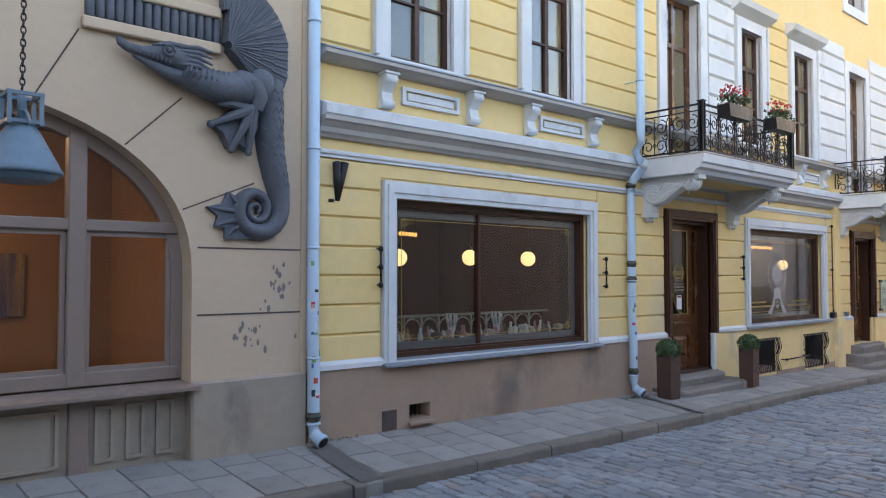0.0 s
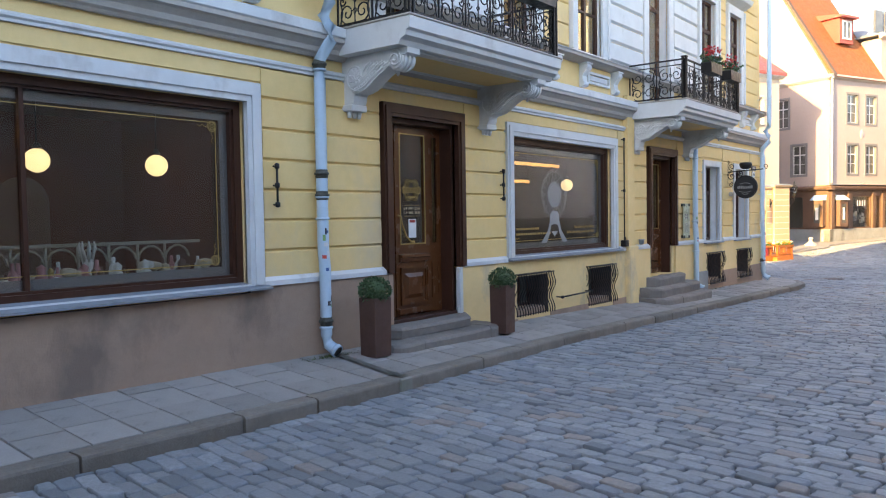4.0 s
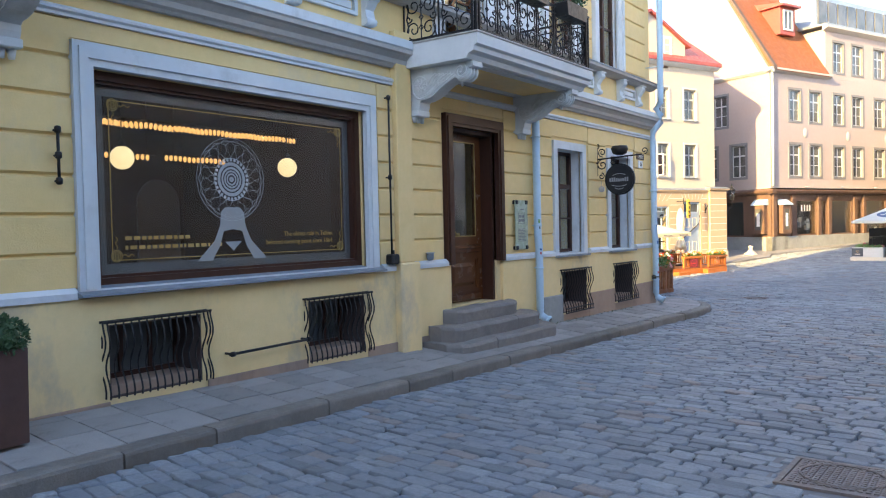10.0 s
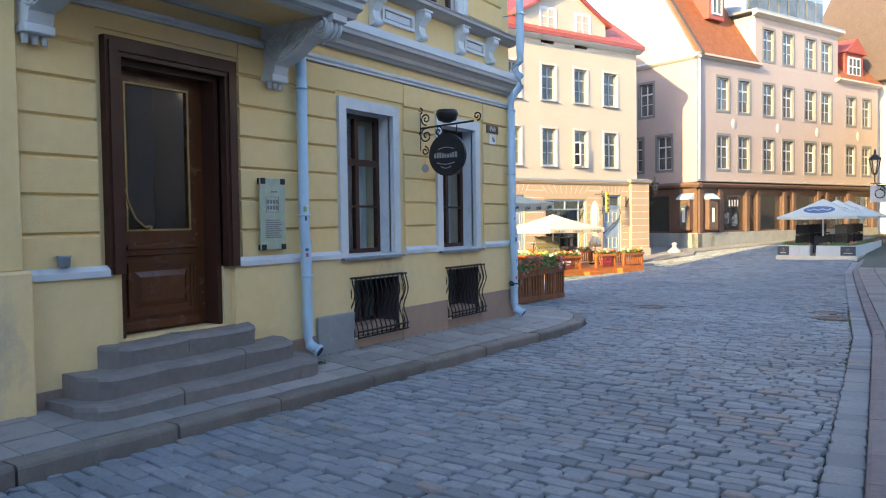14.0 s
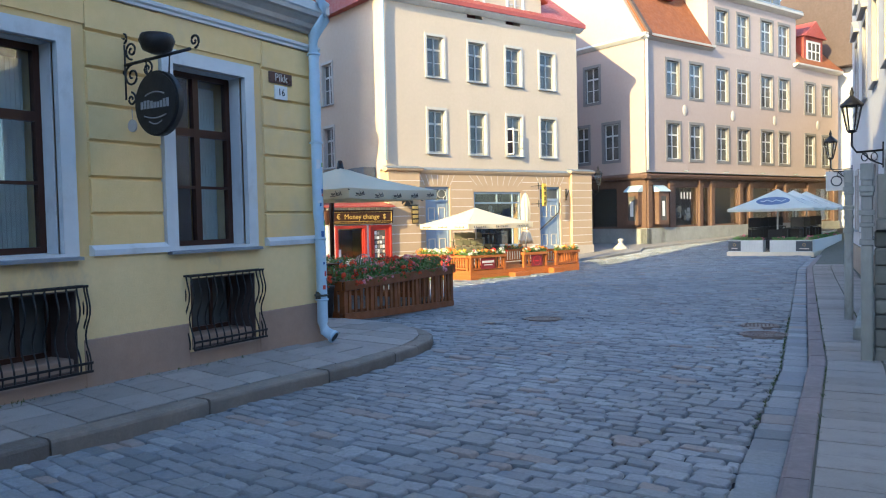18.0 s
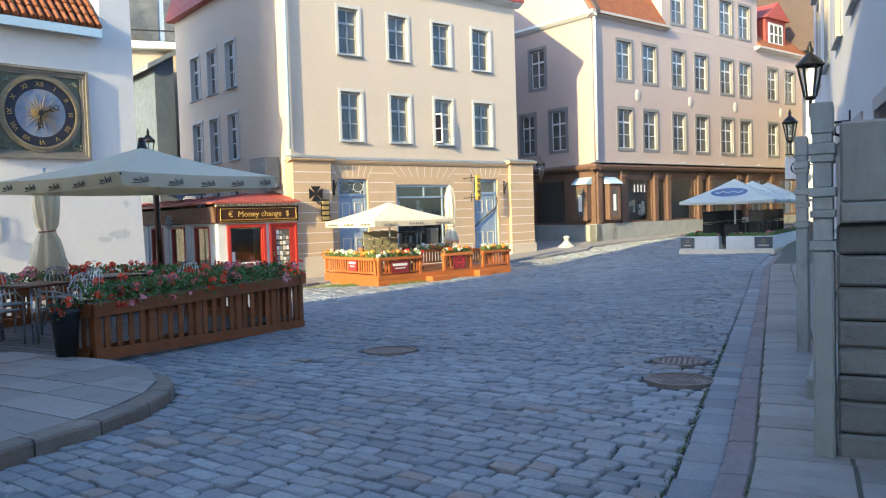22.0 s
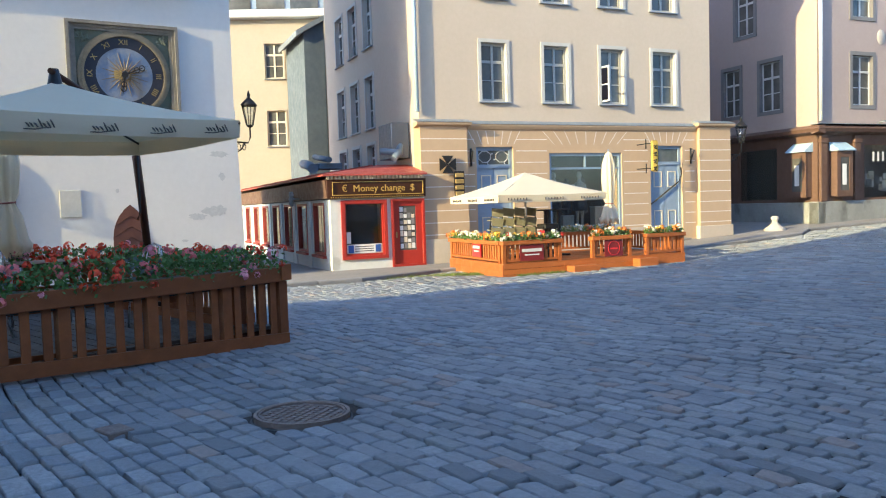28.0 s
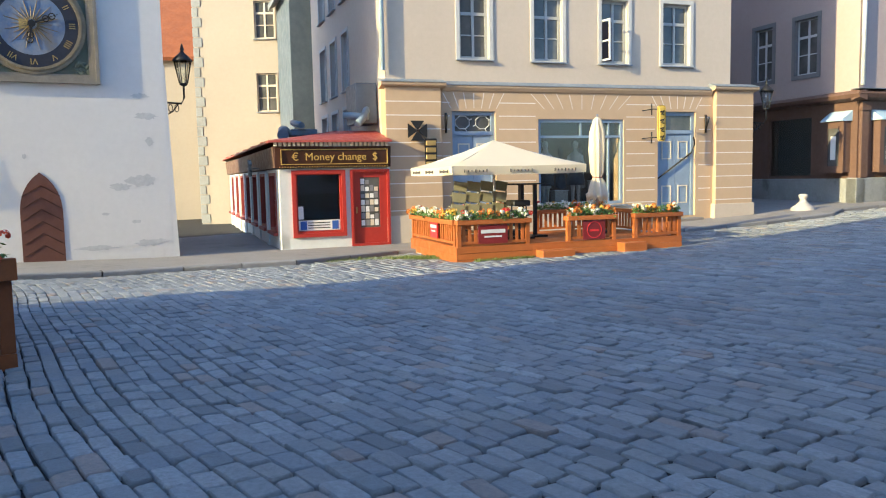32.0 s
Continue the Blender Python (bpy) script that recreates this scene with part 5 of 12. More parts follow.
def flower_mass(bm_leaf, bm_flower, x0, x1, y0, y1, z0, h, n, size, rnd, petals=5, share=0.5, droop=0.0):
    """Loose planting: many small leaf blades and little petal clusters over a box of ground."""
    for k in range(n):
        x, y = rnd.uniform(x0, x1), rnd.uniform(y0, y1)
        z = z0 + h * rnd.random() ** 0.7 - droop * rnd.random() * (rnd.random() < 0.3)
        if rnd.random() > share:
            d = Vector((rnd.gauss(0, 1), rnd.gauss(0, 1), rnd.gauss(0.3, 0.7))).normalized()
            s = d.cross(Vector((rnd.gauss(0, 1), rnd.gauss(0, 1), rnd.gauss(0, 1)))).normalized()
            L, w = size * rnd.uniform(1.0, 2.0), size * rnd.uniform(0.4, 0.8)
            p = Vector((x, y, z))
            vs = [bm_leaf.verts.new(p), bm_leaf.verts.new(p + d * L * 0.5 + s * w), bm_leaf.verts.new(p + d * L), bm_leaf.verts.new(p + d * L * 0.5 - s * w)]
            bm_leaf.faces.new(vs)
        else:
            p = Vector((x, y, z + size * 0.8))
            for j in range(petals):
                d = Vector((rnd.gauss(0, 1), rnd.gauss(0, 1), rnd.gauss(0.2, 1))).normalized()
                s = d.cross(Vector((rnd.gauss(0, 1), rnd.gauss(0, 1), rnd.gauss(0, 1)))).normalized()
                c = p + d * size * rnd.uniform(0.3, 0.9)
                r = size * rnd.uniform(0.35, 0.6)
                t = d.cross(s)
                bm_flower.faces.new([bm_flower.verts.new(c + r * v) for v in (s, t, -s, -t)])


def flower_box(m, length, petal, seed, label):
    rnd = random.Random(seed)
    f = thing("flower_box", m, label, "flower box", "balcony flower boxes")
    bm = bmesh.new()
    prism(bm, [(0.03, 0), (length - 0.03, 0), (length, 0.17), (length - 0.02, 0.19), (0.02, 0.19), (0, 0.17)], -0.1, 0.1)
    part("trough", bm, BLACK, f)
    a, b = bmesh.new(), bmesh.new()
    flower_mass(a, b, 0.02, length - 0.02, -0.12, 0.12, 0.17, 0.18, 260, 0.035, rnd, 6, 0.0)
    flower_mass(a, b, 0.02, length - 0.02, -0.12, 0.12, 0.24, 0.22, 46, 0.032, rnd, 7, 1.0)
    tagged(part("leaves", a, LEAF, f), kind="stuff")
    tagged(part("blossoms", b, petal, f), kind="stuff")


def balcony(x0, x1, out, top, zbot):
    b = thing("balcony", house.matrix_world, "white stone balcony with black wrought-iron railing", "balcony", "street balconies")
    bm = bmesh.new()
    lath(bm, [(0, top - 0.27), (-out + 0.16, top - 0.27), (-out + 0.13, top - 0.22), (-out + 0.06, top - 0.19), (-out + 0.05, top - 0.14), (-out + 0.01, top - 0.12), (-out, top - 0.03), (-out, top), (0, top)], x0, x1)
    part("slab", bm, WHITE, b)
    boxpart("slab_edge", STUCCO_GREY, b, x0 - 0.015, x1 + 0.015, -out - 0.015, 0, top + 0.002, top + 0.025, bevel=0.006)
    bm = bmesh.new()
    wall_cells(bm, x0 + 0.2, x1 - 0.2, -out + 0.25, -0.05, top - 0.285, top - 0.273, [(x0 + 0.32, x1 - 0.32, -out + 0.37, -0.17)])
    bmesh.ops.rotate(bm, verts=bm.verts, cent=(0, 0, 0), matrix=Matrix(((1, 0, 0), (0, 0, 1), (0, 1, 0))))
    for f in bm.faces:
        f.normal_flip()
    part("soffit_frame", bm, WHITE, b)
    boxpart("soffit", YELLOW, b, x0 + 0.3, x1 - 0.3, -out + 0.35, -0.02, top - 0.279, top - 0.2705)
    scroll_bracket(b, x0 + 0.24, out - 0.16, top - 0.272, zbot)
    scroll_bracket(b, x1 - 0.24, out - 0.16, top - 0.272, zbot)
    z = top + 0.026
    rail_run(b, Matrix.Translation((x0 + 0.08, -out + 0.07, z)), x1 - x0 - 0.16, 6)
    for x in (x0 + 0.08, x1 - 0.08):
        rail_run(b, Matrix.Translation((x, -out + 0.07, z)) @ Matrix.Rotation(radians(90), 4, "Z"), out - 0.09, 2)
        bm = bmesh.new()
        for d in ((-0.03, -0.03), (0.03, -0.03), (-0.03, 0.03), (0.03, 0.03)):
            box(bm, x + d[0] - 0.011, x + d[0] + 0.011, -out + 0.07 + d[1] - 0.011, -out + 0.07 + d[1] + 0.011, z, z + 0.74)
        box(bm, x - 0.05, x + 0.05, -out + 0.02, -out + 0.12, z + 0.735, z + 0.75)
        part("corner_post", bm, IRON, b)


balcony(4.72, 7.78, 1.13, 3.77, 2.96)
balcony(12.2, 15.2, 1.13, 3.74, 2.96)
for n, (u, z, w) in enumerate(((5.25, 4.36, 0.72), (6.75, 4.36, 0.72), (13.1, 4.33, 0.62), (14.2, 4.33, 0.62))):
    flower_box(house.matrix_world @ Matrix.Translation((u, -1.15, z)), w, PETAL_RED, 20 + n, "black trough of red geraniums hung on the balcony rail")


# ---- downpipes ----
def downpipe(u, pts, r, mat, clips, label, mouth=True):
    d = thing("downpipe", pose(-6.6, u, 0, 0, 0, 90), label, "downpipe", "street downpipes")
    bm = bmesh.new()
    tube(bm, pts, r, 14)
    part("pipe", bm, mat, d)
    for z in clips:
        bm = bmesh.new()
        x, y = min(pts, key=lambda p: abs(p[2] - z))[:2]
        lathe(bm, [(r + 0.002, z - 0.012), (r + 0.012, z - 0.01), (r + 0.012, z + 0.01), (r + 0.002, z + 0.012)], 14, x, y)
        tube(bm, [(x, y, z), (x, 0.0, z)], 0.008, 6)
        part("clip", bm, mat, d)
    if mouth:
        e = Vector(pts[-1])
        w = (e - Vector(pts[-2])).normalized()
        bm = bmesh.new()
        tube(bm, [e - w * 0.03, e + w * 0.012], r + 0.012, 14)
        part("lip", bm, mat, d)
        bm = bmesh.new()
        tube(bm, [e + w * 0.004, e + w * 0.014], r - 0.004, 14)
        part("dark_mouth", bm, BLACK, d)
    return d


def elbow(z0, zt, y=-0.12, kink=True):
    up = [(0, -0.3, zt), (0, -0.3, 4.1), (0, -0.3, 3.98), (0, -0.2, 3.86), (0, -0.3, 3.72), (0, -0.3, 3.58), (0, y, 3.4), (0, y, 3.2)] if kink else [(0, y, zt)]
    return up + [(0, y, 1.4), (0, y - 0.02, 1.2), (0, y - 0.02, z0 + 0.2), (0, y - 0.05, z0 + 0.1), (0.02, y - 0.16, z0 + 0.035)]


downpipe(-1.12, elbow(0.35, 9, -0.12, False), 0.062, PIPE_BLUE, (4.6, 3.3, 2.3, 1.2, 0.55), "pale blue painted downpipe with peeling stickers, beside the house corner")
downpipe(4.41, elbow(0.27, 9), 0.062, PIPE_BLUE, (4.9, 3.3, 1.95, 1.72, 0.55), "pale blue painted downpipe with rusty joints, on the yellow house")
downpipe(15.32, elbow(0.06, 3.42, -0.12, False), 0.058, PIPE_BLUE, (2.9, 1.55, 0.9), "grey-blue downpipe with stickers, beside the window")
downpipe(20.17, elbow(-0.06, 9, -0.13), 0.062, PIPE_BLUE, (4.7, 3.2, 2.2, 1.1, 0.4), "pale blue downpipe covered in stickers, on the house corner")
GRIME = surface("mossy_black_grime", (0.05, 0.048, 0.035), (0.12, 0.13, 0.12), 0.9, 8, 40, 0.8, 0.6, 0.4)
for u, zs in ((4.41, (3.36, 2.2, 1.97, 0.62)), (-1.12, (0.62,)), (20.17, (0.45,))):
    for z in zs:
        bm = bmesh.new()
        y = -0.12 if z > 1.4 else -0.14
        prof = [(0.0625, z - 0.05), (0.068, z - 0.035), (0.066, z - 0.012), (0.079, z - 0.01), (0.079, z + 0.012), (0.067, z + 0.014), (0.0655, z + 0.03), (0.0625, z + 0.045)]
        lathe(bm, prof, 14, 0, y)
        ob = part("grimy_joint", bm, GRIME, None)
        ob.matrix_world = pose(-6.6, u, 0, 0, 0, 90)
        tagged(ob, "dirty mossy joint of the painted downpipe", "pipe joint", "downpipe joints")
STICK = [surface("sticker_" + n, c, None, 0.5, 9, 40, 0.4, 0.3, 0.0) for n, c in (("white", (0.6, 0.62, 0.64)), ("red", (0.5, 0.07, 0.05)), ("blue", (0.05, 0.12, 0.3)), ("black", (0.03, 0.03, 0.035)), ("green", (0.2, 0.35, 0.12)))]
rnd = random.Random(9)
for u, y, n, lo, hi in ((-1.12, -0.12, 16, 0.8, 2.3), (4.41, -0.12, 14, 0.75, 1.7), (15.32, -0.12, 8, 1.1, 1.8), (20.17, -0.13, 22, 0.5, 2.1)):
    for k in range(n):
        z, a, w, h = rnd.uniform(lo, hi), rnd.uniform(-2.3, -0.4), rnd.uniform(0.3, 0.9), rnd.uniform(0.02, 0.07)
        bm = bmesh.new()
        r = 0.064 if u != 15.32 else 0.060
        yy = y - (0.02 if z < 1.2 else 0.02 * max(0, (1.4 - z) / 0.2))
        cols = [(r * math.cos(a + w * (i / 4 - 0.5)), yy + r * math.sin(a + w * (i / 4 - 0.5))) for i in range(5)]
        for (ax, ay), (bx, by) in zip(cols, cols[1:]):
            bm.faces.new([bm.verts.new(p) for p in ((ax, ay, z), (bx, by, z), (bx, by, z + h), (ax, ay, z + h))])
        ob = part("sticker", bm, STICK[k % 5], None)
        ob.matrix_world = pose(-6.6, u, 0, 0, 0, 90)
        tagged(ob, "small worn paper sticker stuck on the downpipe", "sticker", "downpipe stickers")

# ---- ironwork on the wall ----
def shutter_rod(u, z0, z1, out=-0.09):
    s = thing("shutter_rod", house.matrix_world, "black iron awning rod on the yellow wall", "rod", "awning rods")
    bm = bmesh.new()
    tube(bm, [(u, out, z0), (u, out, z1)], 0.012, 7)
    part("rod", bm, IRON, s)
    for z in (z0 + 0.02, (z0 + z1) / 2, z1 - 0.02):
        bm = bmesh.new()
        lathe(bm, [(0.012, z - 0.03), (0.026, z - 0.02), (0.026, z + 0.02), (0.012, z + 0.03)], 8, u, out)
        tube(bm, [(u, out, z), (u, -0.0, z)], 0.01, 6)
        part("lug", bm, IRON, s)


for u, a, b in ((-0.24, 1.9, 2.33), (3.83, 1.85, 2.28), (7.93, 1.95, 2.38), (11.86, 1.2, 3.1)):
    shutter_rod(u, a, b)
g = thing("gear_box", house.matrix_world, "small black awning gear box at the foot of the rod", "box")
bm = bmesh.new()
box(bm, 11.81, 11.95, -0.14, -0.03, 1.13, 1.25, bevel=0.015)
tube(bm, [(11.88, -0.09, 1.25), (11.88, -0.09, 1.3)], 0.02, 8)
part("case", bm, IRON, g)
hook = thing("flag_holder", house.matrix_world, "double black iron flagpole holder on the wall", "bracket")
bm = bmesh.new()
for s in (-1, 1):
    tube(bm, [(-0.77, -0.03, 2.82), (-0.77 + 0.05 * s, -0.09, 3.2)], [0.03, 0.045], 8)
    tube(bm, [(-0.77 + 0.05 * s, -0.03, 2.8 + 0.4 * (s > 0)), (-0.77 + 0.11 * s, -0.03, 2.8 + 0.4 * (s > 0))], 0.02, 6)
part("socket", bm, IRON, hook)
boxpart("plate", IRON, hook, -0.8, -0.74, -0.045, 0, 2.8, 3.22, bevel=0.008)
rod = thing("boot_rail", house.matrix_world, "thin iron rail low on the wall between the cellar grilles", "rail")
bm = bmesh.new()
tube(bm, [(9.42, -0.16, 0.425), (10.46, -0.16, 0.44)], 0.014, 7)
part("bar", bm, IRON, rod)
bm = bmesh.new()
for x, z in ((9.46, 0.425), (10.42, 0.44)):
    tube(bm, [(x, -0.16, z), (x, -0.04, z)], 0.012, 6)
    tube(bm, [(x - 0.02, -0.16, z), (x + 0.02, -0.16, z)], 0.024, 8)
part("stay", bm, IRON, rod)
hatch = thing("wall_hatch", house.matrix_world, "small dark metal hatch low in the brown plinth", "hatch")
boxpart("plate", ROOF_DARK, hatch, -0.19, 0.012, -0.06, -0.048, 0.335, 0.55, bevel=0.004)
bm = bmesh.new()
lath(bm, [(-0.12, 0.36), (-0.12, 0.385), (0.1, 0.412), (0.1, 0.36)], 0.17, 0.535)
part("vent_sill", bm, BROWN_PLINTH, house)

# plaque, house sign, hanging sign
plaque = thing("glass_plaque", house.matrix_world, "frosted glass information plaque on four dark clamps", "plaque")
FROST = surface("frosted_green_glass", (0.40, 0.44, 0.32), (0.36, 0.40, 0.3), 0.25, 3, 14, 0.3, 0.1, 0.0)
boxpart("sheet", FROST, plaque, 14.72, 15.08, -0.085, -0.07, 1.2, 1.93, bevel=0.003)
for x in (14.76, 15.04):
    for z in (1.225, 1.9):
        boxpart("clamp", BLACK, plaque, x - 0.03, x + 0.03, -0.1, -0.03, z - 0.03, z + 0.03, bevel=0.006)
bm = bmesh.new()
ring(bm, 14.8, 14.98, 1.58, 1.74, 0.004, -0.088, -0.085)
for k in range(4):
    box(bm, 14.82 + 0.04 * k, 14.845 + 0.04 * k, -0.088, -0.085, 1.61, 1.65)
    box(bm, 14.82 + 0.04 * k, 14.845 + 0.04 * k, -0.088, -0.085, 1.67, 1.71)
box(bm, 14.87, 14.96, -0.088, -0.085, 1.785, 1.8)
for k in range(9):
    box(bm, 14.79, 15.02 - 0.02 * (k % 3), -0.0875, -0.085, 1.32 + 0.022 * k, 1.33 + 0.022 * k)
part("engraving", bm, GREYSTONE_TRIM, plaque)
street = thing("street_sign", house.matrix_world, "brown enamel street name sign with a white number plate", "sign")
boxpart("plate", surface("brown_enamel", (0.07, 0.035, 0.03), None, 0.35, 6, 20, 0.3, 0.2, 0), street, 19.52, 19.88, -0.05, -0.03, 2.81, 2.93, bevel=0.004)
letters("Pikk", 0.12, Matrix.Translation((19.7, -0.052, 2.87)), WHITEWOOD, street, 0.002)
boxpart("number_plate", PAPER, street, 19.6, 19.8, -0.05, -0.03, 2.64, 2.79, bevel=0.004)
letters("16", 0.11, Matrix.Translation((19.7, -0.052, 2.715)), IRON, street, 0.002)

sign = thing("hanging_sign", pose(-6.6, 17.72, 2.7, 0, 0, 0), "round black sign hanging from a scrolled iron bracket", "sign")
XF.append(Matrix.Identity(4))
bm = bmesh.new()
tube(bm, [(0.02, 0, 0.0), (0.85, 0, 0.04)], 0.014, 6)
tube(bm, [(0.02, 0, -0.3), (0.02, 0, 0.18)], 0.016, 6)
for pts in (spiral(0.12, -0.1, 0.1, 1.5, 1.5, 1), spiral(0.12, 0.12, 0.08, 1.5, -1.5, -1), spiral(0.32, -0.06, 0.07, 1.4, 2.0, -1), spiral(0.9, 0.1, 0.06, 1.3, -1.5, 1), spiral(0.02, 0.24, 0.05, 1.2, -1.5, 1), spiral(0.1, -0.3, 0.06, 1.3, 1.5, -1)):
    tube(bm, [(a, 0, b) for a, b in pts], 0.01, 5)
part("bracket", bm, IRON, sign)
bm = bmesh.new()
lathe(bm, [(0.05, 0.05), (0.12, 0.08), (0.15, 0.16), (0.13, 0.21), (0.02, 0.22)], 14, 0.45, 0)
part("iron_pot", bm, IRON, sign, "black iron pot on the bracket")
bm = bmesh.new()
n = 36
for y0, y1, r in ((-0.025, 0.025, 0.275), (-0.04, 0.04, 0.255)):
    a = [bm.verts.new((0.45 + r * math.cos(6.283 * k / n), y0, -0.37 + r * math.sin(6.283 * k / n))) for k in range(n)]
    b = [bm.verts.new((0.45 + r * math.cos(6.283 * k / n), y1, -0.37 + r * math.sin(6.283 * k / n))) for k in range(n)]
    bm.faces.new(a), bm.faces.new(b[::-1])
    for k in range(n):
        bm.faces.new((a[k], b[k], b[(k + 1) % n], a[(k + 1) % n]))
bmesh.ops.recalc_face_normals(bm, faces=bm.faces)
part("disc", bm, BLACK, sign)
bm = bmesh.new()
for s in (-0.15, 0.15):
    tube(bm, [(0.45 + s, 0, 0.03), (0.45 + s * 0.9, 0, -0.14)], 0.007, 5)
part("hanger", bm, IRON, sign)
GREYTEXT = surface("grey_emblem", (0.3, 0.3, 0.3), None, 0.5, 6, 20, 0.2, 0.1, 0)
for y in (-0.043, 0.043):
    bm = bmesh.new()
    rr = random.Random(3)
    for k in range(9):
        box(bm, 0.27 + 0.04 * k, 0.298 + 0.04 * k, y - 0.002, y + 0.002, -0.41, -0.35 + 0.012 * math.sin(k))
    for z, w in ((-0.3, 0.12), (-0.47, 0.14), (-0.52, 0.08)):
        tube(bm, [(0.45 + w * t, y, z + 0.025 * (1 - t * t) * (1 if z > -0.4 else -1)) for t in np.linspace(-1, 1, 9)], 0.006, 4, False)
    part("emblem", bm, GREYTEXT, sign)
bm = bmesh.new()
lathe(bm, [(0.003, 0), (0.004, 0.1)], 6, 0.1, 0)
bmesh.ops.translate(bm, verts=bm.verts, vec=(0, 0, -0.48))
tube(bm, [(0.1, -0.008, -0.53), (0.1, 0.008, -0.53)], 0.055, 14)
part("medal", bm, STUCCO_GREY, sign)
XF.pop()
holder = thing("ash_holder", house.matrix_world, "small grey metal holder fixed to the plinth ledge", "holder")
bm = bmesh.new()
lathe(bm, [(0.03, 1.14), (0.045, 1.16), (0.05, 1.22), (0.06, 1.24)], 10, 12.62, -0.08)
part("cup", bm, ZINC, holder)


# ---- steps at the two doors ----
def step_stone(par, x0, x1, out, z0, z1, ends, rr):
    """One worn length of a door step: rounded nose, dished top, rounded outer corners where it ends the step."""
    bm = bmesh.new()
    n, rows = 9, []
    for k in range(n + 1):
        f = k / n
        x = x0 + (x1 - x0) * f
        o = out
        for on, d in zip(ends, (x - x0, x1 - x)):
            if on and d < 0.2:
                o -= 0.2 - math.sqrt(max(0.0, 0.04 - (0.2 - d) ** 2))
        sag = 0.014 * math.sin(math.pi * f) + rr.uniform(0, 0.005)
        prof = [(0.25, z1 - sag), (-o + 0.06, z1 - sag - 0.003), (-o + 0.02, z1 - sag - 0.014), (-o, z1 - sag - 0.045), (-o + rr.uniform(0, 0.012), (z0 + z1) / 2), (-o + 0.015, z0), (0.25, z0)]
        rows.append([bm.verts.new((x, y, z)) for y, z in prof])
    for a, b in zip(rows, rows[1:]):
        for k in range(6):
            bm.faces.new((a[k], b[k], b[k + 1], a[k + 1]))
    bm.faces.new(rows[0]), bm.faces.new(rows[-1][::-1])
    bmesh.ops.recalc_face_normals(bm, faces=bm.faces)
    part("step_stone", bm, STEP, par)


def stair(u, rows, label):
    s = thing("door_steps", pose(-6.6, u, 0, 0, 0, 90), label, "steps", "door steps")
    rr = random.Random(int(u * 10))
    for half, out, z0, z1, cuts in rows:
        xs = [-half] + [c * half for c in cuts] + [half]
        for k, (a, b) in enumerate(zip(xs, xs[1:])):
            step_stone(s, a + (0.004 if k else 0), b - (0.004 if k < len(xs) - 2 else 0), out + rr.uniform(-0.006, 0.006), z0, z1 - rr.uniform(0, 0.006), (k == 0, k == len(xs) - 2), rr)


stair(6.13, [(1.09, 0.55, -0.1, 0.31, (-0.5, 0.72)), (0.87, 0.31, 0.3, 0.452, ())], "worn dark stone doorsteps below the shop door")
stair(13.74, [(1.3, 0.64, -0.4, 0.14, (-0.35, 0.72)), (1.15, 0.45, 0.1, 0.32, (-0.4, 0.35)), (0.84, 0.26, 0.3, 0.5, (-0.1,))], "three worn grey stone steps with rounded ends")


# ---- box planters with clipped balls ----
RUST = surface("rusty_brown_steel", (0.10, 0.055, 0.043), (0.075, 0.042, 0.034), 0.55, 3, 14, 0.6, 0.4, 0.1, metal=0.2)


def ball_planter(x, y, z, seed):
    p = thing("box_planter", pose(x, y, z, 0, 0, random.Random(seed).uniform(-4, 4)), "tall square brown metal planter with a clipped boxwood ball", "planter", "door planters")
    bm = bmesh.new()
    for w0, w1, z0, z1 in ((0.117, 0.124, 0.0, 0.64),):
        vs = [bm.verts.new((sx * w, sy * w, zz)) for w, zz in ((w0, z0), (w1, z1), (w1 - 0.02, z1), (w1 - 0.03, z1 - 0.06)) for sx, sy in ((-1, -1), (1, -1), (1, 1), (-1, 1))]
        bm.faces.new(vs[0:4][::-1])
        for r in range(3):
            for k in range(4):
                bm.faces.new((vs[r * 4 + k], vs[r * 4 + (k + 1) % 4], vs[r * 4 + 4 + (k + 1) % 4], vs[r * 4 + 4 + k]))
        bm.faces.new(vs[12:16])
    part("pot", bm, RUST, p)
    rnd = random.Random(seed)
    bm = bmesh.new()
    for k in range(1500):
        d = Vector((rnd.gauss(0, 1), rnd.gauss(0, 1), rnd.gauss(0, 1))).normalized()
        c = Vector((0, 0, 0.715)) + Vector((d.x * 0.168, d.y * 0.168, d.z * 0.14)) * rnd.uniform(0.82, 1.06)
        a = (d + Vector((rnd.gauss(0, 0.6), rnd.gauss(0, 0.6), rnd.gauss(0, 0.6)))).normalized()
        s = a.cross(Vector((rnd.gauss(0, 1), rnd.gauss(0, 1), rnd.gauss(0, 1)))).normalized()
        L, w = rnd.uniform(0.018, 0.034), rnd.uniform(0.007, 0.012)
        bm.faces.new([bm.verts.new(q) for q in (c, c + a * L * 0.5 + s * w, c + a * L, c + a * L * 0.5 - s * w)])
    bmesh.ops.create_icosphere(bm, subdivisions=2, radius=0.125, matrix=Matrix.Translation((0, 0, 0.71)))
    tagged(part("foliage", bm, LEAF, p), kind="stuff")


ball_planter(-6.15, 4.85, 0.212, 1)
ball_planter(-6.11, 7.27, 0.165, 2)


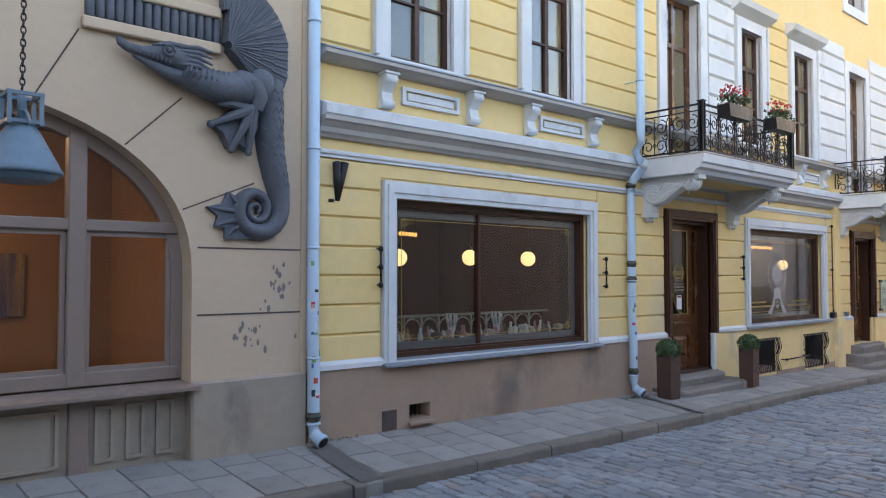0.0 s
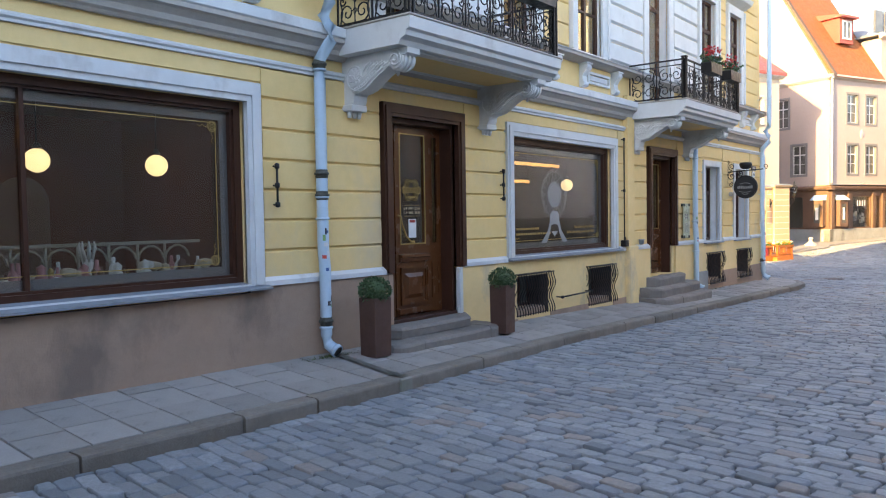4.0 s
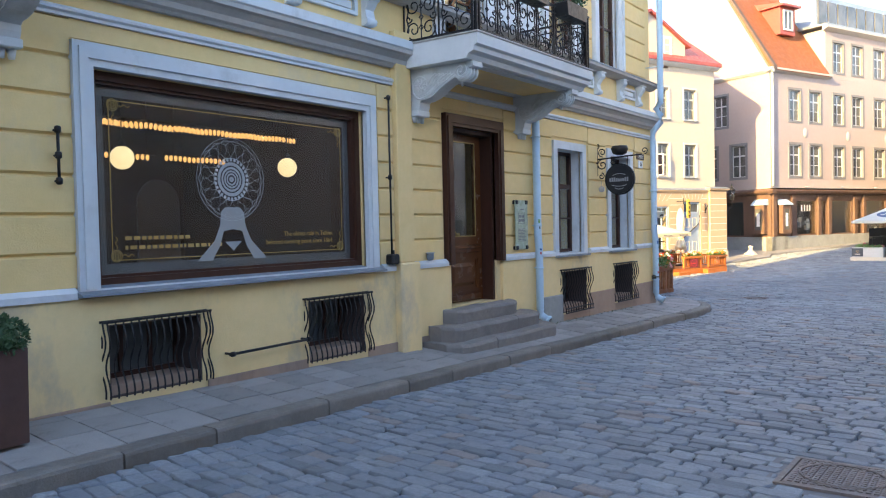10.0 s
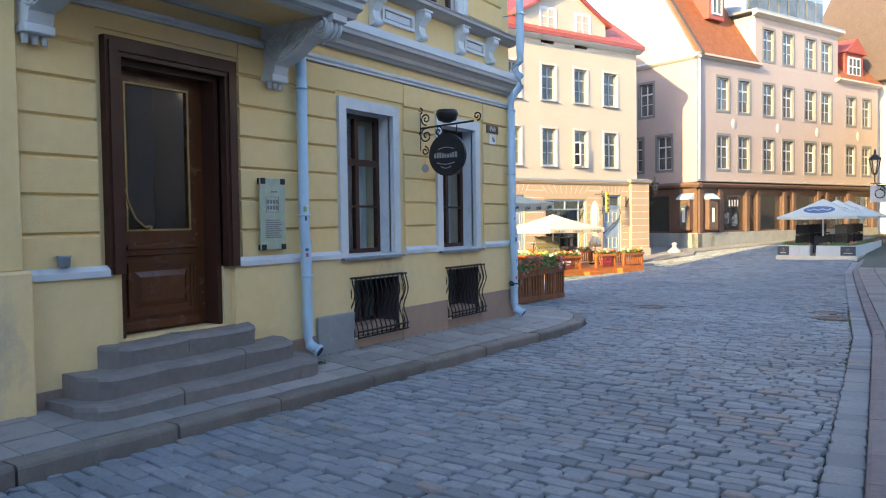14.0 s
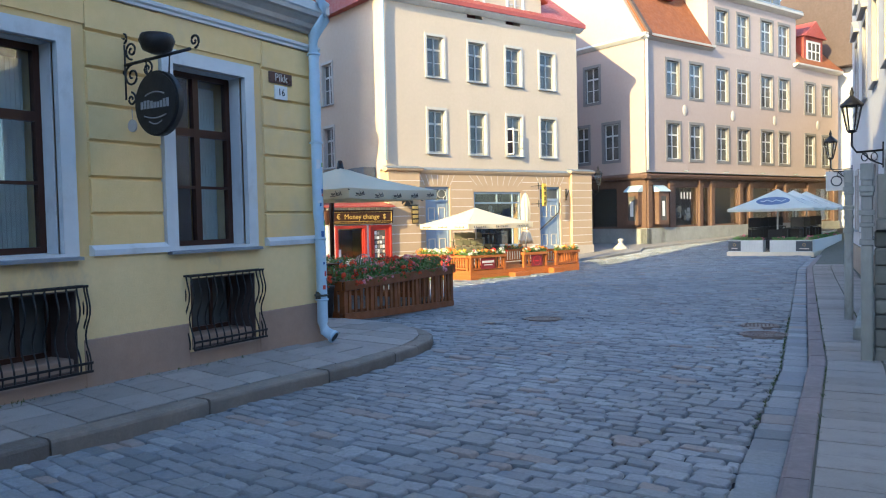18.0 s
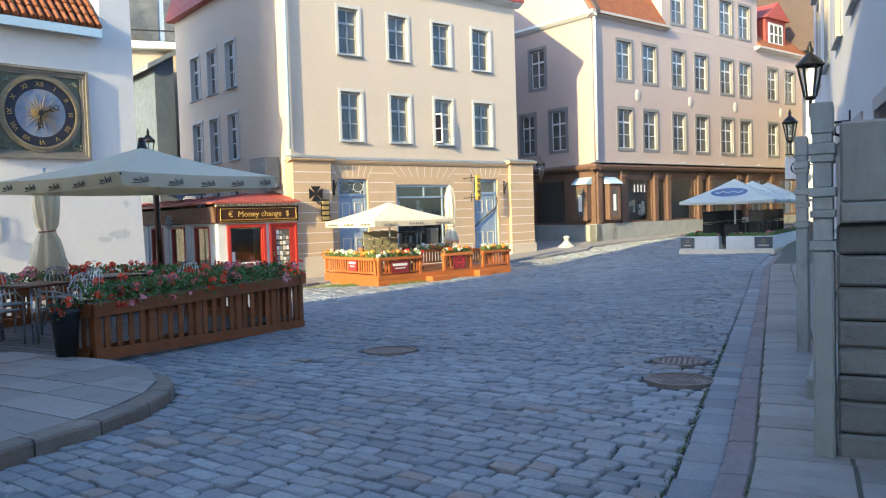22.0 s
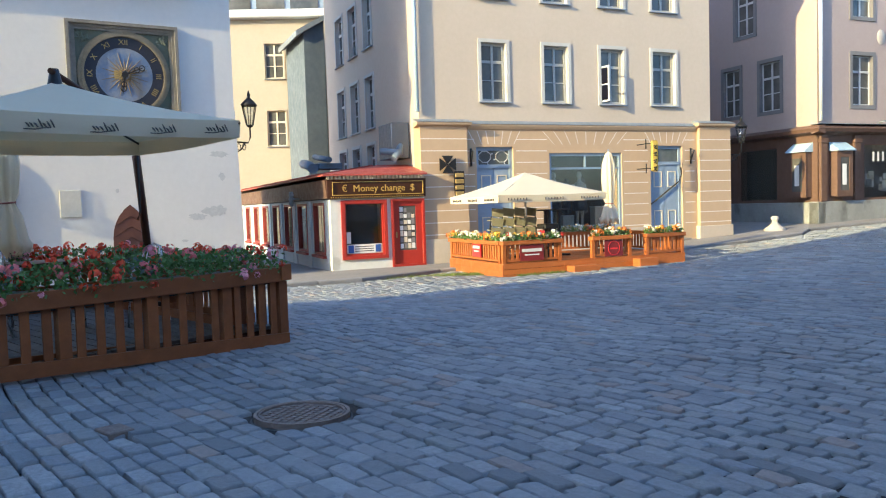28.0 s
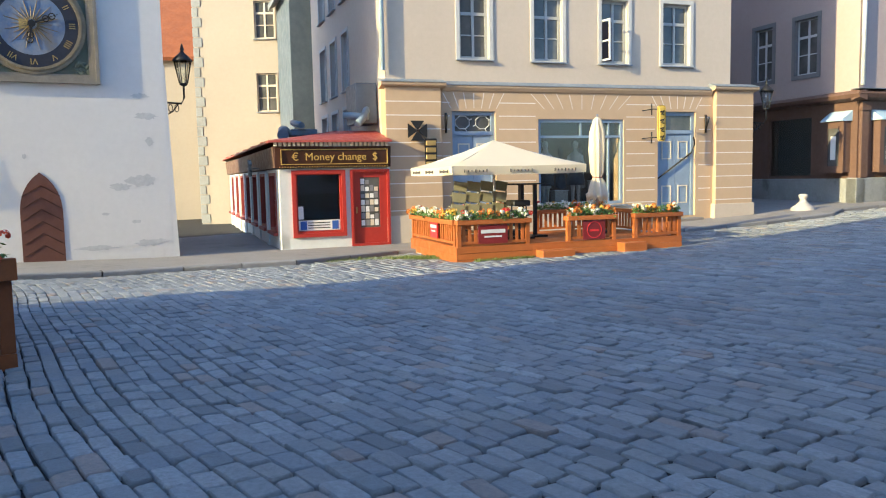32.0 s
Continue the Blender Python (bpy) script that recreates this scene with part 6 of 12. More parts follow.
# ---- small pieces on the shelf of the first shop window ----
rnd = random.Random(61)
GLAZE = [surface("glaze_" + n, c, None, 0.3, 8, 30, 0.3, 0.2, 0.0) for n, c in (("white", (0.6, 0.6, 0.57)), ("brown", (0.16, 0.07, 0.04)), ("gold", (0.4, 0.27, 0.08)), ("green", (0.06, 0.11, 0.05)), ("cream", (0.5, 0.43, 0.3)))]
SHAPES = {"figurine": [(0.035, 0), (0.04, 0.02), (0.02, 0.05), (0.03, 0.09), (0.015, 0.12), (0.024, 0.15), (0.004, 0.175)], "sugar_bowl": [(0.03, 0), (0.055, 0.03), (0.06, 0.06), (0.035, 0.085), (0.012, 0.1), (0.004, 0.115)],
          "jar": [(0.04, 0), (0.042, 0.1), (0.03, 0.115), (0.034, 0.12), (0.034, 0.14), (0.004, 0.145)]}
for k in range(30):
    kind = ("figurine", "sugar_bowl", "jar")[k % 3]
    c = GLAZE[rnd.randrange(5)]
    x, y, q = 0.24 + 3.1 * (k + rnd.uniform(-0.3, 0.3)) / 30, rnd.uniform(0.3, 0.54), rnd.uniform(0.75, 1.25)
    bm = bmesh.new()
    lathe(bm, [(r * q, z * q) for r, z in SHAPES[kind]], 10)
    ob = part(kind, bm, c, None)
    ob.matrix_world = house.matrix_world @ Matrix.Translation((x, y, 1.131))
    tagged(ob, "small glazed " + kind.replace("_", " ") + " on the shop window shelf", kind.replace("_", " "), "window shelf pieces")


# ---- the arched house with the dragon relief ----
art = thing("arched_house", pose(-6.56, 0, 0, 0, 0, 90), "beige art nouveau house with arched window and dragon relief", "building")
AC, AW, ASP, AR = -4.95, 2.6, 2.0, 1.54      # arch centre, half width, springing, rise


def arch_z(u):
    t = min(1.0, abs(u - AC) / AW)
    return ASP + AR * (1 - t ** 2.35) ** (1 / 2.35)


def arch_wall(y0, y1, x0, x1, ztop, zsill, mat, name):
    us = sorted({x0, x1, AC - AW, AC + AW, *(AC + AW * math.sin(t) for t in np.linspace(-math.pi / 2, math.pi / 2, 37))})
    us = [u for u in us if x0 <= u <= x1]
    bm = bmesh.new()
    def q(*p):
        bm.faces.new([bm.verts.new(v) for v in p])
    for a, b in zip(us, us[1:]):
        m = (a + b) / 2
        inside = abs(m - AC) < AW
        za, zb = (arch_z(a), arch_z(b)) if inside else (zsill, zsill)
        q((a, y0, za), (b, y0, zb), (b, y0, ztop), (a, y0, ztop))
        if inside:
            q((a, y1, za), (b, y1, zb), (b, y0, zb), (a, y0, za))
    for s, d in ((AC - AW, 1), (AC + AW, -1)):
        if x0 < s < x1:
            q((s, y0, zsill), (s, y1, zsill), (s, y1, ASP), (s, y0, ASP))
    return part(name, bm, mat, art)


arch_wall(0.0, 0.42, -14, -1.15, 12.0, -0.5, BEIGE, "wall")
boxpart("end_pier", BEIGE, art, -1.22, -1.14, -0.02, 0.3, 1.05, 12.0)
boxpart("party_wall", BEIGE, art, -1.3, -1.15, 0.05, 8, -0.5, 12.0)
boxpart("pier_base", TAUPE, art, -2.36, -1.16, -0.055, 0.42, -0.5, 1.06, bevel=0.02)
boxpart("back_wall", BEIGE, art, -14, -1.2, 8.0, 8.3, -0.5, 12)
boxpart("roof", ROOF_RED, art, -14, -1.2, -0.3, 8.4, 12, 12.3)
# masonry joints
for z in (1.66, 2.275):
    boxpart("joint", ROOF_DARK, art, -2.3, -1.22, -0.004, 0.004, z - 0.008, z + 0.008)
for (ax, az), (bx, bz) in (((-3.69, 3.434), (-3.35, 4.06)), ((-2.964, 3.138), (-2.465, 3.62)), ((-2.446, 2.613), (-1.738, 2.906))):
    bm = bmesh.new()
    p, q = Vector((ax, -0.004, az)), Vector((bx, -0.004, bz))
    d = (q - p).normalized()
    n = Vector((-d.z, 0, d.x)) * 0.007
    bm.faces.new([bm.verts.new(v) for v in (p - n, p + n, q + n, q - n)])
    part("joint", bm, ROOF_DARK, art)
# chipped plaster
CHIP = surface("bare_render_chip", (0.2, 0.17, 0.15), (0.27, 0.23, 0.2), 0.9, 9, 40, 0.5, 0.4, 0.3)
rr = random.Random(8)
for k in range(34):
    cx, cz = (-1.45 + rr.gauss(0, 0.09), 2.0 + rr.gauss(0, 0.12)) if k % 2 else (-1.72 + rr.gauss(0, 0.16), 1.42 + rr.gauss(0, 0.11))
    bm = bmesh.new()
    n, r = rr.randint(5, 8), rr.uniform(0.008, 0.032)
    vs = [bm.verts.new((cx + r * rr.uniform(0.5, 1) * math.cos(6.283 * i / n), -0.0035 - 0.0004 * (k % 3), cz + 1.7 * r * rr.uniform(0.5, 1) * math.sin(6.283 * i / n))) for i in range(n)]
    bm.faces.new(vs)
    part("plaster_chip", bm, CHIP, art)

# window in the arch
MAUVE = surface("mauve_brown_joinery", (0.25, 0.185, 0.15), (0.21, 0.155, 0.125), 0.5, 3, 14, 0.4, 0.2, 0.1)
win = thing("arched_window", art.matrix_world, "large arched display window with brown frame", "window")
bm = bmesh.new()
us = [AC + AW * math.sin(t) for t in np.linspace(-math.pi / 2, math.pi / 2, 41)]
def inner(u, d):
    t = min(1.0, abs(u - AC) / (AW - d))
    return ASP + (AR - d) * max(0.0, 1 - t ** 2.35) ** (1 / 2.35)
loop_o = [(u, arch_z(u)) for u in us]
loop_i = [(AC + (AW - 0.11) * math.sin(t), inner(AC + (AW - 0.11) * math.sin(t), 0.11)) for t in np.linspace(-math.pi / 2, math.pi / 2, 41)]
for y0, y1 in ((0.2, 0.3),):
    for (a, b), (c, d) in zip(zip(loop_o, loop_i), zip(loop_o[1:], loop_i[1:])):
        for (p, q, r, s) in (((a[0], y0, a[1]), (b[0], y0, b[1]), (d[0], y0, d[1]), (c[0], y0, c[1])), ((b[0], y0, b[1]), (b[0], y1, b[1]), (d[0], y1, d[1]), (d[0], y0, d[1]))):
            bm.faces.new([bm.verts.new(v) for v in (p, q, r, s)])
box(bm, AC + AW - 0.11, AC + AW, 0.2, 0.3, 1.08, ASP)
box(bm, AC - AW, AC - AW + 0.11, 0.2, 0.3, 1.08, ASP)
part("arch_frame", bm, MAUVE, win)
for u, w in ((-3.28, 0.075), (-4.95, 0.075), (-6.6, 0.075)):
    boxpart("mullion", MAUVE, win, u - w, u + w, 0.17, 0.3, 1.08, inner(u, 0.1) + 0.06, bevel=0.012)
for z, w in ((2.45, 0.05), (1.14, 0.06)):
    boxpart("transom", MAUVE, win, AC - AW + 0.05, AC + AW - 0.05, 0.18, 0.3, z - w, z + w, bevel=0.01)
for a, b in ((-3.2, -2.46), (-4.87, -3.36), (-6.5, -5.03)):
    bm = bmesh.new()
    ring(bm, a, b, 1.2, 2.4, 0.04, 0.215, 0.27)
    part("sash", bm, MAUVE, win)
bm = bmesh.new()
vs = [bm.verts.new((u, 0.25, z)) for u, z in loop_o] + [bm.verts.new((AC + AW, 0.25, 1.08)), bm.verts.new((AC - AW, 0.25, 1.08))]
bm.faces.new(vs)
g = part("pane", bm, SHOPGLASS, win)
g.visible_shadow = False
bm = bmesh.new()
lath(bm, [(-0.1, 1.03), (-0.1, 1.0), (0.3, 0.99), (0.3, 1.08)], AC - AW - 0.05, AC + AW + 0.06)
part("sill", bm, MAUVE, win)
# panelled stall riser below the sill
boxpart("stall_riser", TAUPE, win, AC - AW, AC + AW, 0.1, 0.3, -0.3, 0.99)
for a, b in ((-3.2, -2.42), (-4.8, -3.38)):
    for k in range(3 if b > -3 else 1):
        w = (b - a) / (3 if b > -3 else 1)
        bm = bmesh.new()
        ring(bm, a + w * k + 0.05, a + w * (k + 1) - 0.05, 0.45, 0.92, 0.03, 0.07, 0.1)
        part("riser_panel", bm, TAUPE, win)
boxpart("riser_post", MAUVE, win, -3.36, -3.2, 0.05, 0.12, -0.3, 0.99, bevel=0.01)
# gallery room behind the glass
room = thing("gallery_room", art.matrix_world, "warm orange-lit gallery room behind the arched window", "room", kind="structure")
boxpart("room_wall", ORANGE_ROOM, room, -9, -1.5, 4.2, 4.3, 0.2, 4.2)
boxpart("room_wall", ORANGE_ROOM, room, -1.62, -1.5, 0.45, 4.2, 0.2, 4.2)
# Unseen end wall, added to keep the sun out of the room.
boxpart("room_wall", ORANGE_ROOM, room, -9.12, -9.0, 0.45, 4.2, 0.2, 4.2)
boxpart("room_floor", ROOM_DARK, room, -9, -1.5, 0.3, 4.2, 0.3, 0.42)
boxpart("room_ceiling", ROOM_GREY, room, -9, -1.5, 0.45, 4.2, 3.9, 4.0)
PICT = surface("striped_picture", (0.05, 0.07, 0.22), (0.5, 0.35, 0.1), 0.6, 1.2, 26, 0.9, 0.5, 0.0, stretch=(6, 1, 0.3))
for u, w, z, h in ((-6.3, 1.1, 1.35, 0.9), (-3.0, 0.3, 1.5, 0.8)):
    pic = thing("wall_picture", art.matrix_world, "vertically striped blue and yellow picture on the gallery wall", "picture", "gallery pictures")
    boxpart("canvas", PICT, pic, u, u + w, 4.15, 4.19, z, z + h, bevel=0.006)
# Added lamp, out of view; its glow brightens the orange room.
lampr = thing("gallery_lamp", pose(-9.3, -4.5, 3.55), "added round glowing lamp, out of view, that brightens the gallery", "lamp")
bm = bmesh.new()
lathe(bm, [(0.02, 0.0), (0.2, 0.03), (0.22, 0.08), (0.05, 0.1)], 16)
part("shade", bm, glow_mat("gallery_fill_glow", (1.0, 0.62, 0.3), 12.0), lampr)

# ribbed band and dragon
for k in range(15):
    band = bmesh.new()
    u = -3.27 + 0.08 * k
    lathe(band, [(0.026, 4.17), (0.036, 4.19), (0.036, 4.38), (0.026, 4.4)], 10, u, -0.02)
    part("ribbed_band", band, STATUE, art)
boxpart("band_recess", STATUE, art, -3.31, -2.1, -0.012, 0.0, 4.17, 4.4)
boxpart("band_ledge", BEIGE, art, -3.34, -2.12, -0.07, 0.0, 4.07, 4.168, bevel=0.012)
boxpart("band_ledge", BEIGE, art, -3.34, -2.12, -0.07, 0.0, 4.402, 4.5, bevel=0.012)

bm = bmesh.new()
# tail: it falls from the body and coils into a spiral
SPX, SPZ = -1.738, 2.638
TURN = [0, 1.57, 3.14, 4.71, 6.28, 7.85, 9.42, 11.0, 12.57, 13.8]
coil = []
for k in range(47):
    a = 0.3 * k
    r = float(np.interp(a, TURN, [0.262, 0.2, 0.179, 0.168, 0.116, 0.092, 0.076, 0.062, 0.03, 0.012]))
    w = float(np.interp(a, TURN, [0.1, 0.084, 0.07, 0.056, 0.048, 0.038, 0.034, 0.029, 0.026, 0.016]))
    coil.append(((SPX + r * math.cos(-a), 0, SPZ + r * math.sin(-a)), w))
fall = [((-1.63, -0.07, 3.9), 0.16), ((-1.61, -0.07, 3.65), 0.155), ((-1.6, -0.065, 3.4), 0.145), ((-1.575, -0.06, 3.2), 0.138), ((-1.528, -0.055, 2.99), 0.128), ((-1.487, -0.05, 2.84), 0.113)]
tail = fall + coil
relief(bm, [(p[0], p[2]) for p, w in tail], [w for p, w in tail], [0.05 + 0.9 * w for p, w in tail], 0.0, 13)
FALL_Z = [p[2] for p, w in fall][::-1]
def on_tail(dx, z):
    xc, w = (float(np.interp(z, FALL_Z, q[::-1])) for q in ([p[0] for p, w in fall], [w for p, w in fall]))
    return (xc + dx * w, -(0.05 + 0.9 * w) * math.sqrt(max(0.0, 1 - dx * dx)) - 0.001, z)
for k in range(11):     # overlapping scales on the tail
    z = 2.9 + 0.088 * k
    for n in range(4):
        c = (n - 1.5 + 0.5 * (k % 2)) * 0.42
        if abs(c) < 0.85:
            tube(bm, [on_tail(max(-0.93, min(0.93, c + 0.21 * q)), z + 0.055 * q * q - 0.02) for q in (-1, -0.6, 0, 0.6, 1)], 0.0045, 5)
# tail fin of four spined webs
FIN = [(-2.026, 2.8), (-2.236, 2.65), (-2.157, 2.47), (-2.051, 2.357)]
web = [(-1.9, 2.74)]
for (ax, az), (bx, bz) in zip(FIN, FIN[1:]):
    web += [(ax, az), ((ax + bx) / 2 * 0.72 - 1.94 * 0.28, (az + bz) / 2 * 0.72 + 2.6 * 0.28)]
prism(bm, web + [FIN[-1], (-1.8, 2.37)], -0.05, 0.0)
for x, z in FIN:
    tube(bm, [(-1.88, -0.05, 2.6 + 0.35 * (z - 2.6)), ((x - 1.92) / 2, -0.058, z * 0.62 + 2.6 * 0.38), (x, -0.045, z)], [0.03, 0.02, 0.006], 7)
# haunch, body and breast
for c, r, q in (((-1.93, -0.13, 3.77), 0.175, (1.05, 0.75, 0.95)), ((-1.74, -0.12, 3.84), 0.15, (0.95, 0.7, 1.0)), ((-2.1, -0.11, 3.75), 0.15, (1.1, 0.75, 1.0))):
    bmesh.ops.create_uvsphere(bm, u_segments=20, v_segments=12, radius=r, matrix=Matrix.Translation(c) @ Matrix.Diagonal((*q, 1)))
tube(bm, [(-1.95, -0.11, 3.76), (-2.2, -0.12, 3.74), (-2.38, -0.12, 3.78), (-2.52, -0.12, 3.84)], [0.15, 0.15, 0.13, 0.11], 14)
for k in range(8):     # ruffled breast
    tube(bm, [(-2.12 - 0.05 * k, -0.22, 3.86 + 0.004 * k), (-2.15 - 0.05 * k, -0.258, 3.74 + 0.01 * k), (-2.17 - 0.05 * k, -0.21, 3.63 + 0.02 * k)], 0.012, 5)
# head with a long upturned snout, open jaws and swept crest
tube(bm, [(-2.46, -0.12, 3.9), (-2.6, -0.13, 3.935), (-2.74, -0.13, 3.94), (-2.88, -0.12, 3.935), (-2.99, -0.11, 3.955), (-3.05, -0.1, 3.99), (-3.07, -0.09, 4.035)], [0.12, 0.105, 0.075, 0.05, 0.042, 0.036, 0.016], 12)
tube(bm, [(-2.5, -0.11, 3.78), (-2.64, -0.12, 3.79), (-2.8, -0.12, 3.845), (-2.95, -0.11, 3.9)], [0.085, 0.058, 0.036, 0.016], 10)
bmesh.ops.create_uvsphere(bm, u_segments=12, v_segments=8, radius=0.03, matrix=Matrix.Translation((-2.68, -0.222, 3.965)))
tube(bm, [(-2.68 + 0.05 * math.cos(a), -0.225, 3.965 + 0.045 * math.sin(a)) for a in np.linspace(0, 6.283, 14)], 0.014, 6, False)
tube(bm, [(-2.8, -0.16, 4.0), (-2.66, -0.18, 4.03), (-2.5, -0.17, 4.03), (-2.32, -0.12, 4.03)], [0.012, 0.028, 0.03, 0.012], 7)
for k in range(9):
    tube(bm, [(-2.66 - 0.036 * k, -0.2 + 0.004 * k, 3.9 + 0.003 * k), (-2.66 - 0.036 * k, -0.205 + 0.004 * k, 3.852 + 0.007 * k)], [0.015, 0.004], 5)
for k in range(5):     # crest
    tube(bm, [(-2.58, -0.2, 4.02 - 0.036 * k), (-2.42, -0.235, 4.03 - 0.042 * k), (-2.25, -0.16, 4.04 - 0.058 * k)], [0.02, 0.024, 0.008], 7)
# leg and webbed foot
tube(bm, [(-1.86, -0.17, 3.82), (-1.8, -0.2, 3.68), (-1.83, -0.2, 3.56)], [0.11, 0.085, 0.06], 10)
TOES = [(-2.245, 3.395), (-2.04, 3.185), (-1.865, 3.175)]
for x, z in TOES:
    tube(bm, [(-1.86, -0.19, 3.57), ((x - 1.86) / 2, -0.17, (z + 3.57) / 2), (x, -0.12, z)], [0.06, 0.04, 0.028], 8)
    bmesh.ops.create_uvsphere(bm, u_segments=10, v_segments=6, radius=0.036, matrix=Matrix.Translation((x, -0.12, z)))
tube(bm, [(-1.9, -0.18, 3.57), (-2.06, -0.16, 3.6), (-2.18, -0.13, 3.585)], [0.05, 0.036, 0.02], 7)
prism(bm, [(-1.78, 3.6), (-2.0, 3.58), (-2.235, 3.4), (-2.12, 3.34), (-2.05, 3.2), (-1.95, 3.25), (-1.865, 3.19), (-1.77, 3.42)], -0.12, -0.01)
# wing: an inner and an outer ring of flat feathers
for r0, r1, t, step, w in ((0.04, 0.35, 0.15, 10, 0.055), (0.34, 0.5, 0.115, 7.5, 0.062), (0.36, 0.69, 0.085, 7.5, 0.086)):
    for k in range(int(135 / step)):
        a = radians(-38 + step * k)
        ca, sa = math.cos(a), math.sin(a)
        cx, cz = -2.1, 4.14
        far = min(r1, (-1.43 - cx) / ca) if ca > 0.05 else r1
        w0 = w * r0 / r1
        prism(bm, [(cx + r0 * ca - w0 * sa / 2, cz + r0 * sa + w0 * ca / 2), (cx + r0 * ca + w0 * sa / 2, cz + r0 * sa - w0 * ca / 2),
                   (cx + far * ca + w * sa / 2, cz + far * sa - w * ca / 2), (cx + far * ca - w * sa / 2, cz + far * sa + w * ca / 2)], -t, -0.01)
        tube(bm, [(cx + r0 * ca, -t - 0.004, cz + r0 * sa), (cx + far * ca, -t - 0.004, cz + far * sa)], 0.009, 5)
bmesh.ops.recalc_face_normals(bm, faces=bm.faces)
for f in bm.faces:
    f.smooth = True
drag = part("dragon_relief", bm, STATUE, None)
drag.data.set_sharp_from_angle(angle=radians(42))
drag.matrix_world = art.matrix_world
tagged(drag, "dark grey cast dragon relief with fan wing and coiled tail", "relief")

# blue lamp on a chain
lamp = thing("chain_lamp", pose(-5.7, -3.97, 2.9), "blue enamel cone lamp hanging on a chain", "lamp")
BLUE_EN = surface("blue_grey_enamel", (0.13, 0.2, 0.25), (0.1, 0.155, 0.2), 0.45, 5, 20, 0.4, 0.2, 0.1)
bm = bmesh.new()
lathe(bm, [(0.26, -0.19), (0.27, -0.17), (0.25, -0.14), (0.12, 0.1), (0.08, 0.16), (0.06, 0.17)], 24)
part("shade", bm, BLUE_EN, lamp)
bm = bmesh.new()
lathe(bm, [(0.2, -0.24), (0.24, -0.2), (0.245, -0.19)], 20)
part("glass_bowl", bm, BLUE_EN, lamp)
bm = bmesh.new()
for sx in (-0.1, 0.1):
    for sy in (-0.1, 0.1):
        box(bm, sx - 0.013, sx + 0.013, sy - 0.013, sy + 0.013, 0.14, 0.36)
for z in (0.15, 0.34):
    for q in (-0.1, 0.1):
        box(bm, -0.115, 0.115, q - 0.014, q + 0.014, z, z + 0.026)
        box(bm, q - 0.014, q + 0.014, -0.115, 0.115, z + 0.001, z + 0.025)
tube(bm, [(0, 0, 0.17), (0, 0, 0.37)], 0.03, 8)
tube(bm, [(0.2 * math.cos(q), 0, 0.12 + 0.13 * math.sin(q)) for q in np.linspace(0, math.pi, 11)], 0.01, 6)
part("yoke", bm, BLUE_EN, lamp)
bm = bmesh.new()
for k in range(34):
    z = 0.36 + 0.045 * k
    ax = (0.016, 0.0) if k % 2 else (0.0, 0.016)
    tube(bm, [(ax[0] * math.cos(t), ax[1] * math.cos(t), z + 0.03 * math.sin(t)) for t in np.linspace(0, 6.283, 9)], 0.006, 5, False)
part("chain", bm, IRON, lamp)
bm = bmesh.new()
tube(bm, [(0, 0, 1.88), (-0.4, 0, 1.95), (-0.86, 0, 1.9)], 0.02, 7)
part("arm", bm, IRON, lamp)


# ---- peach house: shop storey ----
LINE = surface("white_joint_line", (0.72, 0.66, 0.58), None, 0.85, 4, 20, 0.3, 0.2, 0.0)
def front_cornice(x0, x1, z, out, mat):
    bm = bmesh.new()
    lath(bm, [(-0.06, z - 0.1), (-0.1, z - 0.08), (-0.13 - out, z - 0.03), (-0.15 - out, z), (-0.15 - out, z + 0.05), (0, z + 0.05), (0, z - 0.1)], x0, x1)
    part("cornice", bm, mat, peach)
    bm = bmesh.new()
    lath(bm, [(-0.17 - out, z + 0.052), (-0.17 - out, z + 0.065), (0, z + 0.16), (0, z + 0.052)], x0, x1)
    part("cornice_flashing", bm, ZINC, peach)


front_cornice(1.42, 9.45, 3.13, 0.0, APRICOT)
for x0, x1, z in ((-0.12, 1.4, 3.16), (9.47, 10.86, 3.22)):
    boxpart("pilaster", APRICOT, peach, x0 + 0.06, x1 - 0.06, -0.2, -0.062, -0.6, z - 0.06)
    boxpart("pilaster_foot", PEACH, peach, x0, x1, -0.24, -0.062, -1.2, 0.0, bevel=0.01)
    front_cornice(x0 - 0.06, x1 + 0.06, z, 0.16, APRICOT)
for k in range(9):
    z = 0.12 + 0.33 * k
    for x0, x1 in ((-0.06, 1.34), (1.42, 1.62), (2.95, 3.98), (6.7, 7.6), (9.05, 9.45), (9.53, 10.8)):
        y = -0.2035 if (x1 < 1.4 or x0 > 9.5) else -0.0635
        if z < 2.9:
            boxpart("joint_line", LINE, peach, x0, x1, y, y + 0.004, z - 0.012, z + 0.012)
for c, w, z0 in ((2.27, 0.75, 2.62), (5.34, 1.35, 2.62), (8.33, 0.75, 2.66)):
    n = 9 if w > 1 else 7
    for k in range(n):
        t = -1 + 2 * k / (n - 1)
        bm = bmesh.new()
        x0, x1 = c + t * w * 0.82, c + t * w * 1.1
        bm.faces.new([bm.verts.new(v) for v in ((x0 - 0.01, -0.0635, z0), (x0 + 0.01, -0.0635, z0), (x1 + 0.012, -0.0635, 3.0), (x1 - 0.012, -0.0635, 3.0))])
        part("voussoir_line", bm, LINE, peach)
boxpart("base_course", PEACH, peach, 2.95, 4.0, -0.09, -0.06, -1.2, 0.05)
boxpart("base_course", PEACH, peach, 4.0, 7.6, -0.09, -0.06, -1.2, 0.05)

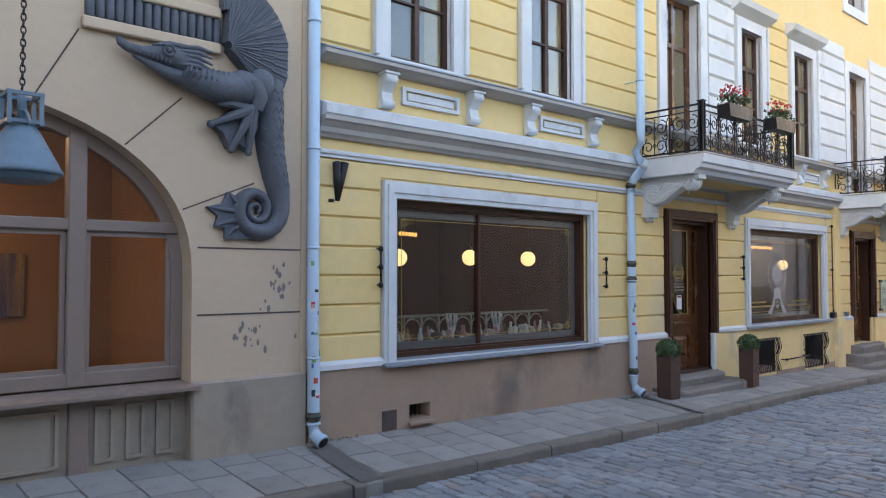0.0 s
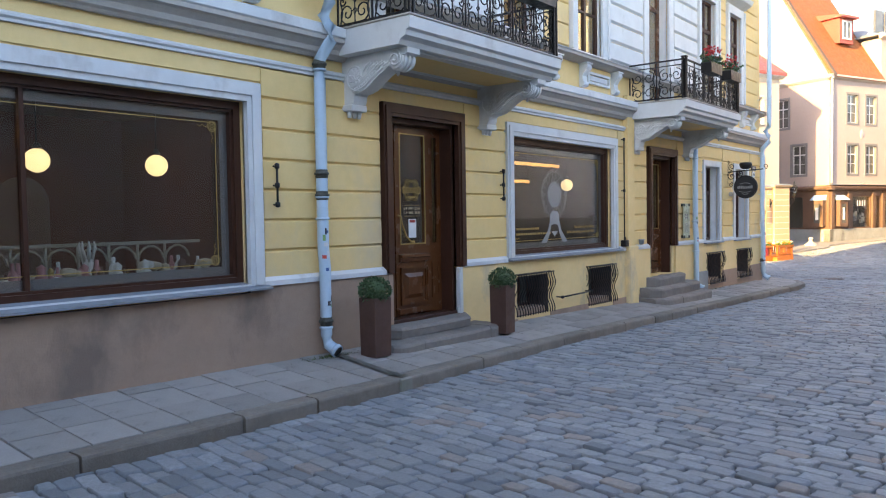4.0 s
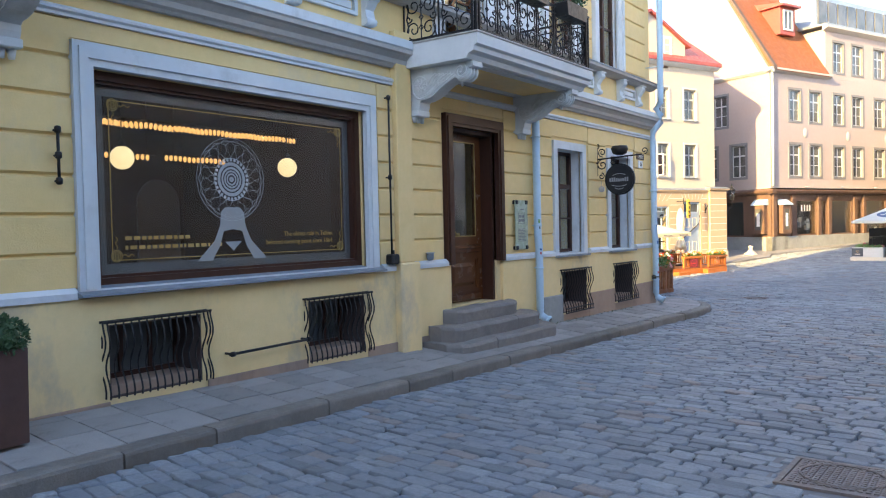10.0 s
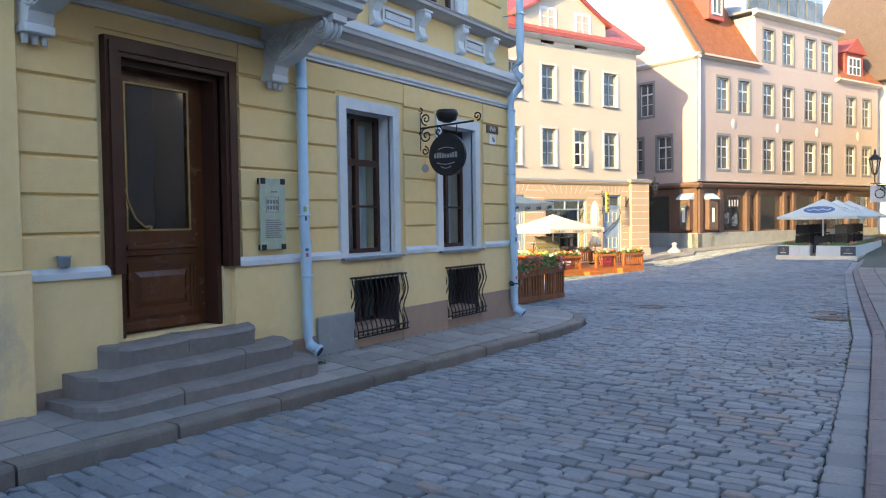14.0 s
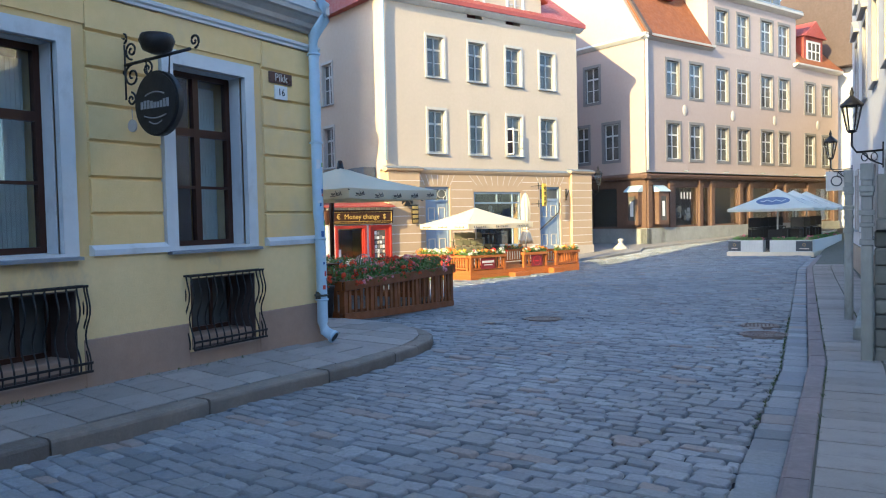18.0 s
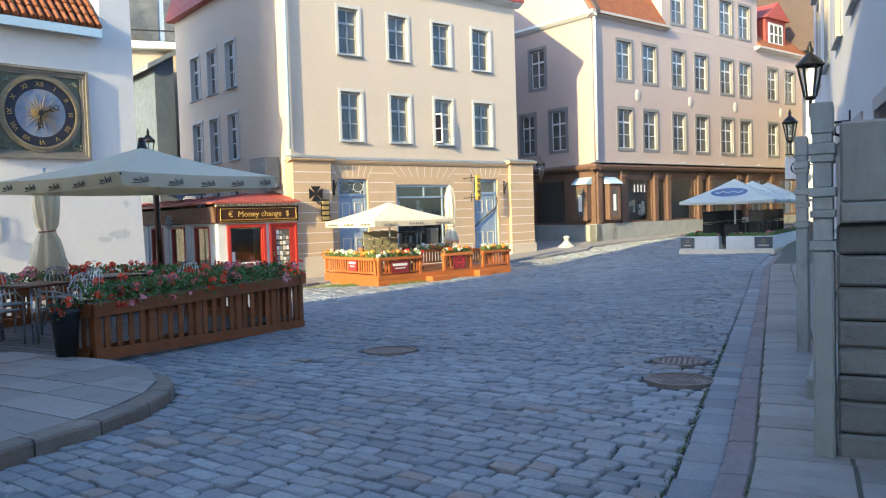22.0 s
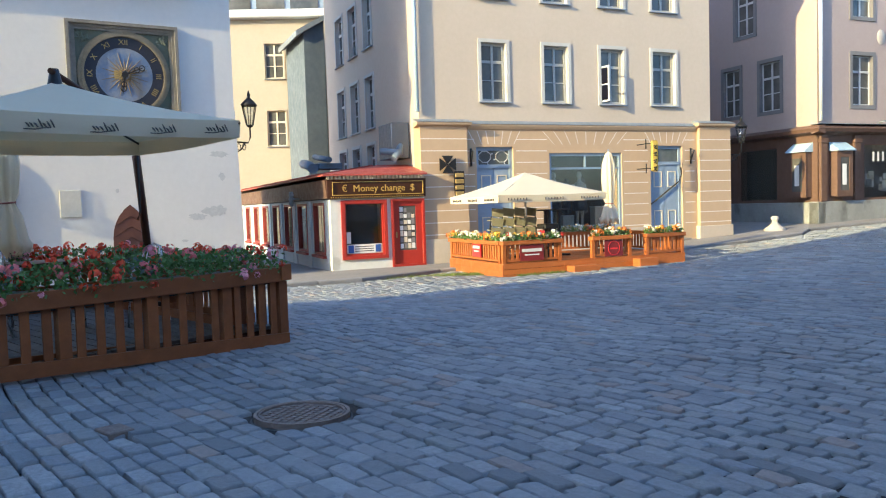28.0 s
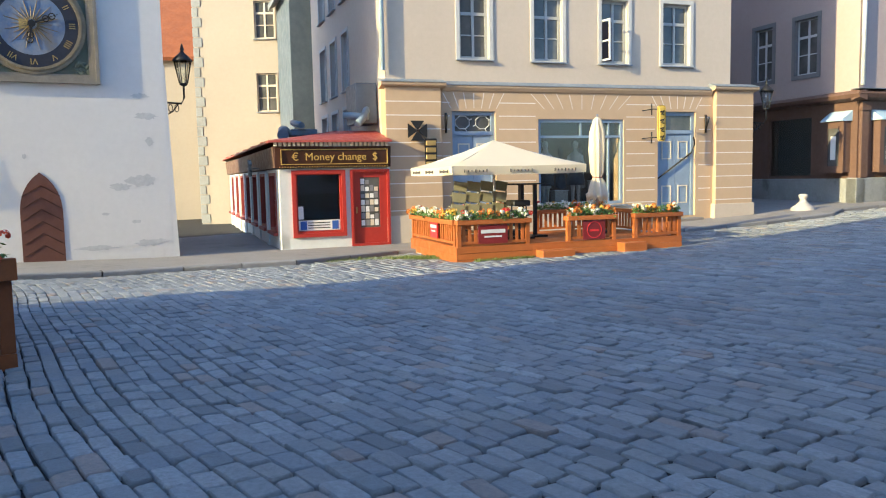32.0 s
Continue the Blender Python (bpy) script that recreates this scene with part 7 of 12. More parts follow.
# blue doors and the display window
def blue_door(op, transom_pattern, name):
    x0, x1, z0, z1 = op
    bm = bmesh.new()
    ring(bm, x0, x1, z0 - 0.1, z1, 0.1, 0.02, 0.12)
    d = part(name, bm, BLUEDOOR, peach, "grey-blue painted double door with lattice transom")
    zt = z1 - 0.55
    boxpart("rail", BLUEDOOR, d, x0 + 0.08, x1 - 0.08, 0.01, 0.12, zt - 0.05, zt + 0.05)
    boxpart("pane", FARGLASS, d, x0 + 0.1, x1 - 0.1, 0.07, 0.08, zt + 0.05, z1 - 0.09)
    if transom_pattern:
        bm = bmesh.new()
        for s in (0.27, 0.73):
            cx, cz = x0 + (x1 - x0) * s, (zt + z1) / 2
            tube(bm, [(cx + 0.2 * math.cos(a), 0.06, cz + 0.17 * math.sin(a)) for a in np.linspace(0.39, 6.68, 9)], 0.014, 4, False)
            for q in (0.39 + 1.57 * j for j in range(4)):
                tube(bm, [(cx + 0.2 * math.cos(q), 0.06, cz + 0.17 * math.sin(q)), (cx + 0.28 * math.cos(q), 0.06, cz + 0.24 * math.sin(q))], 0.012, 4)
        part("lattice", bm, WHITEWOOD, d)
    m = (x0 + x1) / 2
    for a, b in ((x0 + 0.09, m - 0.005), (m + 0.005, x1 - 0.09)):
        boxpart("leaf", BLUEDOOR, d, a, b, 0.05, 0.1, z0, zt - 0.05)
        for zz in (z0 + 0.35, zt - 0.75):
            bm = bmesh.new()
            c = (a + b) / 2
            ring(bm, c - 0.16, c + 0.16, zz, zz + 0.5, 0.03, 0.035, 0.05)
            part("panel", bm, CREAMPAINT, d)
    return d


blue_door(A_DOORL, True, "door_3")
dr = blue_door(A_DOORR, False, "door_4")
bm = bmesh.new()
tube(bm, [(7.75, -0.0, 0.75), (8.85, -0.0, 1.45), (8.95, -0.02, 1.7), (8.9, -0.02, 1.9)], 0.02, 6)
part("strap_bar", bm, IRON, dr)
boxpart("threshold", STEP, peach, 7.6, 9.05, -0.35, 0.05, -0.75, -0.36, bevel=0.02)
boxpart("threshold", STEP, peach, 7.4, 9.2, -0.6, 0.05, -0.9, -0.52, bevel=0.02)
x0, x1, z0, z1 = A_WIN
bm = bmesh.new()
ring(bm, x0, x1, z0, z1, 0.08, -0.02, 0.1)
box(bm, x0 + 0.05, x1 - 0.05, 0.0, 0.08, z1 - 0.48, z1 - 0.42)
for s in (0.5, 0.83):
    box(bm, x0 + (x1 - x0) * s - 0.02, x0 + (x1 - x0) * s + 0.02, 0.0, 0.08, z1 - 0.45, z1 - 0.05)
box(bm, x0 + (x1 - x0) * 0.83 - 0.02, x0 + (x1 - x0) * 0.83 + 0.02, 0.0, 0.08, z0 + 0.05, z1 - 0.45)
sw = part("shop_window", bm, BLUEDOOR, peach, "blue-framed shop window with dressed mannequins inside")
p = boxpart("pane", SHOPGLASS, sw, x0 + 0.05, x1 - 0.05, 0.04, 0.046, z0 + 0.05, z1 - 0.05)
p.visible_shadow = False
boxpart("sill", ZINC, sw, x0 - 0.08, x1 + 0.08, -0.14, 0.02, z0 - 0.06, z0 - 0.02)
# Dark sheet and floor carry the shade of the shop in their colour.
boxpart("shop_dark_sheet", ROOM_BROWN, sw, x0 - 0.3, x1 + 0.3, 1.5, 1.6, -0.2, 2.7)
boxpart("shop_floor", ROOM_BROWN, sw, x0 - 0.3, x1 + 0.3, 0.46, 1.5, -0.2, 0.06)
CLOTH = [surface("cloth_" + n, c, None, 0.9, 6, 30, 0.3, 0.3, 0.1) for n, c in (("white", (0.5, 0.5, 0.52)), ("navy", (0.02, 0.025, 0.05)), ("grey", (0.2, 0.2, 0.21)))]
for k, (u, c) in enumerate(((4.7, 0), (5.75, 2), (5.15, 1))):
    bm = bmesh.new()
    lathe(bm, [(0.13, 0.0), (0.14, 0.03), (0.03, 0.05), (0.03, 0.45), (0.15, 0.5), (0.13, 0.75), (0.1, 0.9), (0.15, 1.05), (0.16, 1.2), (0.08, 1.28), (0.035, 1.32), (0.035, 1.38), (0.07, 1.42), (0.08, 1.5), (0.05, 1.58), (0.01, 1.6)], 12)
    ob = part("mannequin", bm, CLOTH[c], None)
    ob.matrix_world = A_POSE @ Matrix.Translation((u, 0.8, 0.06))
    tagged(ob, "dressed shop mannequin standing in the display window", "mannequin", "window mannequins")
# upper wall details of the peach house
for z, out in ((9.5, 0.3),):
    bm = bmesh.new()
    lath(bm, [(0, z - 0.12), (-0.08, z - 0.1), (-out, z), (-out, z + 0.12), (0, z + 0.12)], -0.3, 10.35)
    part("eave", bm, WHITE, peach)
bm = bmesh.new()
prism(bm, [(2.9, 9.62), (8.0, 9.62), (8.0, 10.5), (5.45, 11.9), (2.9, 10.5)], -0.02, 3.5)
part("dormer", bm, PEACH, peach)
for a in (3.95, 6.1):
    casement(peach, a, a + 0.82, 9.72, 10.75, WHITE, 0.1, WHITEWOOD, -0.025, 0.02, 0.02)
bm = bmesh.new()
for s in (-1, 1):
    prism(bm, [(5.45, 11.9), (5.45 + s * 2.8, 10.38), (5.45 + s * 2.8, 10.5), (5.45, 12.05)][::s], -0.2, 3.8)
part("dormer_roof", bm, ROOF_RED, peach)
downA = thing("downpipe", A_POSE, "grey-blue downpipe at the corner of the peach house", "downpipe", "street downpipes")
bm = bmesh.new()
tube(bm, [(-0.08, -0.12, 9.4), (-0.08, -0.1, 8.8), (-0.08, -0.1, 3.5)], 0.055, 10)
part("pipe", bm, PIPE_BLUE, downA)
# cross sign, flag brackets, lantern, vertical sign
cross = thing("cross_sign", A_POSE, "black iron maltese cross sign on the apricot wall", "sign")
bm = bmesh.new()
for k in range(4):
    a = k * math.pi / 2
    R = Matrix.Rotation(a, 3, "Y")
    pts = [R @ Vector(v) for v in ((0.02, 0, 0.03), (0.17, 0, 0.24), (-0.17, 0, 0.24), (-0.02, 0, 0.03))]
    prism(bm, [(0.7 + v.x, 2.05 + v.z) for v in pts], -0.3, -0.26)
tube(bm, [(0.7, -0.28, 2.05), (0.7, -0.06, 2.05)], 0.015, 6)
part("cross", bm, IRON, cross)
bm = bmesh.new()
for k in range(4):
    box(bm, 0.9, 1.16, -0.32, -0.3, 1.18 + 0.17 * k, 1.3 + 0.17 * k, bevel=0.01)
part("plates", bm, GOLD, cross)
boxpart("plate_frame", IRON, cross, 0.88, 1.18, -0.3, -0.27, 1.15, 1.86)
for u in (1.5, 9.25):
    fb = thing("flag_bracket", A_POSE, "small black iron flag bracket on the wall", "bracket", "flag brackets")
    bm = bmesh.new()
    tube(bm, [(u, -0.1, 2.5), (u, -0.1, 2.0)], 0.03, 6)
    tube(bm, [(u, -0.1, 2.1), (u - 0.05, -0.32, 2.42)], 0.025, 6)
    part("arm", bm, IRON, fb)
vs = thing("vertical_sign", A_POSE, "narrow yellow vertical shop sign on two iron brackets", "sign")
SIGNY = surface("yellow_sign", (0.6, 0.42, 0.06), None, 0.5, 3, 12, 0.3, 0.2, 0)
bm = bmesh.new()
box(bm, 7.32, 7.56, -0.62, -0.56, 1.75, 2.7, bevel=0.05)
part("board", bm, SIGNY, vs)
for k in range(4):
    bm = bmesh.new()
    tube(bm, [(7.38, -0.63, 2.52 - 0.22 * k), (7.5, -0.63, 2.56 - 0.22 * k), (7.42, -0.63, 2.46 - 0.22 * k), (7.5, -0.63, 2.44 - 0.22 * k)], 0.02, 5)
    part("worn_letter", bm, IRON, vs)
for z in (1.85, 2.6):
    bm = bmesh.new()
    tube(bm, [(7.2, -0.62, z), (7.2, -0.06, z)], 0.015, 6)
    tube(bm, [(7.2, -0.55, z), (7.44, -0.59, z)], 0.015, 6)
    tube(bm, [(7.2, -0.5, z - 0.15), (7.2, -0.5, z + 0.15)], 0.018, 6)
    part("bracket", bm, IRON, vs)


def lantern(m, arm, label):
    """A six-sided street lantern on a scrolled wall arm; arm: the vector from the lantern back to the wall."""
    l = thing("wall_lantern", m, label, "lantern", "street lanterns")
    bm = bmesh.new()
    lathe(bm, [(0.05, -0.3), (0.09, -0.27), (0.07, -0.24)], 6)
    lathe(bm, [(0.2, 0.22), (0.21, 0.25), (0.13, 0.34), (0.06, 0.4), (0.03, 0.44), (0.045, 0.48), (0.01, 0.6)], 6)
    part("cap", bm, IRON, l)
    for k in range(6):
        a = math.pi * k / 3
        bm = bmesh.new()
        tube(bm, [(0.085 * math.cos(a), 0.085 * math.sin(a), -0.25), (0.18 * math.cos(a), 0.18 * math.sin(a), 0.23)], 0.011, 4)
        part("glazing_bar", bm, IRON, l)
    bm = bmesh.new()
    lathe(bm, [(0.08, -0.24), (0.172, 0.22)], 6)
    part("glazing", bm, GLASS, l)
    bm = bmesh.new()
    ax, ay = arm
    tube(bm, [(0, 0, -0.28), (0, 0, -0.55), (0.15 * ax, 0.15 * ay, -0.68), (ax, ay, -0.66)], 0.022, 7)
    tube(bm, [(ax * 0.3, ay * 0.3, -0.68), (ax * 0.6, ay * 0.6, -0.85), (ax, ay, -0.95)], 0.016, 6)
    tube(bm, [(ax, ay, -0.5), (ax, ay, -1.0)], 0.03, 7)
    for t in (0.4, 0.7):
        tube(bm, [(ax * t + ax * 0.1 * math.cos(a), ay * t + ay * 0.1 * math.cos(a), -0.78 + 0.08 * math.sin(a)) for a in np.linspace(0, 6.283, 10)], 0.012, 5, False)
    part("arm", bm, IRON, l)


lantern(A_POSE @ Matrix.Translation((11.35, -0.1, 2.95)), (-0.55, 0), "black street lantern on the corner of the peach house")

# ---- the money change kiosk ----
KIOSK_RED = surface("faded_red_brown_paint", (0.3, 0.045, 0.035), (0.2, 0.04, 0.03), 0.5, 3, 14, 0.6, 0.4, 0.2)
KIOSK_ROOM = surface("brown_kiosk_interior", (0.16, 0.1, 0.07), (0.09, 0.06, 0.045), 0.8, 2, 8, 0.6, 0.3, 0.0)
kiosk = thing("exchange_kiosk", A_POSE, "low white kiosk with red window frames and red tin roof", "kiosk")
KX0, KX1, KY0, KL = -2.65, -0.02, -0.26, 18.5
holed("front_wall", WHITE, kiosk, KX0, KX1, -1.1, 1.18, KY0, KY0 + 0.2, [(-2.3, -1.2, -0.36, 1.1), (-0.98, -0.06, -0.66, 1.12)])
XF.append(Matrix.Translation((KX0, KL, 0)) @ Matrix.Rotation(radians(-90), 4, "Z"))
SW = [(KL - 1.62 - 2.05 * k, KL - 0.4 - 2.05 * k) for k in range(9)]
holed("side_wall", WHITE, kiosk, 0, KL + KY0 * 0 - 0.02 + 0.28, -1.1, 1.18, 0.0, 0.2, [(a, b, -0.32, 1.1) for a, b in SW])
for a, b in SW:
    bm = bmesh.new()
    ring(bm, a, b, -0.32, 1.1, 0.07, -0.02, 0.1)
    box(bm, a - 0.05, b + 0.05, -0.1, 0.05, -0.4, -0.33)
    w = part("side_window", bm, KIOSK_RED, kiosk)
    p = boxpart("pane", GLASS, w, a + 0.05, b - 0.05, 0.05, 0.056, -0.27, 1.05)
    p.visible_shadow = False
    boxpart("window_back", KIOSK_ROOM, w, a - 0.02, b + 0.02, 0.32, 0.34, -0.4, 1.15)
    bm = bmesh.new()
    for k in range(8):
        x = a + 0.14 + (b - a - 0.28) * k / 7
        tube(bm, [(x, 0.12, -0.26), (x, 0.12, 1.04)], 0.011, 5)
    box(bm, a + 0.07, b - 0.07, 0.11, 0.13, 0.62, 0.65)
    part("window_bars", bm, CREAMPAINT, w)
for k in range(9):
    boxpart("post", WHITE, kiosk, KL - 2.2 - 2.05 * k, KL - 1.86 - 2.05 * k, -0.05, -0.003, -1.0, 1.15)
part("fascia_side", (lambda bm: (lath(bm, [(-0.1, 1.2), (-0.14, 1.68), (0.1, 1.68), (0.1, 1.2)], -0.1, KL + 0.3), bm)[1])(bmesh.new()), BROWNSHOP, kiosk)
XF.pop()
bm = bmesh.new()
ring(bm, -2.38, -1.12, -0.42, 1.14, 0.09, KY0 - 0.06, KY0 + 0.1)
ring(bm, -2.3, -1.2, -0.33, 1.08, 0.05, KY0 - 0.01, KY0 + 0.12)
w = part("front_window", bm, REDPAINT, kiosk, "red framed kiosk window with notices")
p = boxpart("pane", SHOPGLASS, w, -2.28, -1.22, KY0 + 0.06, KY0 + 0.066, -0.3, 1.06)
boxpart("inside", ROOM_GREY, w, -2.6, -1.0, 0.9, 1.0, -0.6, 1.15)
boxpart("notice_strip", PAPER, w, -2.24, -1.26, KY0 + 0.045, KY0 + 0.055, -0.27, -0.03)
for x in (-2.2, -1.45):
    boxpart("notice_mark", surface("blue_notice", (0.04, 0.1, 0.35), None, 0.5, 6, 20, 0.2, 0.1, 0), w, x, x + 0.15, KY0 + 0.038, KY0 + 0.044, -0.25, -0.05)
for k in range(3):
    boxpart("notice_line", IRON, w, -2.02, -1.5, KY0 + 0.04, KY0 + 0.044, -0.22 + 0.06 * k, -0.2 + 0.06 * k)
boxpart("small_notice", PAPER, w, -2.24, -2.12, KY0 + 0.045, KY0 + 0.05, 0.0, 0.3)
bm = bmesh.new()
wall_cells(bm, -0.96, -0.08, -0.66, 1.1, KY0 + 0.02, KY0 + 0.07, [(-0.76, -0.28, -0.25, 0.95)])
ring(bm, -1.0, -0.04, -0.68, 1.14, 0.06, KY0 - 0.05, KY0 + 0.09)
kd = part("door", bm, REDPAINT, kiosk, "red painted kiosk door with papered glass")
boxpart("pane", FARGLASS, kd, -0.77, -0.27, KY0 + 0.04, KY0 + 0.046, -0.26, 0.96)
rr = random.Random(5)
for k in range(26):
    x, z = -0.74 + 0.11 * (k % 4), -0.2 + 0.165 * (k // 4)
    boxpart("posted_paper", (PAPER, CLOTH[2], CREAMPAINT)[k % 3], kd, x, x + 0.09, KY0 + 0.032, KY0 + 0.038, z, z + rr.uniform(0.09, 0.15))
boxpart("handle", GOLD, kd, -0.87, -0.84, KY0 - 0.02, KY0 + 0.02, 0.1, 0.25)
bm = bmesh.new()
lath(bm, [(KY0 - 0.1, 1.2), (KY0 - 0.14, 1.68), (KY0 + 0.1, 1.68), (KY0 + 0.1, 1.2)], KX0 - 0.1, KX1)
part("fascia", bm, DARKWOOD, kiosk)
bm = bmesh.new()
ring(bm, -2.62, -0.1, 1.27, 1.62, 0.015, KY0 - 0.155, KY0 - 0.12)
for k in range(42):
    bmesh.ops.create_icosphere(bm, subdivisions=1, radius=0.014, matrix=Matrix.Translation((-2.65 + 0.062 * k, KY0 - 0.13, 1.215)))
part("gilt_border", bm, BRIGHTGOLD, kiosk)
letters("€  Money change  $", 0.25, Matrix.Translation((-1.36, KY0 - 0.15, 1.44)), BRIGHTGOLD, kiosk, 0.006)
bm = bmesh.new()
for k in range(26):
    box(bm, KX0 - 0.12 + 0.104 * k, KX0 - 0.05 + 0.104 * k, KY0 - 0.2, KY0 - 0.12, 1.69, 1.78)
part("eave_boards", bm, CREAMPAINT, kiosk)
def sheet(name, pts, mat, t=0.05):
    bm = bmesh.new()
    top = [bm.verts.new(p) for p in pts]
    low = [bm.verts.new((x, y, z - t)) for x, y, z in pts]
    bm.faces.new(top), bm.faces.new(low[::-1])
    n = len(pts)
    for k in range(n):
        bm.faces.new((low[k], low[(k + 1) % n], top[(k + 1) % n], top[k]))
    bmesh.ops.recalc_face_normals(bm, faces=bm.faces)
    part(name, bm, mat, kiosk)
sheet("roof_side", [(KX0 - 0.25, KY0 - 0.3, 1.82), (-0.9, 0.9, 2.12), (-0.9, KL, 2.12), (KX0 - 0.25, KL + 0.2, 1.82)], ROOF_RED)
sheet("roof_front", [(KX0 - 0.25, KY0 - 0.3, 1.822), (KX1 - 0.01, KY0 - 0.3, 1.822), (KX1 - 0.01, 0.9, 2.12), (-0.9, 0.9, 2.122)], ROOF_RED)
boxpart("roof_top", ROOF_RED, kiosk, -0.92, -0.03, 0.9, KL, 2.06, 2.12)
for k in range(7):
    bm = bmesh.new()
    y = 1.4 + 2.4 * k
    tube(bm, [(KX0 - 0.22, y, 1.85), (-0.92, y, 2.14)], 0.02, 5)
    part("roof_seam", bm, ROOF_RED, kiosk)
DUCT = surface("blue_grey_sheet_duct", (0.17, 0.23, 0.3), (0.13, 0.18, 0.24), 0.5, 4, 14, 0.5, 0.3, 0.1)
duct = thing("vent_ducts", A_POSE, "blue-grey ventilation ducts on the kiosk roof", "duct")
bm = bmesh.new()
tube(bm, [(-0.6, 0.5, 2.25), (-0.35, 0.7, 2.5), (-0.25, 0.9, 2.75)], 0.1, 10)
tube(bm, [(-0.85, 0.9, 2.5), (-0.3, 0.6, 2.45)], 0.09, 10)
part("elbow", bm, DUCT, duct)
bm = bmesh.new()
tube(bm, [(-1.8, 5.0, 2.25), (-1.4, 7.4, 2.5), (-1.3, 8.5, 2.6)], 0.17, 12)
tube(bm, [(-1.2, 5.2, 2.55), (-1.1, 7.6, 2.8)], 0.1, 10)
box(bm, -1.5, -0.7, 5.4, 6.2, 2.25, 2.45, bevel=0.02)
part("long_duct", bm, DUCT, duct)
boxpart("housing", surface("grey_duct_box", (0.13, 0.16, 0.2), None, 0.5, 3, 12, 0.4, 0.2, 0.1, metal=0.3), duct, -0.55, -0.03, 0.75, 1.9, 2.3, 3.3, bevel=0.01)
rosette = thing("rosette_sign", A_POSE, "small round iron sign on the kiosk side", "sign")
bm = bmesh.new()
c = (KX0 - 0.35, 2.9, 1.25)
for k in range(10):
    a = 0.628 * k
    tube(bm, [c, (c[0], c[1] + 0.22 * math.cos(a), c[2] + 0.22 * math.sin(a))], [0.03, 0.05], 5)
tube(bm, [c, (KX0 - 0.1, 2.9, 1.25)], 0.02, 5)
part("rosette", bm, STONEGREY, rosette)

# ---- the church ----
CH_POSE = pose(-18.3, 32.0, 0, 0, 0, 75)
church = thing("church", CH_POSE, "white limewashed medieval church wall under a tile roof", "building")
holed("wall", LIMEWASH, church, -16, 0, -1.4, 6.2, 0.0, 0.9, [(-3.5, -1.36, 3.06, 5.12)])
bm = bmesh.new()
prism(bm, [(-0.85, 6.2), (0, 6.2), (-0.05, 14), (-0.85, 14)], 0.0, 0.9)
part("gable_wall", bm, LIMEWASH, church)
boxpart("side_wall", LIMEWASH, church, -0.9, -0.004, 0.9, 9, -1.4, 13)
bm = bmesh.new()
prism(bm, [(-0.05, -1.4), (0.16, -1.4), (0.02, 3.4), (-0.05, 3.4)], 0.002, 1.2)
part("corner_batter", bm, LIMEWASH, church)
boxpart("eave_board", PIPE_BLUE, church, -16, -0.92, -0.32, -0.25, 6.12, 6.34)
boxpart("eave_soffit", ZINC, church, -16, -0.92, -0.25, 0.0, 6.2, 6.24)
bm = bmesh.new()
for r in range(9):
    for k in range(30):
        x, y, z = -0.98 - 0.2 * k, -0.3 + 0.3 * r, 6.36 + 0.3 * r
        tube(bm, [(x, y, z + 0.04), (x, y + 0.34, z + 0.36)], [0.085, 0.075], 6)
tagged(part("roof_tiles", bm, TILE_RED, church), kind="stuff")
bm = bmesh.new()
lath(bm, [(-0.3, 6.33), (4.5, 11.2), (4.5, 11.0), (-0.2, 6.24)], -16, -0.92)
part("roof_deck", bm, ROOF_DARK, church)
PATCH = surface("grey_lime_tone", (0.45, 0.455, 0.46), (0.53, 0.53, 0.525), 0.9, 3, 14, 0.8, 0.4, 0.4)
rr = random.Random(31)
for cx, cz, a, b in ((-0.5, 2.75, 0.22, 0.07), (-0.42, 2.33, 0.28, 0.09), (-0.36, 1.8, 0.1, 0.12), (-0.55, 0.98, 0.4, 0.16), (-0.98, 0.86, 0.24, 0.1), (-1.3, 0.3, 0.1, 0.04),
                     (-0.42, -0.34, 0.38, 0.1), (-1.5, -0.4, 0.5, 0.06), (-2.72, 1.5, 0.05, 0.07), (-0.7, 0.12, 0.12, 0.05)):
    bm = bmesh.new()
    n = 26
    bm.faces.new([bm.verts.new((cx + a * rr.uniform(0.55, 1) * math.cos(6.283 * k / n), -0.004, cz + b * rr.uniform(0.5, 1) * math.sin(6.283 * k / n))) for k in range(n)][::-1])
    part("lime_patch", bm, PATCH, church)
boxpart("clock_niche", LIMEWASH, church, -3.5, -1.36, 0.5, 0.88, 3.0, 5.2)
# arched door
bm = bmesh.new()
pts = [(-2.86, -0.72), (-2.09, -0.72), (-2.09, 0.4)] + [(-2.86 + 0.77 * math.cos(a), 0.4 + 0.9 * math.sin(a)) for a in np.linspace(0.05, 1.05, 6)]
pts += [(-2.09 - 0.77 * math.cos(a), 0.4 + 0.9 * math.sin(a)) for a in np.linspace(1.04, 0.05, 6)] + [(-2.86, 0.4)]
prism(bm, pts, -0.012, 0.05)
ad = part("arched_door", bm, surface("maroon_brown_boards", (0.11, 0.045, 0.03), (0.085, 0.035, 0.025), 0.6, 3, 10, 0.5, 0.3, 0.1), church, "pointed red-brown wooden door")
for k in range(6):
    bm = bmesh.new()
    z = -0.5 + 0.24 * k
    tube(bm, [(-2.82, -0.014, z), (-2.475, -0.016, z + 0.22), (-2.13, -0.014, z)], 0.007, 4)
    part("board_joint", bm, DARKWOOD, ad)
boxpart("stone_tablet", surface("pale_stone_tablet", (0.5, 0.49, 0.45), None, 0.8, 3, 14, 0.4, 0.3, 0.2), church, -3.9, -3.47, -0.03, 0.0, 0.93, 1.53, bevel=0.008)
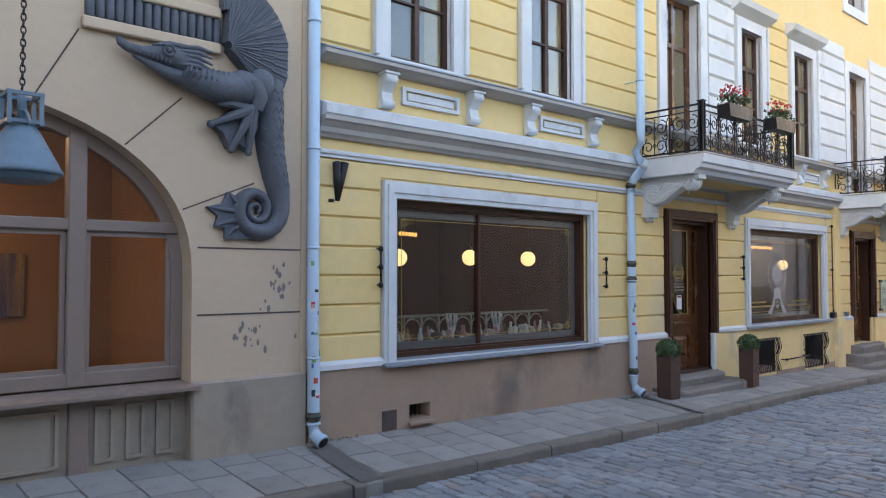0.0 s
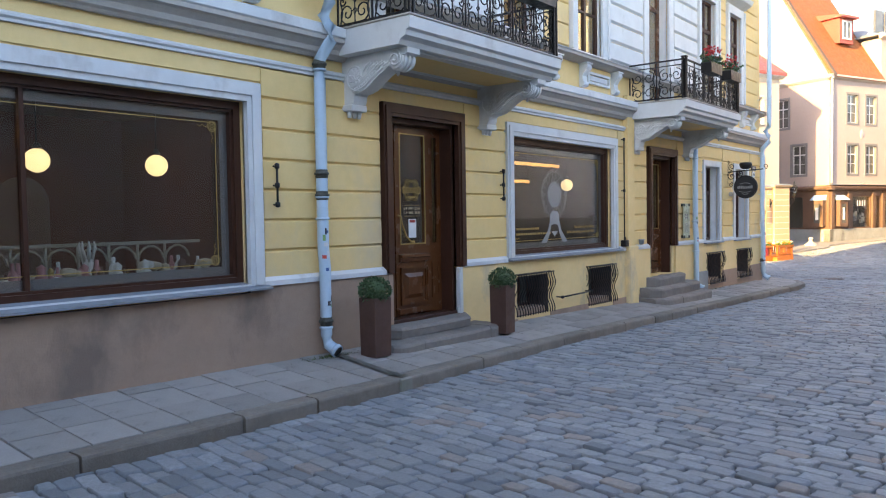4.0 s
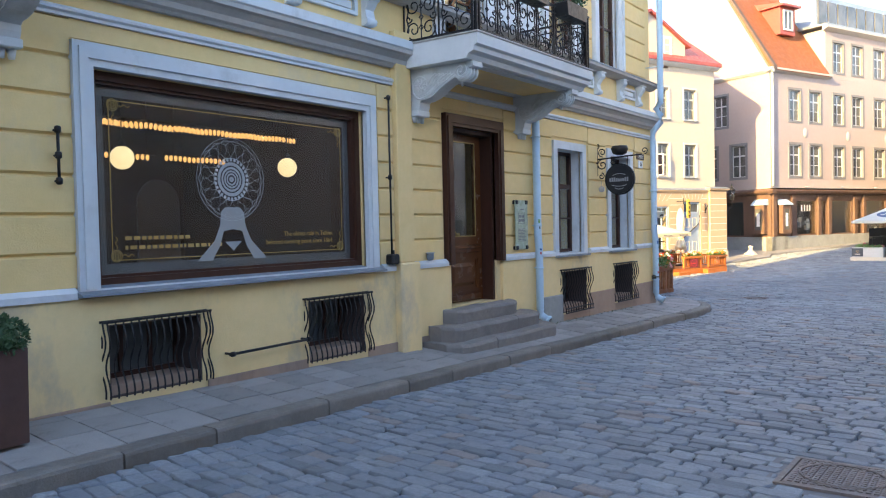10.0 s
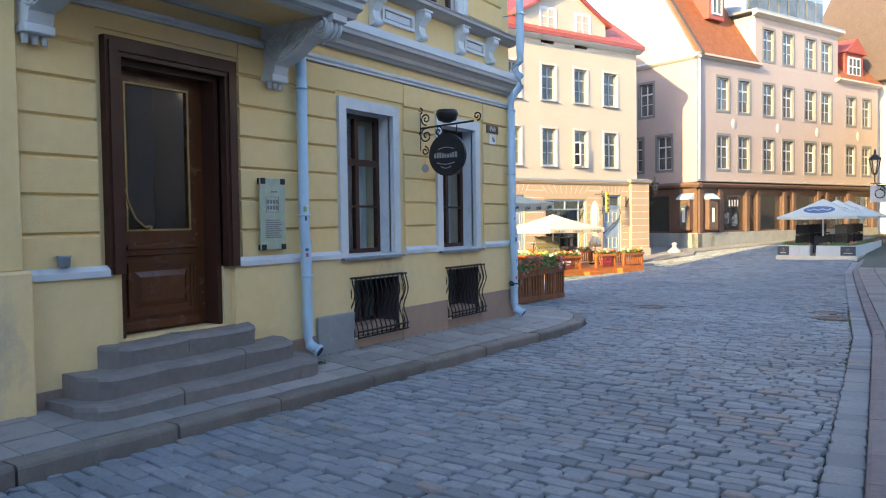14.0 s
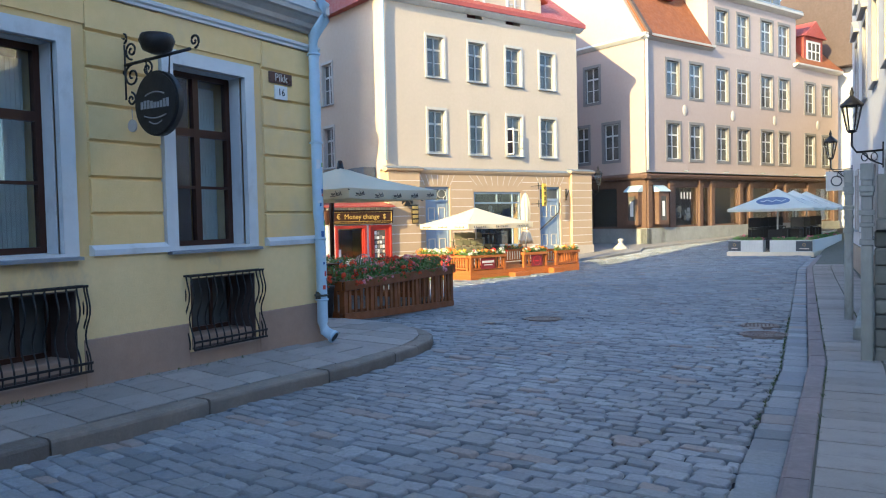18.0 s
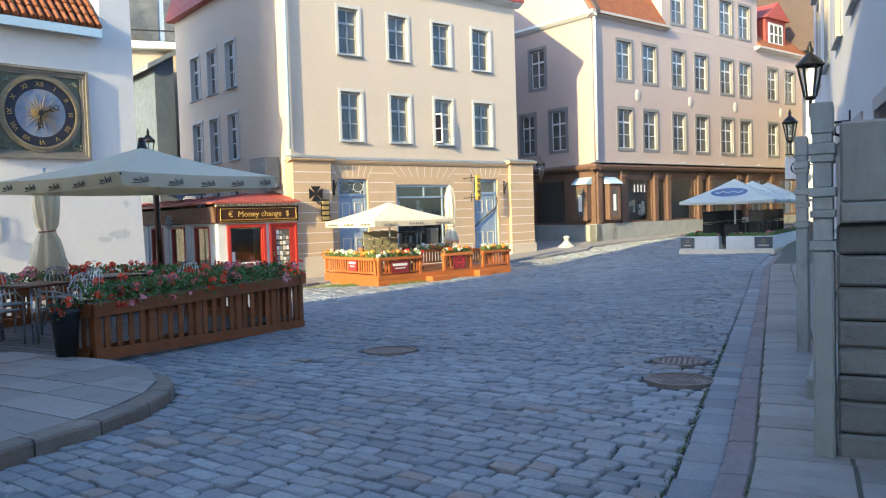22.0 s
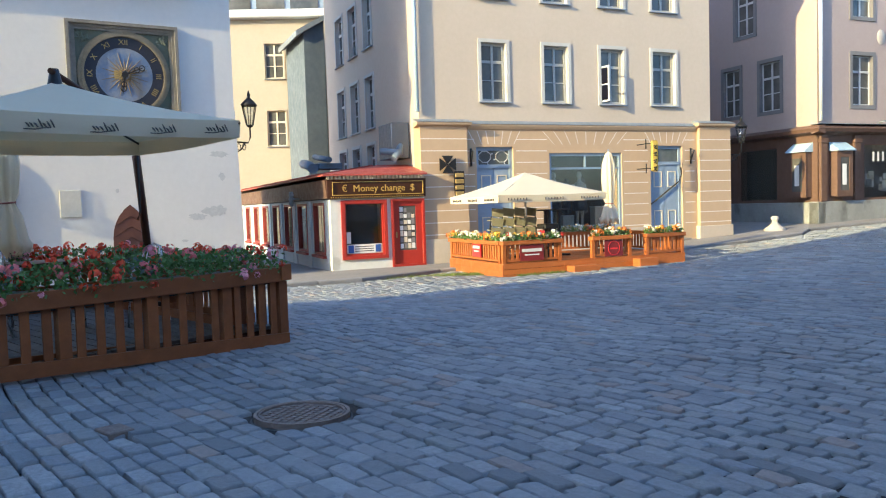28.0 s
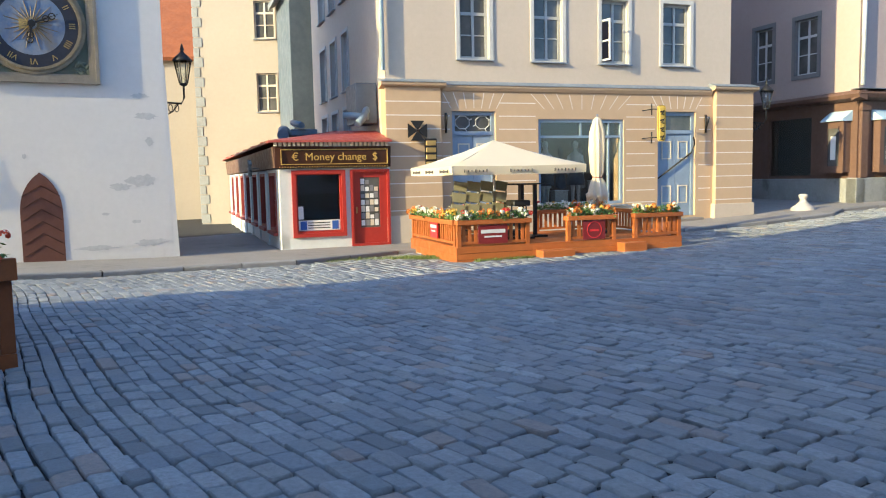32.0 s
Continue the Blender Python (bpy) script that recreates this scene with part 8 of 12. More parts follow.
# the clock
BRONZE = surface("weathered_bronze_gilt", (0.24, 0.2, 0.13), (0.15, 0.13, 0.09), 0.55, 5, 20, 0.7, 0.5, 0.3, metal=0.3)
clock = thing("church_clock", CH_POSE, "painted and gilded medieval wall clock in a carved square frame", "clock")
bm = bmesh.new()
for a, b, y0, y1 in ((0.0, 0.07, -0.1, 0.02), (0.07, 0.13, -0.05, 0.02), (0.13, 0.19, -0.02, 0.02)):
    wall_cells(bm, -3.61 + a, -1.25 - a, 2.95 + a, 5.23 - a, y0, y1, [(-3.61 + b, -1.25 - b, 2.95 + b, 5.23 - b)])
part("frame", bm, surface("worn_stone_frame", (0.22, 0.2, 0.165), (0.13, 0.12, 0.1), 0.7, 5, 20, 0.6, 0.4, 0.3), clock)
boxpart("spandrel_panel", COPPER_GREEN, clock, -3.45, -1.41, 0.02, 0.06, 3.1, 5.08)
CC = (-2.43, 4.09)
def disc(bm, r, y0, y1, n=48, r_in=None):
    o = [(CC[0] + r * math.cos(6.28319 * k / n), CC[1] + r * math.sin(6.28319 * k / n)) for k in range(n)]
    if r_in is None:
        prism(bm, o, y0, y1)
        return
    i = [(CC[0] + r_in * math.cos(6.28319 * k / n), CC[1] + r_in * math.sin(6.28319 * k / n)) for k in range(n)]
    for k in range(n):
        a, b, c, d = o[k], o[(k + 1) % n], i[(k + 1) % n], i[k]
        bm.faces.new([bm.verts.new((p[0], y0, p[1])) for p in (a, b, c, d)])
        bm.faces.new([bm.verts.new(v) for v in ((a[0], y0, a[1]), (a[0], y1, a[1]), (b[0], y1, b[1]), (b[0], y0, b[1]))])
        bm.faces.new([bm.verts.new(v) for v in ((c[0], y0, c[1]), (c[0], y1, c[1]), (d[0], y1, d[1]), (d[0], y0, d[1]))])
bm = bmesh.new(); disc(bm, 0.98, -0.03, 0.03, r_in=0.84); part("gilt_ring", bm, BRONZE, clock)
bm = bmesh.new(); disc(bm, 0.9, -0.055, 0.0, r_in=0.85); part("ring_moulding", bm, BRONZE, clock)
bm = bmesh.new(); disc(bm, 0.84, -0.01, 0.02, r_in=0.6); part("hour_ring", bm, NAVY, clock)
bm = bmesh.new(); disc(bm, 0.6, -0.005, 0.02); part("dial", bm, surface("painted_sky_dial", (0.11, 0.17, 0.30), (0.27, 0.27, 0.28), 0.6, 2.2, 14, 0.9, 0.3, 0.1, stain=(0.26, 0.21, 0.14), stain_scale=2.0, stain_lo=0.5), clock)
for k in range(24):
    a = 6.28319 * k / 24
    bm = bmesh.new()
    tube(bm, [(CC[0] + 0.1 * math.cos(a), -0.008, CC[1] + 0.1 * math.sin(a)), (CC[0] + (0.5 if k % 2 else 0.36) * math.cos(a), -0.008, CC[1] + (0.5 if k % 2 else 0.36) * math.sin(a))], [0.018, 0.003], 4)
    part("sun_ray", bm, surface("dull_gilt_ray", (0.2, 0.15, 0.08), None, 0.6, 6, 20, 0.4, 0.3, 0.0) if k == 0 else bpy.data.materials["dull_gilt_ray"], clock)
for k, txt in enumerate(("XII", "I", "II", "III", "IIII", "V", "VI", "VII", "VIII", "IX", "X", "XI")):
    a = -6.28319 * k / 12
    letters(txt, 0.17, Matrix.Translation((CC[0], -0.013, CC[1])) @ Matrix.Rotation(-a, 4, "Y") @ Matrix.Translation((0, 0, 0.72)), GOLD, clock, 0.004, "numeral")
for name, ang, L, w in (("minute_hand", radians(66), 0.56, 0.022), ("hour_hand", radians(188), 0.44, 0.03)):
    bm = bmesh.new()
    d = (math.sin(ang), math.cos(ang))
    n = (-d[1], d[0])
    prism(bm, [(CC[0] - n[0] * w, CC[1] - n[1] * w), (CC[0] + d[0] * L, CC[1] + d[1] * L), (CC[0] + n[0] * w, CC[1] + n[1] * w), (CC[0] - d[0] * 0.12, CC[1] - d[1] * 0.12)], -0.06, -0.045)
    for q in (0.5, 0.72):
        tube(bm, [(CC[0] + d[0] * L * q + 0.06 * math.cos(v), -0.052, CC[1] + d[1] * L * q + 0.06 * math.sin(v)) for v in np.linspace(0, 6.283, 11)], 0.012, 5, False)
    bmesh.ops.recalc_face_normals(bm, faces=bm.faces)
    part(name, bm, IRON, clock)
bm = bmesh.new()
disc(bm, 0.07, -0.07, -0.03, 16)
bmesh.ops.recalc_face_normals(bm, faces=bm.faces)
part("boss", bm, IRON, clock)
boxpart("gilt_plate", GOLD, clock, CC[0] - 0.22, CC[0] - 0.05, -0.02, -0.006, CC[1] - 0.09, CC[1] + 0.09)
rr = random.Random(2)
for sx in (-1, 1):
    for sz in (-1, 1):
        bm = bmesh.new()
        cx, cz = CC[0] + sx * 0.86, CC[1] + sz * 0.84
        for k in range(16):
            x, z = cx + rr.uniform(-0.12, 0.12), cz + rr.uniform(-0.12, 0.12)
            bmesh.ops.create_uvsphere(bm, u_segments=7, v_segments=5, radius=rr.uniform(0.02, 0.055), matrix=Matrix.Translation((x, 0.01, z)) @ Matrix.Rotation(rr.uniform(0, 3), 4, "Y") @ Matrix.Diagonal((1.6, 0.6, 0.7, 1)))
        part("corner_carving", bm, COPPER_GREEN, clock)
lantern(CH_POSE @ Matrix.Translation((0.42, 0.15, 3.3)), (-0.42, 0), "black street lantern on the church corner")

# ---- houses behind the kiosk ----
cream = thing("cream_house", pose(-30.9, 41.3, 0, 0, 0, 48), "tall cream house with white windows behind the kiosk", "building")
C_WIN = [(-0.1, 0.72, 3.75, 5.3), (-0.1, 0.72, 6.7, 8.2), (3.4, 4.2, 6.7, 8.2), (3.4, 4.2, 3.75, 5.3)]
holed("wall", PALEYELLOW, cream, -2.6, 12, -1.5, 9.25, 0, 0.5, C_WIN)
for h in C_WIN:
    casement(cream, *h, PALEYELLOW, 0.06, CREAMPAINT, 0, 0.02, 0.12)
boxpart("cornice", WHITE, cream, -2.8, 12, -0.4, 0.3, 9.254, 9.6, bevel=0.04)
boxpart("side_wall", PALEYELLOW, cream, -2.6, -2.2, 0.5, 10, -1.5, 9.25)
for k in range(26):
    w = 0.35 if k % 2 else 0.22
    boxpart("quoin_stone", STONEGREY, cream, -2.63, -2.6 + w, -0.03, 0.0, -1.2 + 0.4 * k, -0.83 + 0.4 * k, bevel=0.01)
boxpart("glazed_storey", BLUEDOOR, cream, -2.2, 12, 0.9, 1.2, 9.6, 12.2)
for k in range(9):
    boxpart("storey_pane", FARGLASS, cream, -2.0 + 1.5 * k, -0.75 + 1.5 * k, 0.86, 0.895, 9.9, 12.0)
boxpart("terrace_rail", IRON, cream, -2.6, 12, -0.2, -0.16, 10.1, 10.16)
fire = thing("fire_wall", A_POSE, "blue-grey slate-hung fire wall behind the kiosk", "building")
SLATE = surface("blue_grey_slate", (0.09, 0.115, 0.145), (0.13, 0.16, 0.19), 0.7, 1.2, 6, 0.7, 0.4, 0.4)
bm = bmesh.new()
prism(bm, [(-0.62, -1.2), (0.2, -1.2), (0.2, 8.4), (-0.62, 7.9)], 10.6, 14)
part("wall", bm, SLATE, fire)
bm = bmesh.new()
prism(bm, [(-0.95, 7.7), (0.3, 8.45), (0.3, 8.65), (-0.95, 7.92)], 10.4, 14)
part("roof", bm, ZINC, fire)
alley = thing("alley_house", pose(-37, 40.5, 0, 0, 0, 60), "yellow house with a red tile roof down the alley", "building")
holed("wall", PALEYELLOW, alley, -9, 3, -1.5, 6.6, 0, 0.5, [(-2.4, -1.2, -1.5, 1.0), (-2.0, -1.2, 3.2, 4.4)])
casement(alley, -2.0, -1.2, 3.2, 4.4, PALEYELLOW, 0.05, DARKWOOD, 0, 0.02, 0.1)
# Dark sheet stands for the shade inside the passage.
boxpart("passage_dark", ROOM_GREY, alley, -2.6, -1.0, 2.0, 2.1, -1.5, 1.2)
bm = bmesh.new()
lath(bm, [(-0.4, 6.6), (4, 11), (4, 10.8), (-0.3, 6.45)], -9, 3)
part("roof", bm, TILE_RED, alley)
white_gable = thing("white_gable_house", A_POSE @ Matrix.Translation((4.5, 14, 0)), "white gabled house behind the peach roof", "building")
bm = bmesh.new()
prism(bm, [(0, -1), (9, -1), (9, 14), (4.5, 21), (0, 14)], 0, 8)
part("wall", bm, LIMEWASH, white_gable)
for x, z in ((2.2, 14.2), (5.8, 14.2), (4.1, 17.2)):
    casement(white_gable, x, x + 0.9, z, z + 1.4, GREYSTONE_TRIM, 0.1, WHITEWOOD, 0, 0.03, -0.005, sill=False)

# ---- pink house: shop front and roofs ----
boxpart("shop_plinth", STONEGREY, pink, -0.1, 19.5, -0.1, 0.3, -0.9, 0.62, bevel=0.02)
P_SH = [(2.35, 4.3, 0.64, 2.72), (5.6, 8.0, 0.64, 2.72), (9.3, 11.8, 0.64, 2.72), (13.1, 15.4, 0.64, 2.72), (16.6, 18.6, 0.64, 2.72), (4.62, 5.3, -0.2, 2.72), (8.4, 9.0, -0.2, 2.72), (12.15, 12.8, -0.2, 2.72)]
holed("shop_front", BROWNSHOP, pink, 0, 19.5, 0.62, 3.1, 0.0, 0.45, P_SH)
for a, b, z0, z1 in P_SH:
    bm = bmesh.new()
    ring(bm, a, b, z0, z1, 0.07, 0.03, 0.14)
    w = part("shop_window", bm, BROWNSHOP, pink)
    boxpart("pane", SHOPGLASS, w, a + 0.05, b - 0.05, 0.08, 0.086, z0 + 0.05, z1 - 0.05)
    # Dark sheet stands for the unlit shop behind the glass.
    boxpart("shop_dark_sheet", ROOM_GREY, w, a - 0.4, b + 0.4, 0.9, 1.0, z0 - 0.2, z1 + 0.2)
for k, x in enumerate((0.05, 1.75, 4.3, 5.35, 8.05, 9.05, 11.85, 12.85, 15.45, 18.7)):
    bm = bmesh.new()
    box(bm, x, x + 0.3, -0.12, 0, 0.62, 3.0, bevel=0.012)
    box(bm, x - 0.04, x + 0.34, -0.16, 0, 2.72, 2.86, bevel=0.012)
    part("shop_pilaster", bm, BROWNSHOP, pink)
XF.append(Matrix.Translation((0, 12, 0)) @ Matrix.Rotation(radians(-90), 4, "Z"))
boxpart("shop_plinth", STONEGREY, pink, 0, 12.1, -0.1, 0.3, -0.9, 0.6, bevel=0.02)
holed("shop_front", BROWNSHOP, pink, 0, 11.55, 0.6, 3.1, 0.0, 0.45, [(8.2, 10.2, 0.64, 2.72)])
for a, b in ((8.2, 10.2),):
    bm = bmesh.new()
    ring(bm, a, b, 0.64, 2.72, 0.07, 0.03, 0.14)
    w = part("shop_window", bm, BROWNSHOP, pink)
    boxpart("pane", SHOPGLASS, w, a + 0.05, b - 0.05, 0.08, 0.086, 0.69, 2.67)
    # One long dark sheet, for the unlit shop seen at a slant.
    boxpart("shop_dark_sheet", ROOM_GREY, w, 1.0, 11.4, 0.9, 1.0, 0.4, 3.0)
bm = bmesh.new()
lath(bm, [(0.0, 3.02), (-0.3, 3.1), (-0.36, 3.22), (-0.3, 3.3), (0, 3.36)], 0, 12.34)
part("shop_cornice", bm, BROWNSHOP, pink)
bm = bmesh.new()
lath(bm, [(0, 9.86), (-0.12, 9.9), (-0.28, 10.02), (-0.28, 10.12), (0, 10.12)], 0, 12.3)
part("eave", bm, WHITE, pink)
XF.pop()
for s0, m in ((0.62, Matrix()), (11.0, Matrix.Translation((0, 12, 0)) @ Matrix.Rotation(radians(-90), 4, "Z"))):
    XF.append(m)
    bm = bmesh.new()
    box(bm, s0, s0 + 0.75, -0.28, 0, 0.8, 2.4)
    wall_cells(bm, s0 - 0.02, s0 + 0.77, 0.78, 2.42, -0.32, -0.28, [(s0 + 0.15, s0 + 0.6, 1.0, 2.2)])
    v = part("showcase", bm, BROWNSHOP, pink, "brown wall showcase with a small tin roof")
    boxpart("pane", FARGLASS, v, s0 + 0.13, s0 + 0.62, -0.3, -0.285, 0.98, 2.22)
    boxpart("showpiece", PAPER, v, s0 + 0.26, s0 + 0.46, -0.31, -0.302, 1.2, 1.95)
    bm = bmesh.new()
    lath(bm, [(0, 2.75), (-0.42, 2.46), (-0.42, 2.42), (0, 2.42)], s0 - 0.06, s0 + 0.81)
    part("tin_roof", bm, PIPE_BLUE, v)
    XF.pop()
bm = bmesh.new()
lath(bm, [(0.0, 3.02), (-0.3, 3.1), (-0.36, 3.22), (-0.3, 3.3), (0, 3.36)], -0.3, 19.6)
part("shop_cornice", bm, BROWNSHOP, pink)
boxpart("cornice_flashing", ZINC, pink, -0.34, 19.6, -0.38, 0, 3.364, 3.385)
bm = bmesh.new()
for k in range(5):
    x = 3 + 3.6 * k
    tube(bm, [(x, -0.1, 3.46), (x + 0.1, -0.32, 3.5)], 0.04, 6)
part("floodlights", bm, ZINC, pink)
for a, b, z in ((-0.28, 5.6, 9.9), (14.0, 19.6, 9.9)):
    bm = bmesh.new()
    lath(bm, [(0, z), (-0.12, z + 0.03), (-0.32, z + 0.14), (-0.32, z + 0.24), (0, z + 0.24)], a, b)
    part("eave", bm, STUCCO_GREY, pink)
bm = bmesh.new()
lath(bm, [(0, 12.8), (-0.1, 12.83), (-0.35, 12.95), (-0.35, 13.08), (0, 13.08)], 5.0, 14.6)
part("eave", bm, STUCCO_GREY, pink)
boxpart("raised_side", PINK, pink, 5.3, 5.75, 0.45, 8, 10.0, 12.9)
boxpart("raised_side", PINK, pink, 13.85, 14.3, 0.45, 8, 10.0, 12.9)
boxpart("raised_roof", ZINC, pink, 5.0, 14.6, -0.3, 8, 13.08, 13.2)
bm = bmesh.new()
prism(bm, [(5.6, 13.2), (14.0, 13.2), (14.0, 15.2), (5.6, 15.2)], 0.8, 6)
part("glazed_attic", bm, BLUEDOOR, pink)
for k in range(8):
    boxpart("attic_pane", FARGLASS, pink, 5.8 + 1.03 * k, 6.6 + 1.03 * k, 0.72, 0.795, 13.5, 14.9)
bm = bmesh.new()
lath(bm, [(-0.3, 10.14), (4.5, 15.0), (4.5, 14.8), (-0.25, 10.02)], 14.3, 19.7)
part("roof", bm, TILE_RED, pink)
bm = bmesh.new()
box(bm, 15.6, 17.9, 0.2, 3.0, 10.3, 12.0)
prism(bm, [(15.4, 12.0), (18.1, 12.0), (16.75, 13.0)], 0.0, 3.2)
part("dormer", bm, ROOF_RED, pink)
casement(pink, 16.0, 17.5, 10.6, 11.7, WHITEWOOD, 0.08, WHITEWOOD, 0.198, 0.03, -0.02, 3, (0.5,), sill=False)
for s, z in ((3.25, 6.62), (7.6, 6.6), (11.9, 6.6), (16.9, 6.6)):
    bm = bmesh.new()
    bmesh.ops.create_uvsphere(bm, u_segments=14, v_segments=8, radius=0.26, matrix=Matrix.Translation((s, 0, z)) @ Matrix.Diagonal((0.8, 0.25, 1.1, 1)))
    part("medallion", bm, STUCCO_GREY, pink)
bm = bmesh.new()
tube(bm, [(0.06, -0.1, 9.9), (0.06, -0.1, 3.5)], 0.07, 8)
part("downpipe", bm, WHITE, pink)
dark_house = thing("dark_roof_house", pink.matrix_world @ Matrix.Translation((20.5, -3.5, 0)), "tall house with a dark brown roof beyond the pink house", "building")
boxpart("wall", LIMEWASH, dark_house, 0, 10, 0, 10, -1, 10.5)
bm = bmesh.new()
lath(bm, [(-0.5, 10.5), (5, 20), (10, 10.5)], -1, 10)
part("roof", bm, ROOF_DARK, dark_house)
for x in (0.6, 2.4):
    casement(dark_house, x, x + 0.9, 6.5, 8.2, GREYSTONE_TRIM, 0.1, WHITEWOOD, 0, 0.03, 0.0, sill=False)
# LINO lettering stays as plain marks
for s in (2.9, ):
    bm = bmesh.new()
    for k in range(4):
        box(bm, s + 0.26 * k, s + 0.1 + 0.26 * k, 0.07, 0.074, 2.05, 2.4)
    part("shop_mark", bm, PAPER, pink)
rr = random.Random(6)
for s0, n in ((2.6, 14), (9.6, 8)):
    for k in range(n):
        w = rr.uniform(0.15, 0.35)
        x = s0 + rr.uniform(0, 1.4)
        z = 0.66 + rr.uniform(0, 0.8)
        bm = bmesh.new()
        box(bm, x, x + w, 0.3 + 0.04 * (k % 5), 0.34 + 0.04 * (k % 5) , z, z + w, bevel=0.01)
        part("displayed_textile", bm, (PAPER, CLOTH[2], CREAMPAINT, CLOTH[0])[k % 4], pink)

# ---- the stone portal of the church ----
portal = thing("church_portal", CH_POSE, "weathered stone portal with stepped arch and dark wooden door", "door")
PX, PZ = -5.95, 1.22
PORTAL = surface("beige_portal_stone", (0.36, 0.32, 0.25), (0.27, 0.24, 0.19), 0.85, 2, 14, 0.6, 0.45, 0.4)


def arch_ring(r_in, r_out, y0, y1):
    bm = bmesh.new()
    n = 20
    outer = [(PX + r_out, -0.9)] + [(PX + r_out * math.cos(math.pi * k / n), PZ + r_out * 1.06 * math.sin(math.pi * k / n)) for k in range(n + 1)] + [(PX - r_out, -0.9)]
    inner = [(PX + r_in, -0.9)] + [(PX + r_in * math.cos(math.pi * k / n), PZ + r_in * 1.06 * math.sin(math.pi * k / n)) for k in range(n + 1)] + [(PX - r_in, -0.9)]
    rows = [[bm.verts.new((x, y, z)) for x, z in pts] for pts, y in ((outer, y1), (outer, y0), (inner, y0), (inner, y1))]
    for a, b in zip(rows, rows[1:]):
        for k in range(len(a) - 1):
            bm.faces.new((a[k], a[k + 1], b[k + 1], b[k]))
    bmesh.ops.recalc_face_normals(bm, faces=bm.faces)
    return bm


for r0, r1, y in ((1.02, 1.22, -0.1), (0.86, 1.02, -0.06), (0.72, 0.86, -0.085), (0.56, 0.72, -0.04)):
    part("arch_moulding", arch_ring(r0, r1, y, 0.0), PORTAL, portal)
bm = bmesh.new()
prism(bm, [(PX + 0.56, -0.9)] + [(PX + 0.56 * math.cos(math.pi * k / 16), PZ + 0.59 * math.sin(math.pi * k / 16)) for k in range(17)] + [(PX - 0.56, -0.9)], -0.02, 0.01)
pd = part("door_leaf", bm, DARKWOOD, portal)
for k in range(5):
    x = PX - 0.5 + 0.2 * k
    boxpart("plank", DARKWOOD, pd, x + 0.004, x + 0.196, -0.034, -0.021, -0.85, PZ + (0.2 if k in (0, 4) else 0.42))
hl = thing("hanging_lantern", CH_POSE @ Matrix.Translation((PX, -0.35, 1.6)), "small glazed lantern hanging before the church door", "lantern")
bm = bmesh.new()
lathe(bm, [(0.1, -0.2), (0.15, 0.1), (0.16, 0.11), (0.05, 0.2), (0.02, 0.24)], 6)
part("body", bm, GLASS, hl)
bm = bmesh.new()
for k in range(6):
    a = math.pi * k / 3
    tube(bm, [(0.1 * math.cos(a), 0.1 * math.sin(a), -0.2), (0.152 * math.cos(a), 0.152 * math.sin(a), 0.1), (0.03 * math.cos(a), 0.03 * math.sin(a), 0.22)], 0.01, 4)
tube(bm, [(0, 0, 0.22), (0, 0, 0.75), (0, 0.35, 0.8)], 0.012, 5)
part("frame", bm, IRON, hl)

# ---- mannequins in the window of the peach house ----
MANNE = surface("white_mannequin_shell", (0.5, 0.5, 0.49), None, 0.45, 6, 20, 0.3, 0.1, 0.0)
SKIRT = surface("dark_navy_cloth", (0.025, 0.03, 0.05), None, 0.9, 6, 40, 0.4, 0.3, 0.2)
first = None
for mx, my, turn in ((4.66, 0.75, 10), (5.56, 0.7, -12)):
    m = A_POSE @ Matrix.Translation((mx, my, 0.12)) @ Matrix.Rotation(radians(turn), 4, "Z")
    bm = bmesh.new()
    for sx in (-0.075, 0.075):
        lathe(bm, [(0.04, 0.0), (0.045, 0.3), (0.06, 0.45), (0.085, 0.8)], 10, sx, 0.0)
        tube(bm, [(sx * 2.4, 0, 1.32), (sx * 3.0, 0.02, 1.05), (sx * 2.8, -0.04, 0.8)], [0.045, 0.036, 0.028], 8)
    lathe(bm, [(0.15, 0.78), (0.16, 0.88), (0.115, 1.04), (0.15, 1.22), (0.17, 1.34), (0.06, 1.42), (0.05, 1.5)], 14)
    bmesh.ops.create_uvsphere(bm, u_segments=14, v_segments=10, radius=0.095, matrix=Matrix.Translation((0, 0, 1.6)) @ Matrix.Diagonal((0.85, 1, 1.25, 1)))
    ob = part("mannequin", bm, MANNE, None)
    ob.matrix_world = m
    tagged(ob, "white shop mannequin standing in the shop window", "mannequin", "shop mannequins")
    bm = bmesh.new()
    lathe(bm, [(0.25, 0.5), (0.23, 0.7), (0.185, 0.92), (0.13, 1.05)], 16)
    ob = part("skirt", bm, SKIRT, None)
    ob.matrix_world = m
    tagged(ob, "dark skirt worn by a shop mannequin", "clothing", "shop clothes")
for bx, w, h in ((4.25, 0.3, 0.5), (5.05, 0.4, 0.35), (6.2, 0.34, 0.6)):
    db = thing("display_plinth", A_POSE @ Matrix.Translation((bx, 0.7, 0.12)), "small grey display plinth in the shop window", "plinth", "shop displays")
    boxpart("body", STUCCO_GREY, db, -w / 2, w / 2, -0.15, 0.15, 0.0, h, bevel=0.01)
    boxpart("top", WHITEWOOD, db, -w / 2 - 0.015, w / 2 + 0.015, -0.165, 0.165, h, h + 0.02)

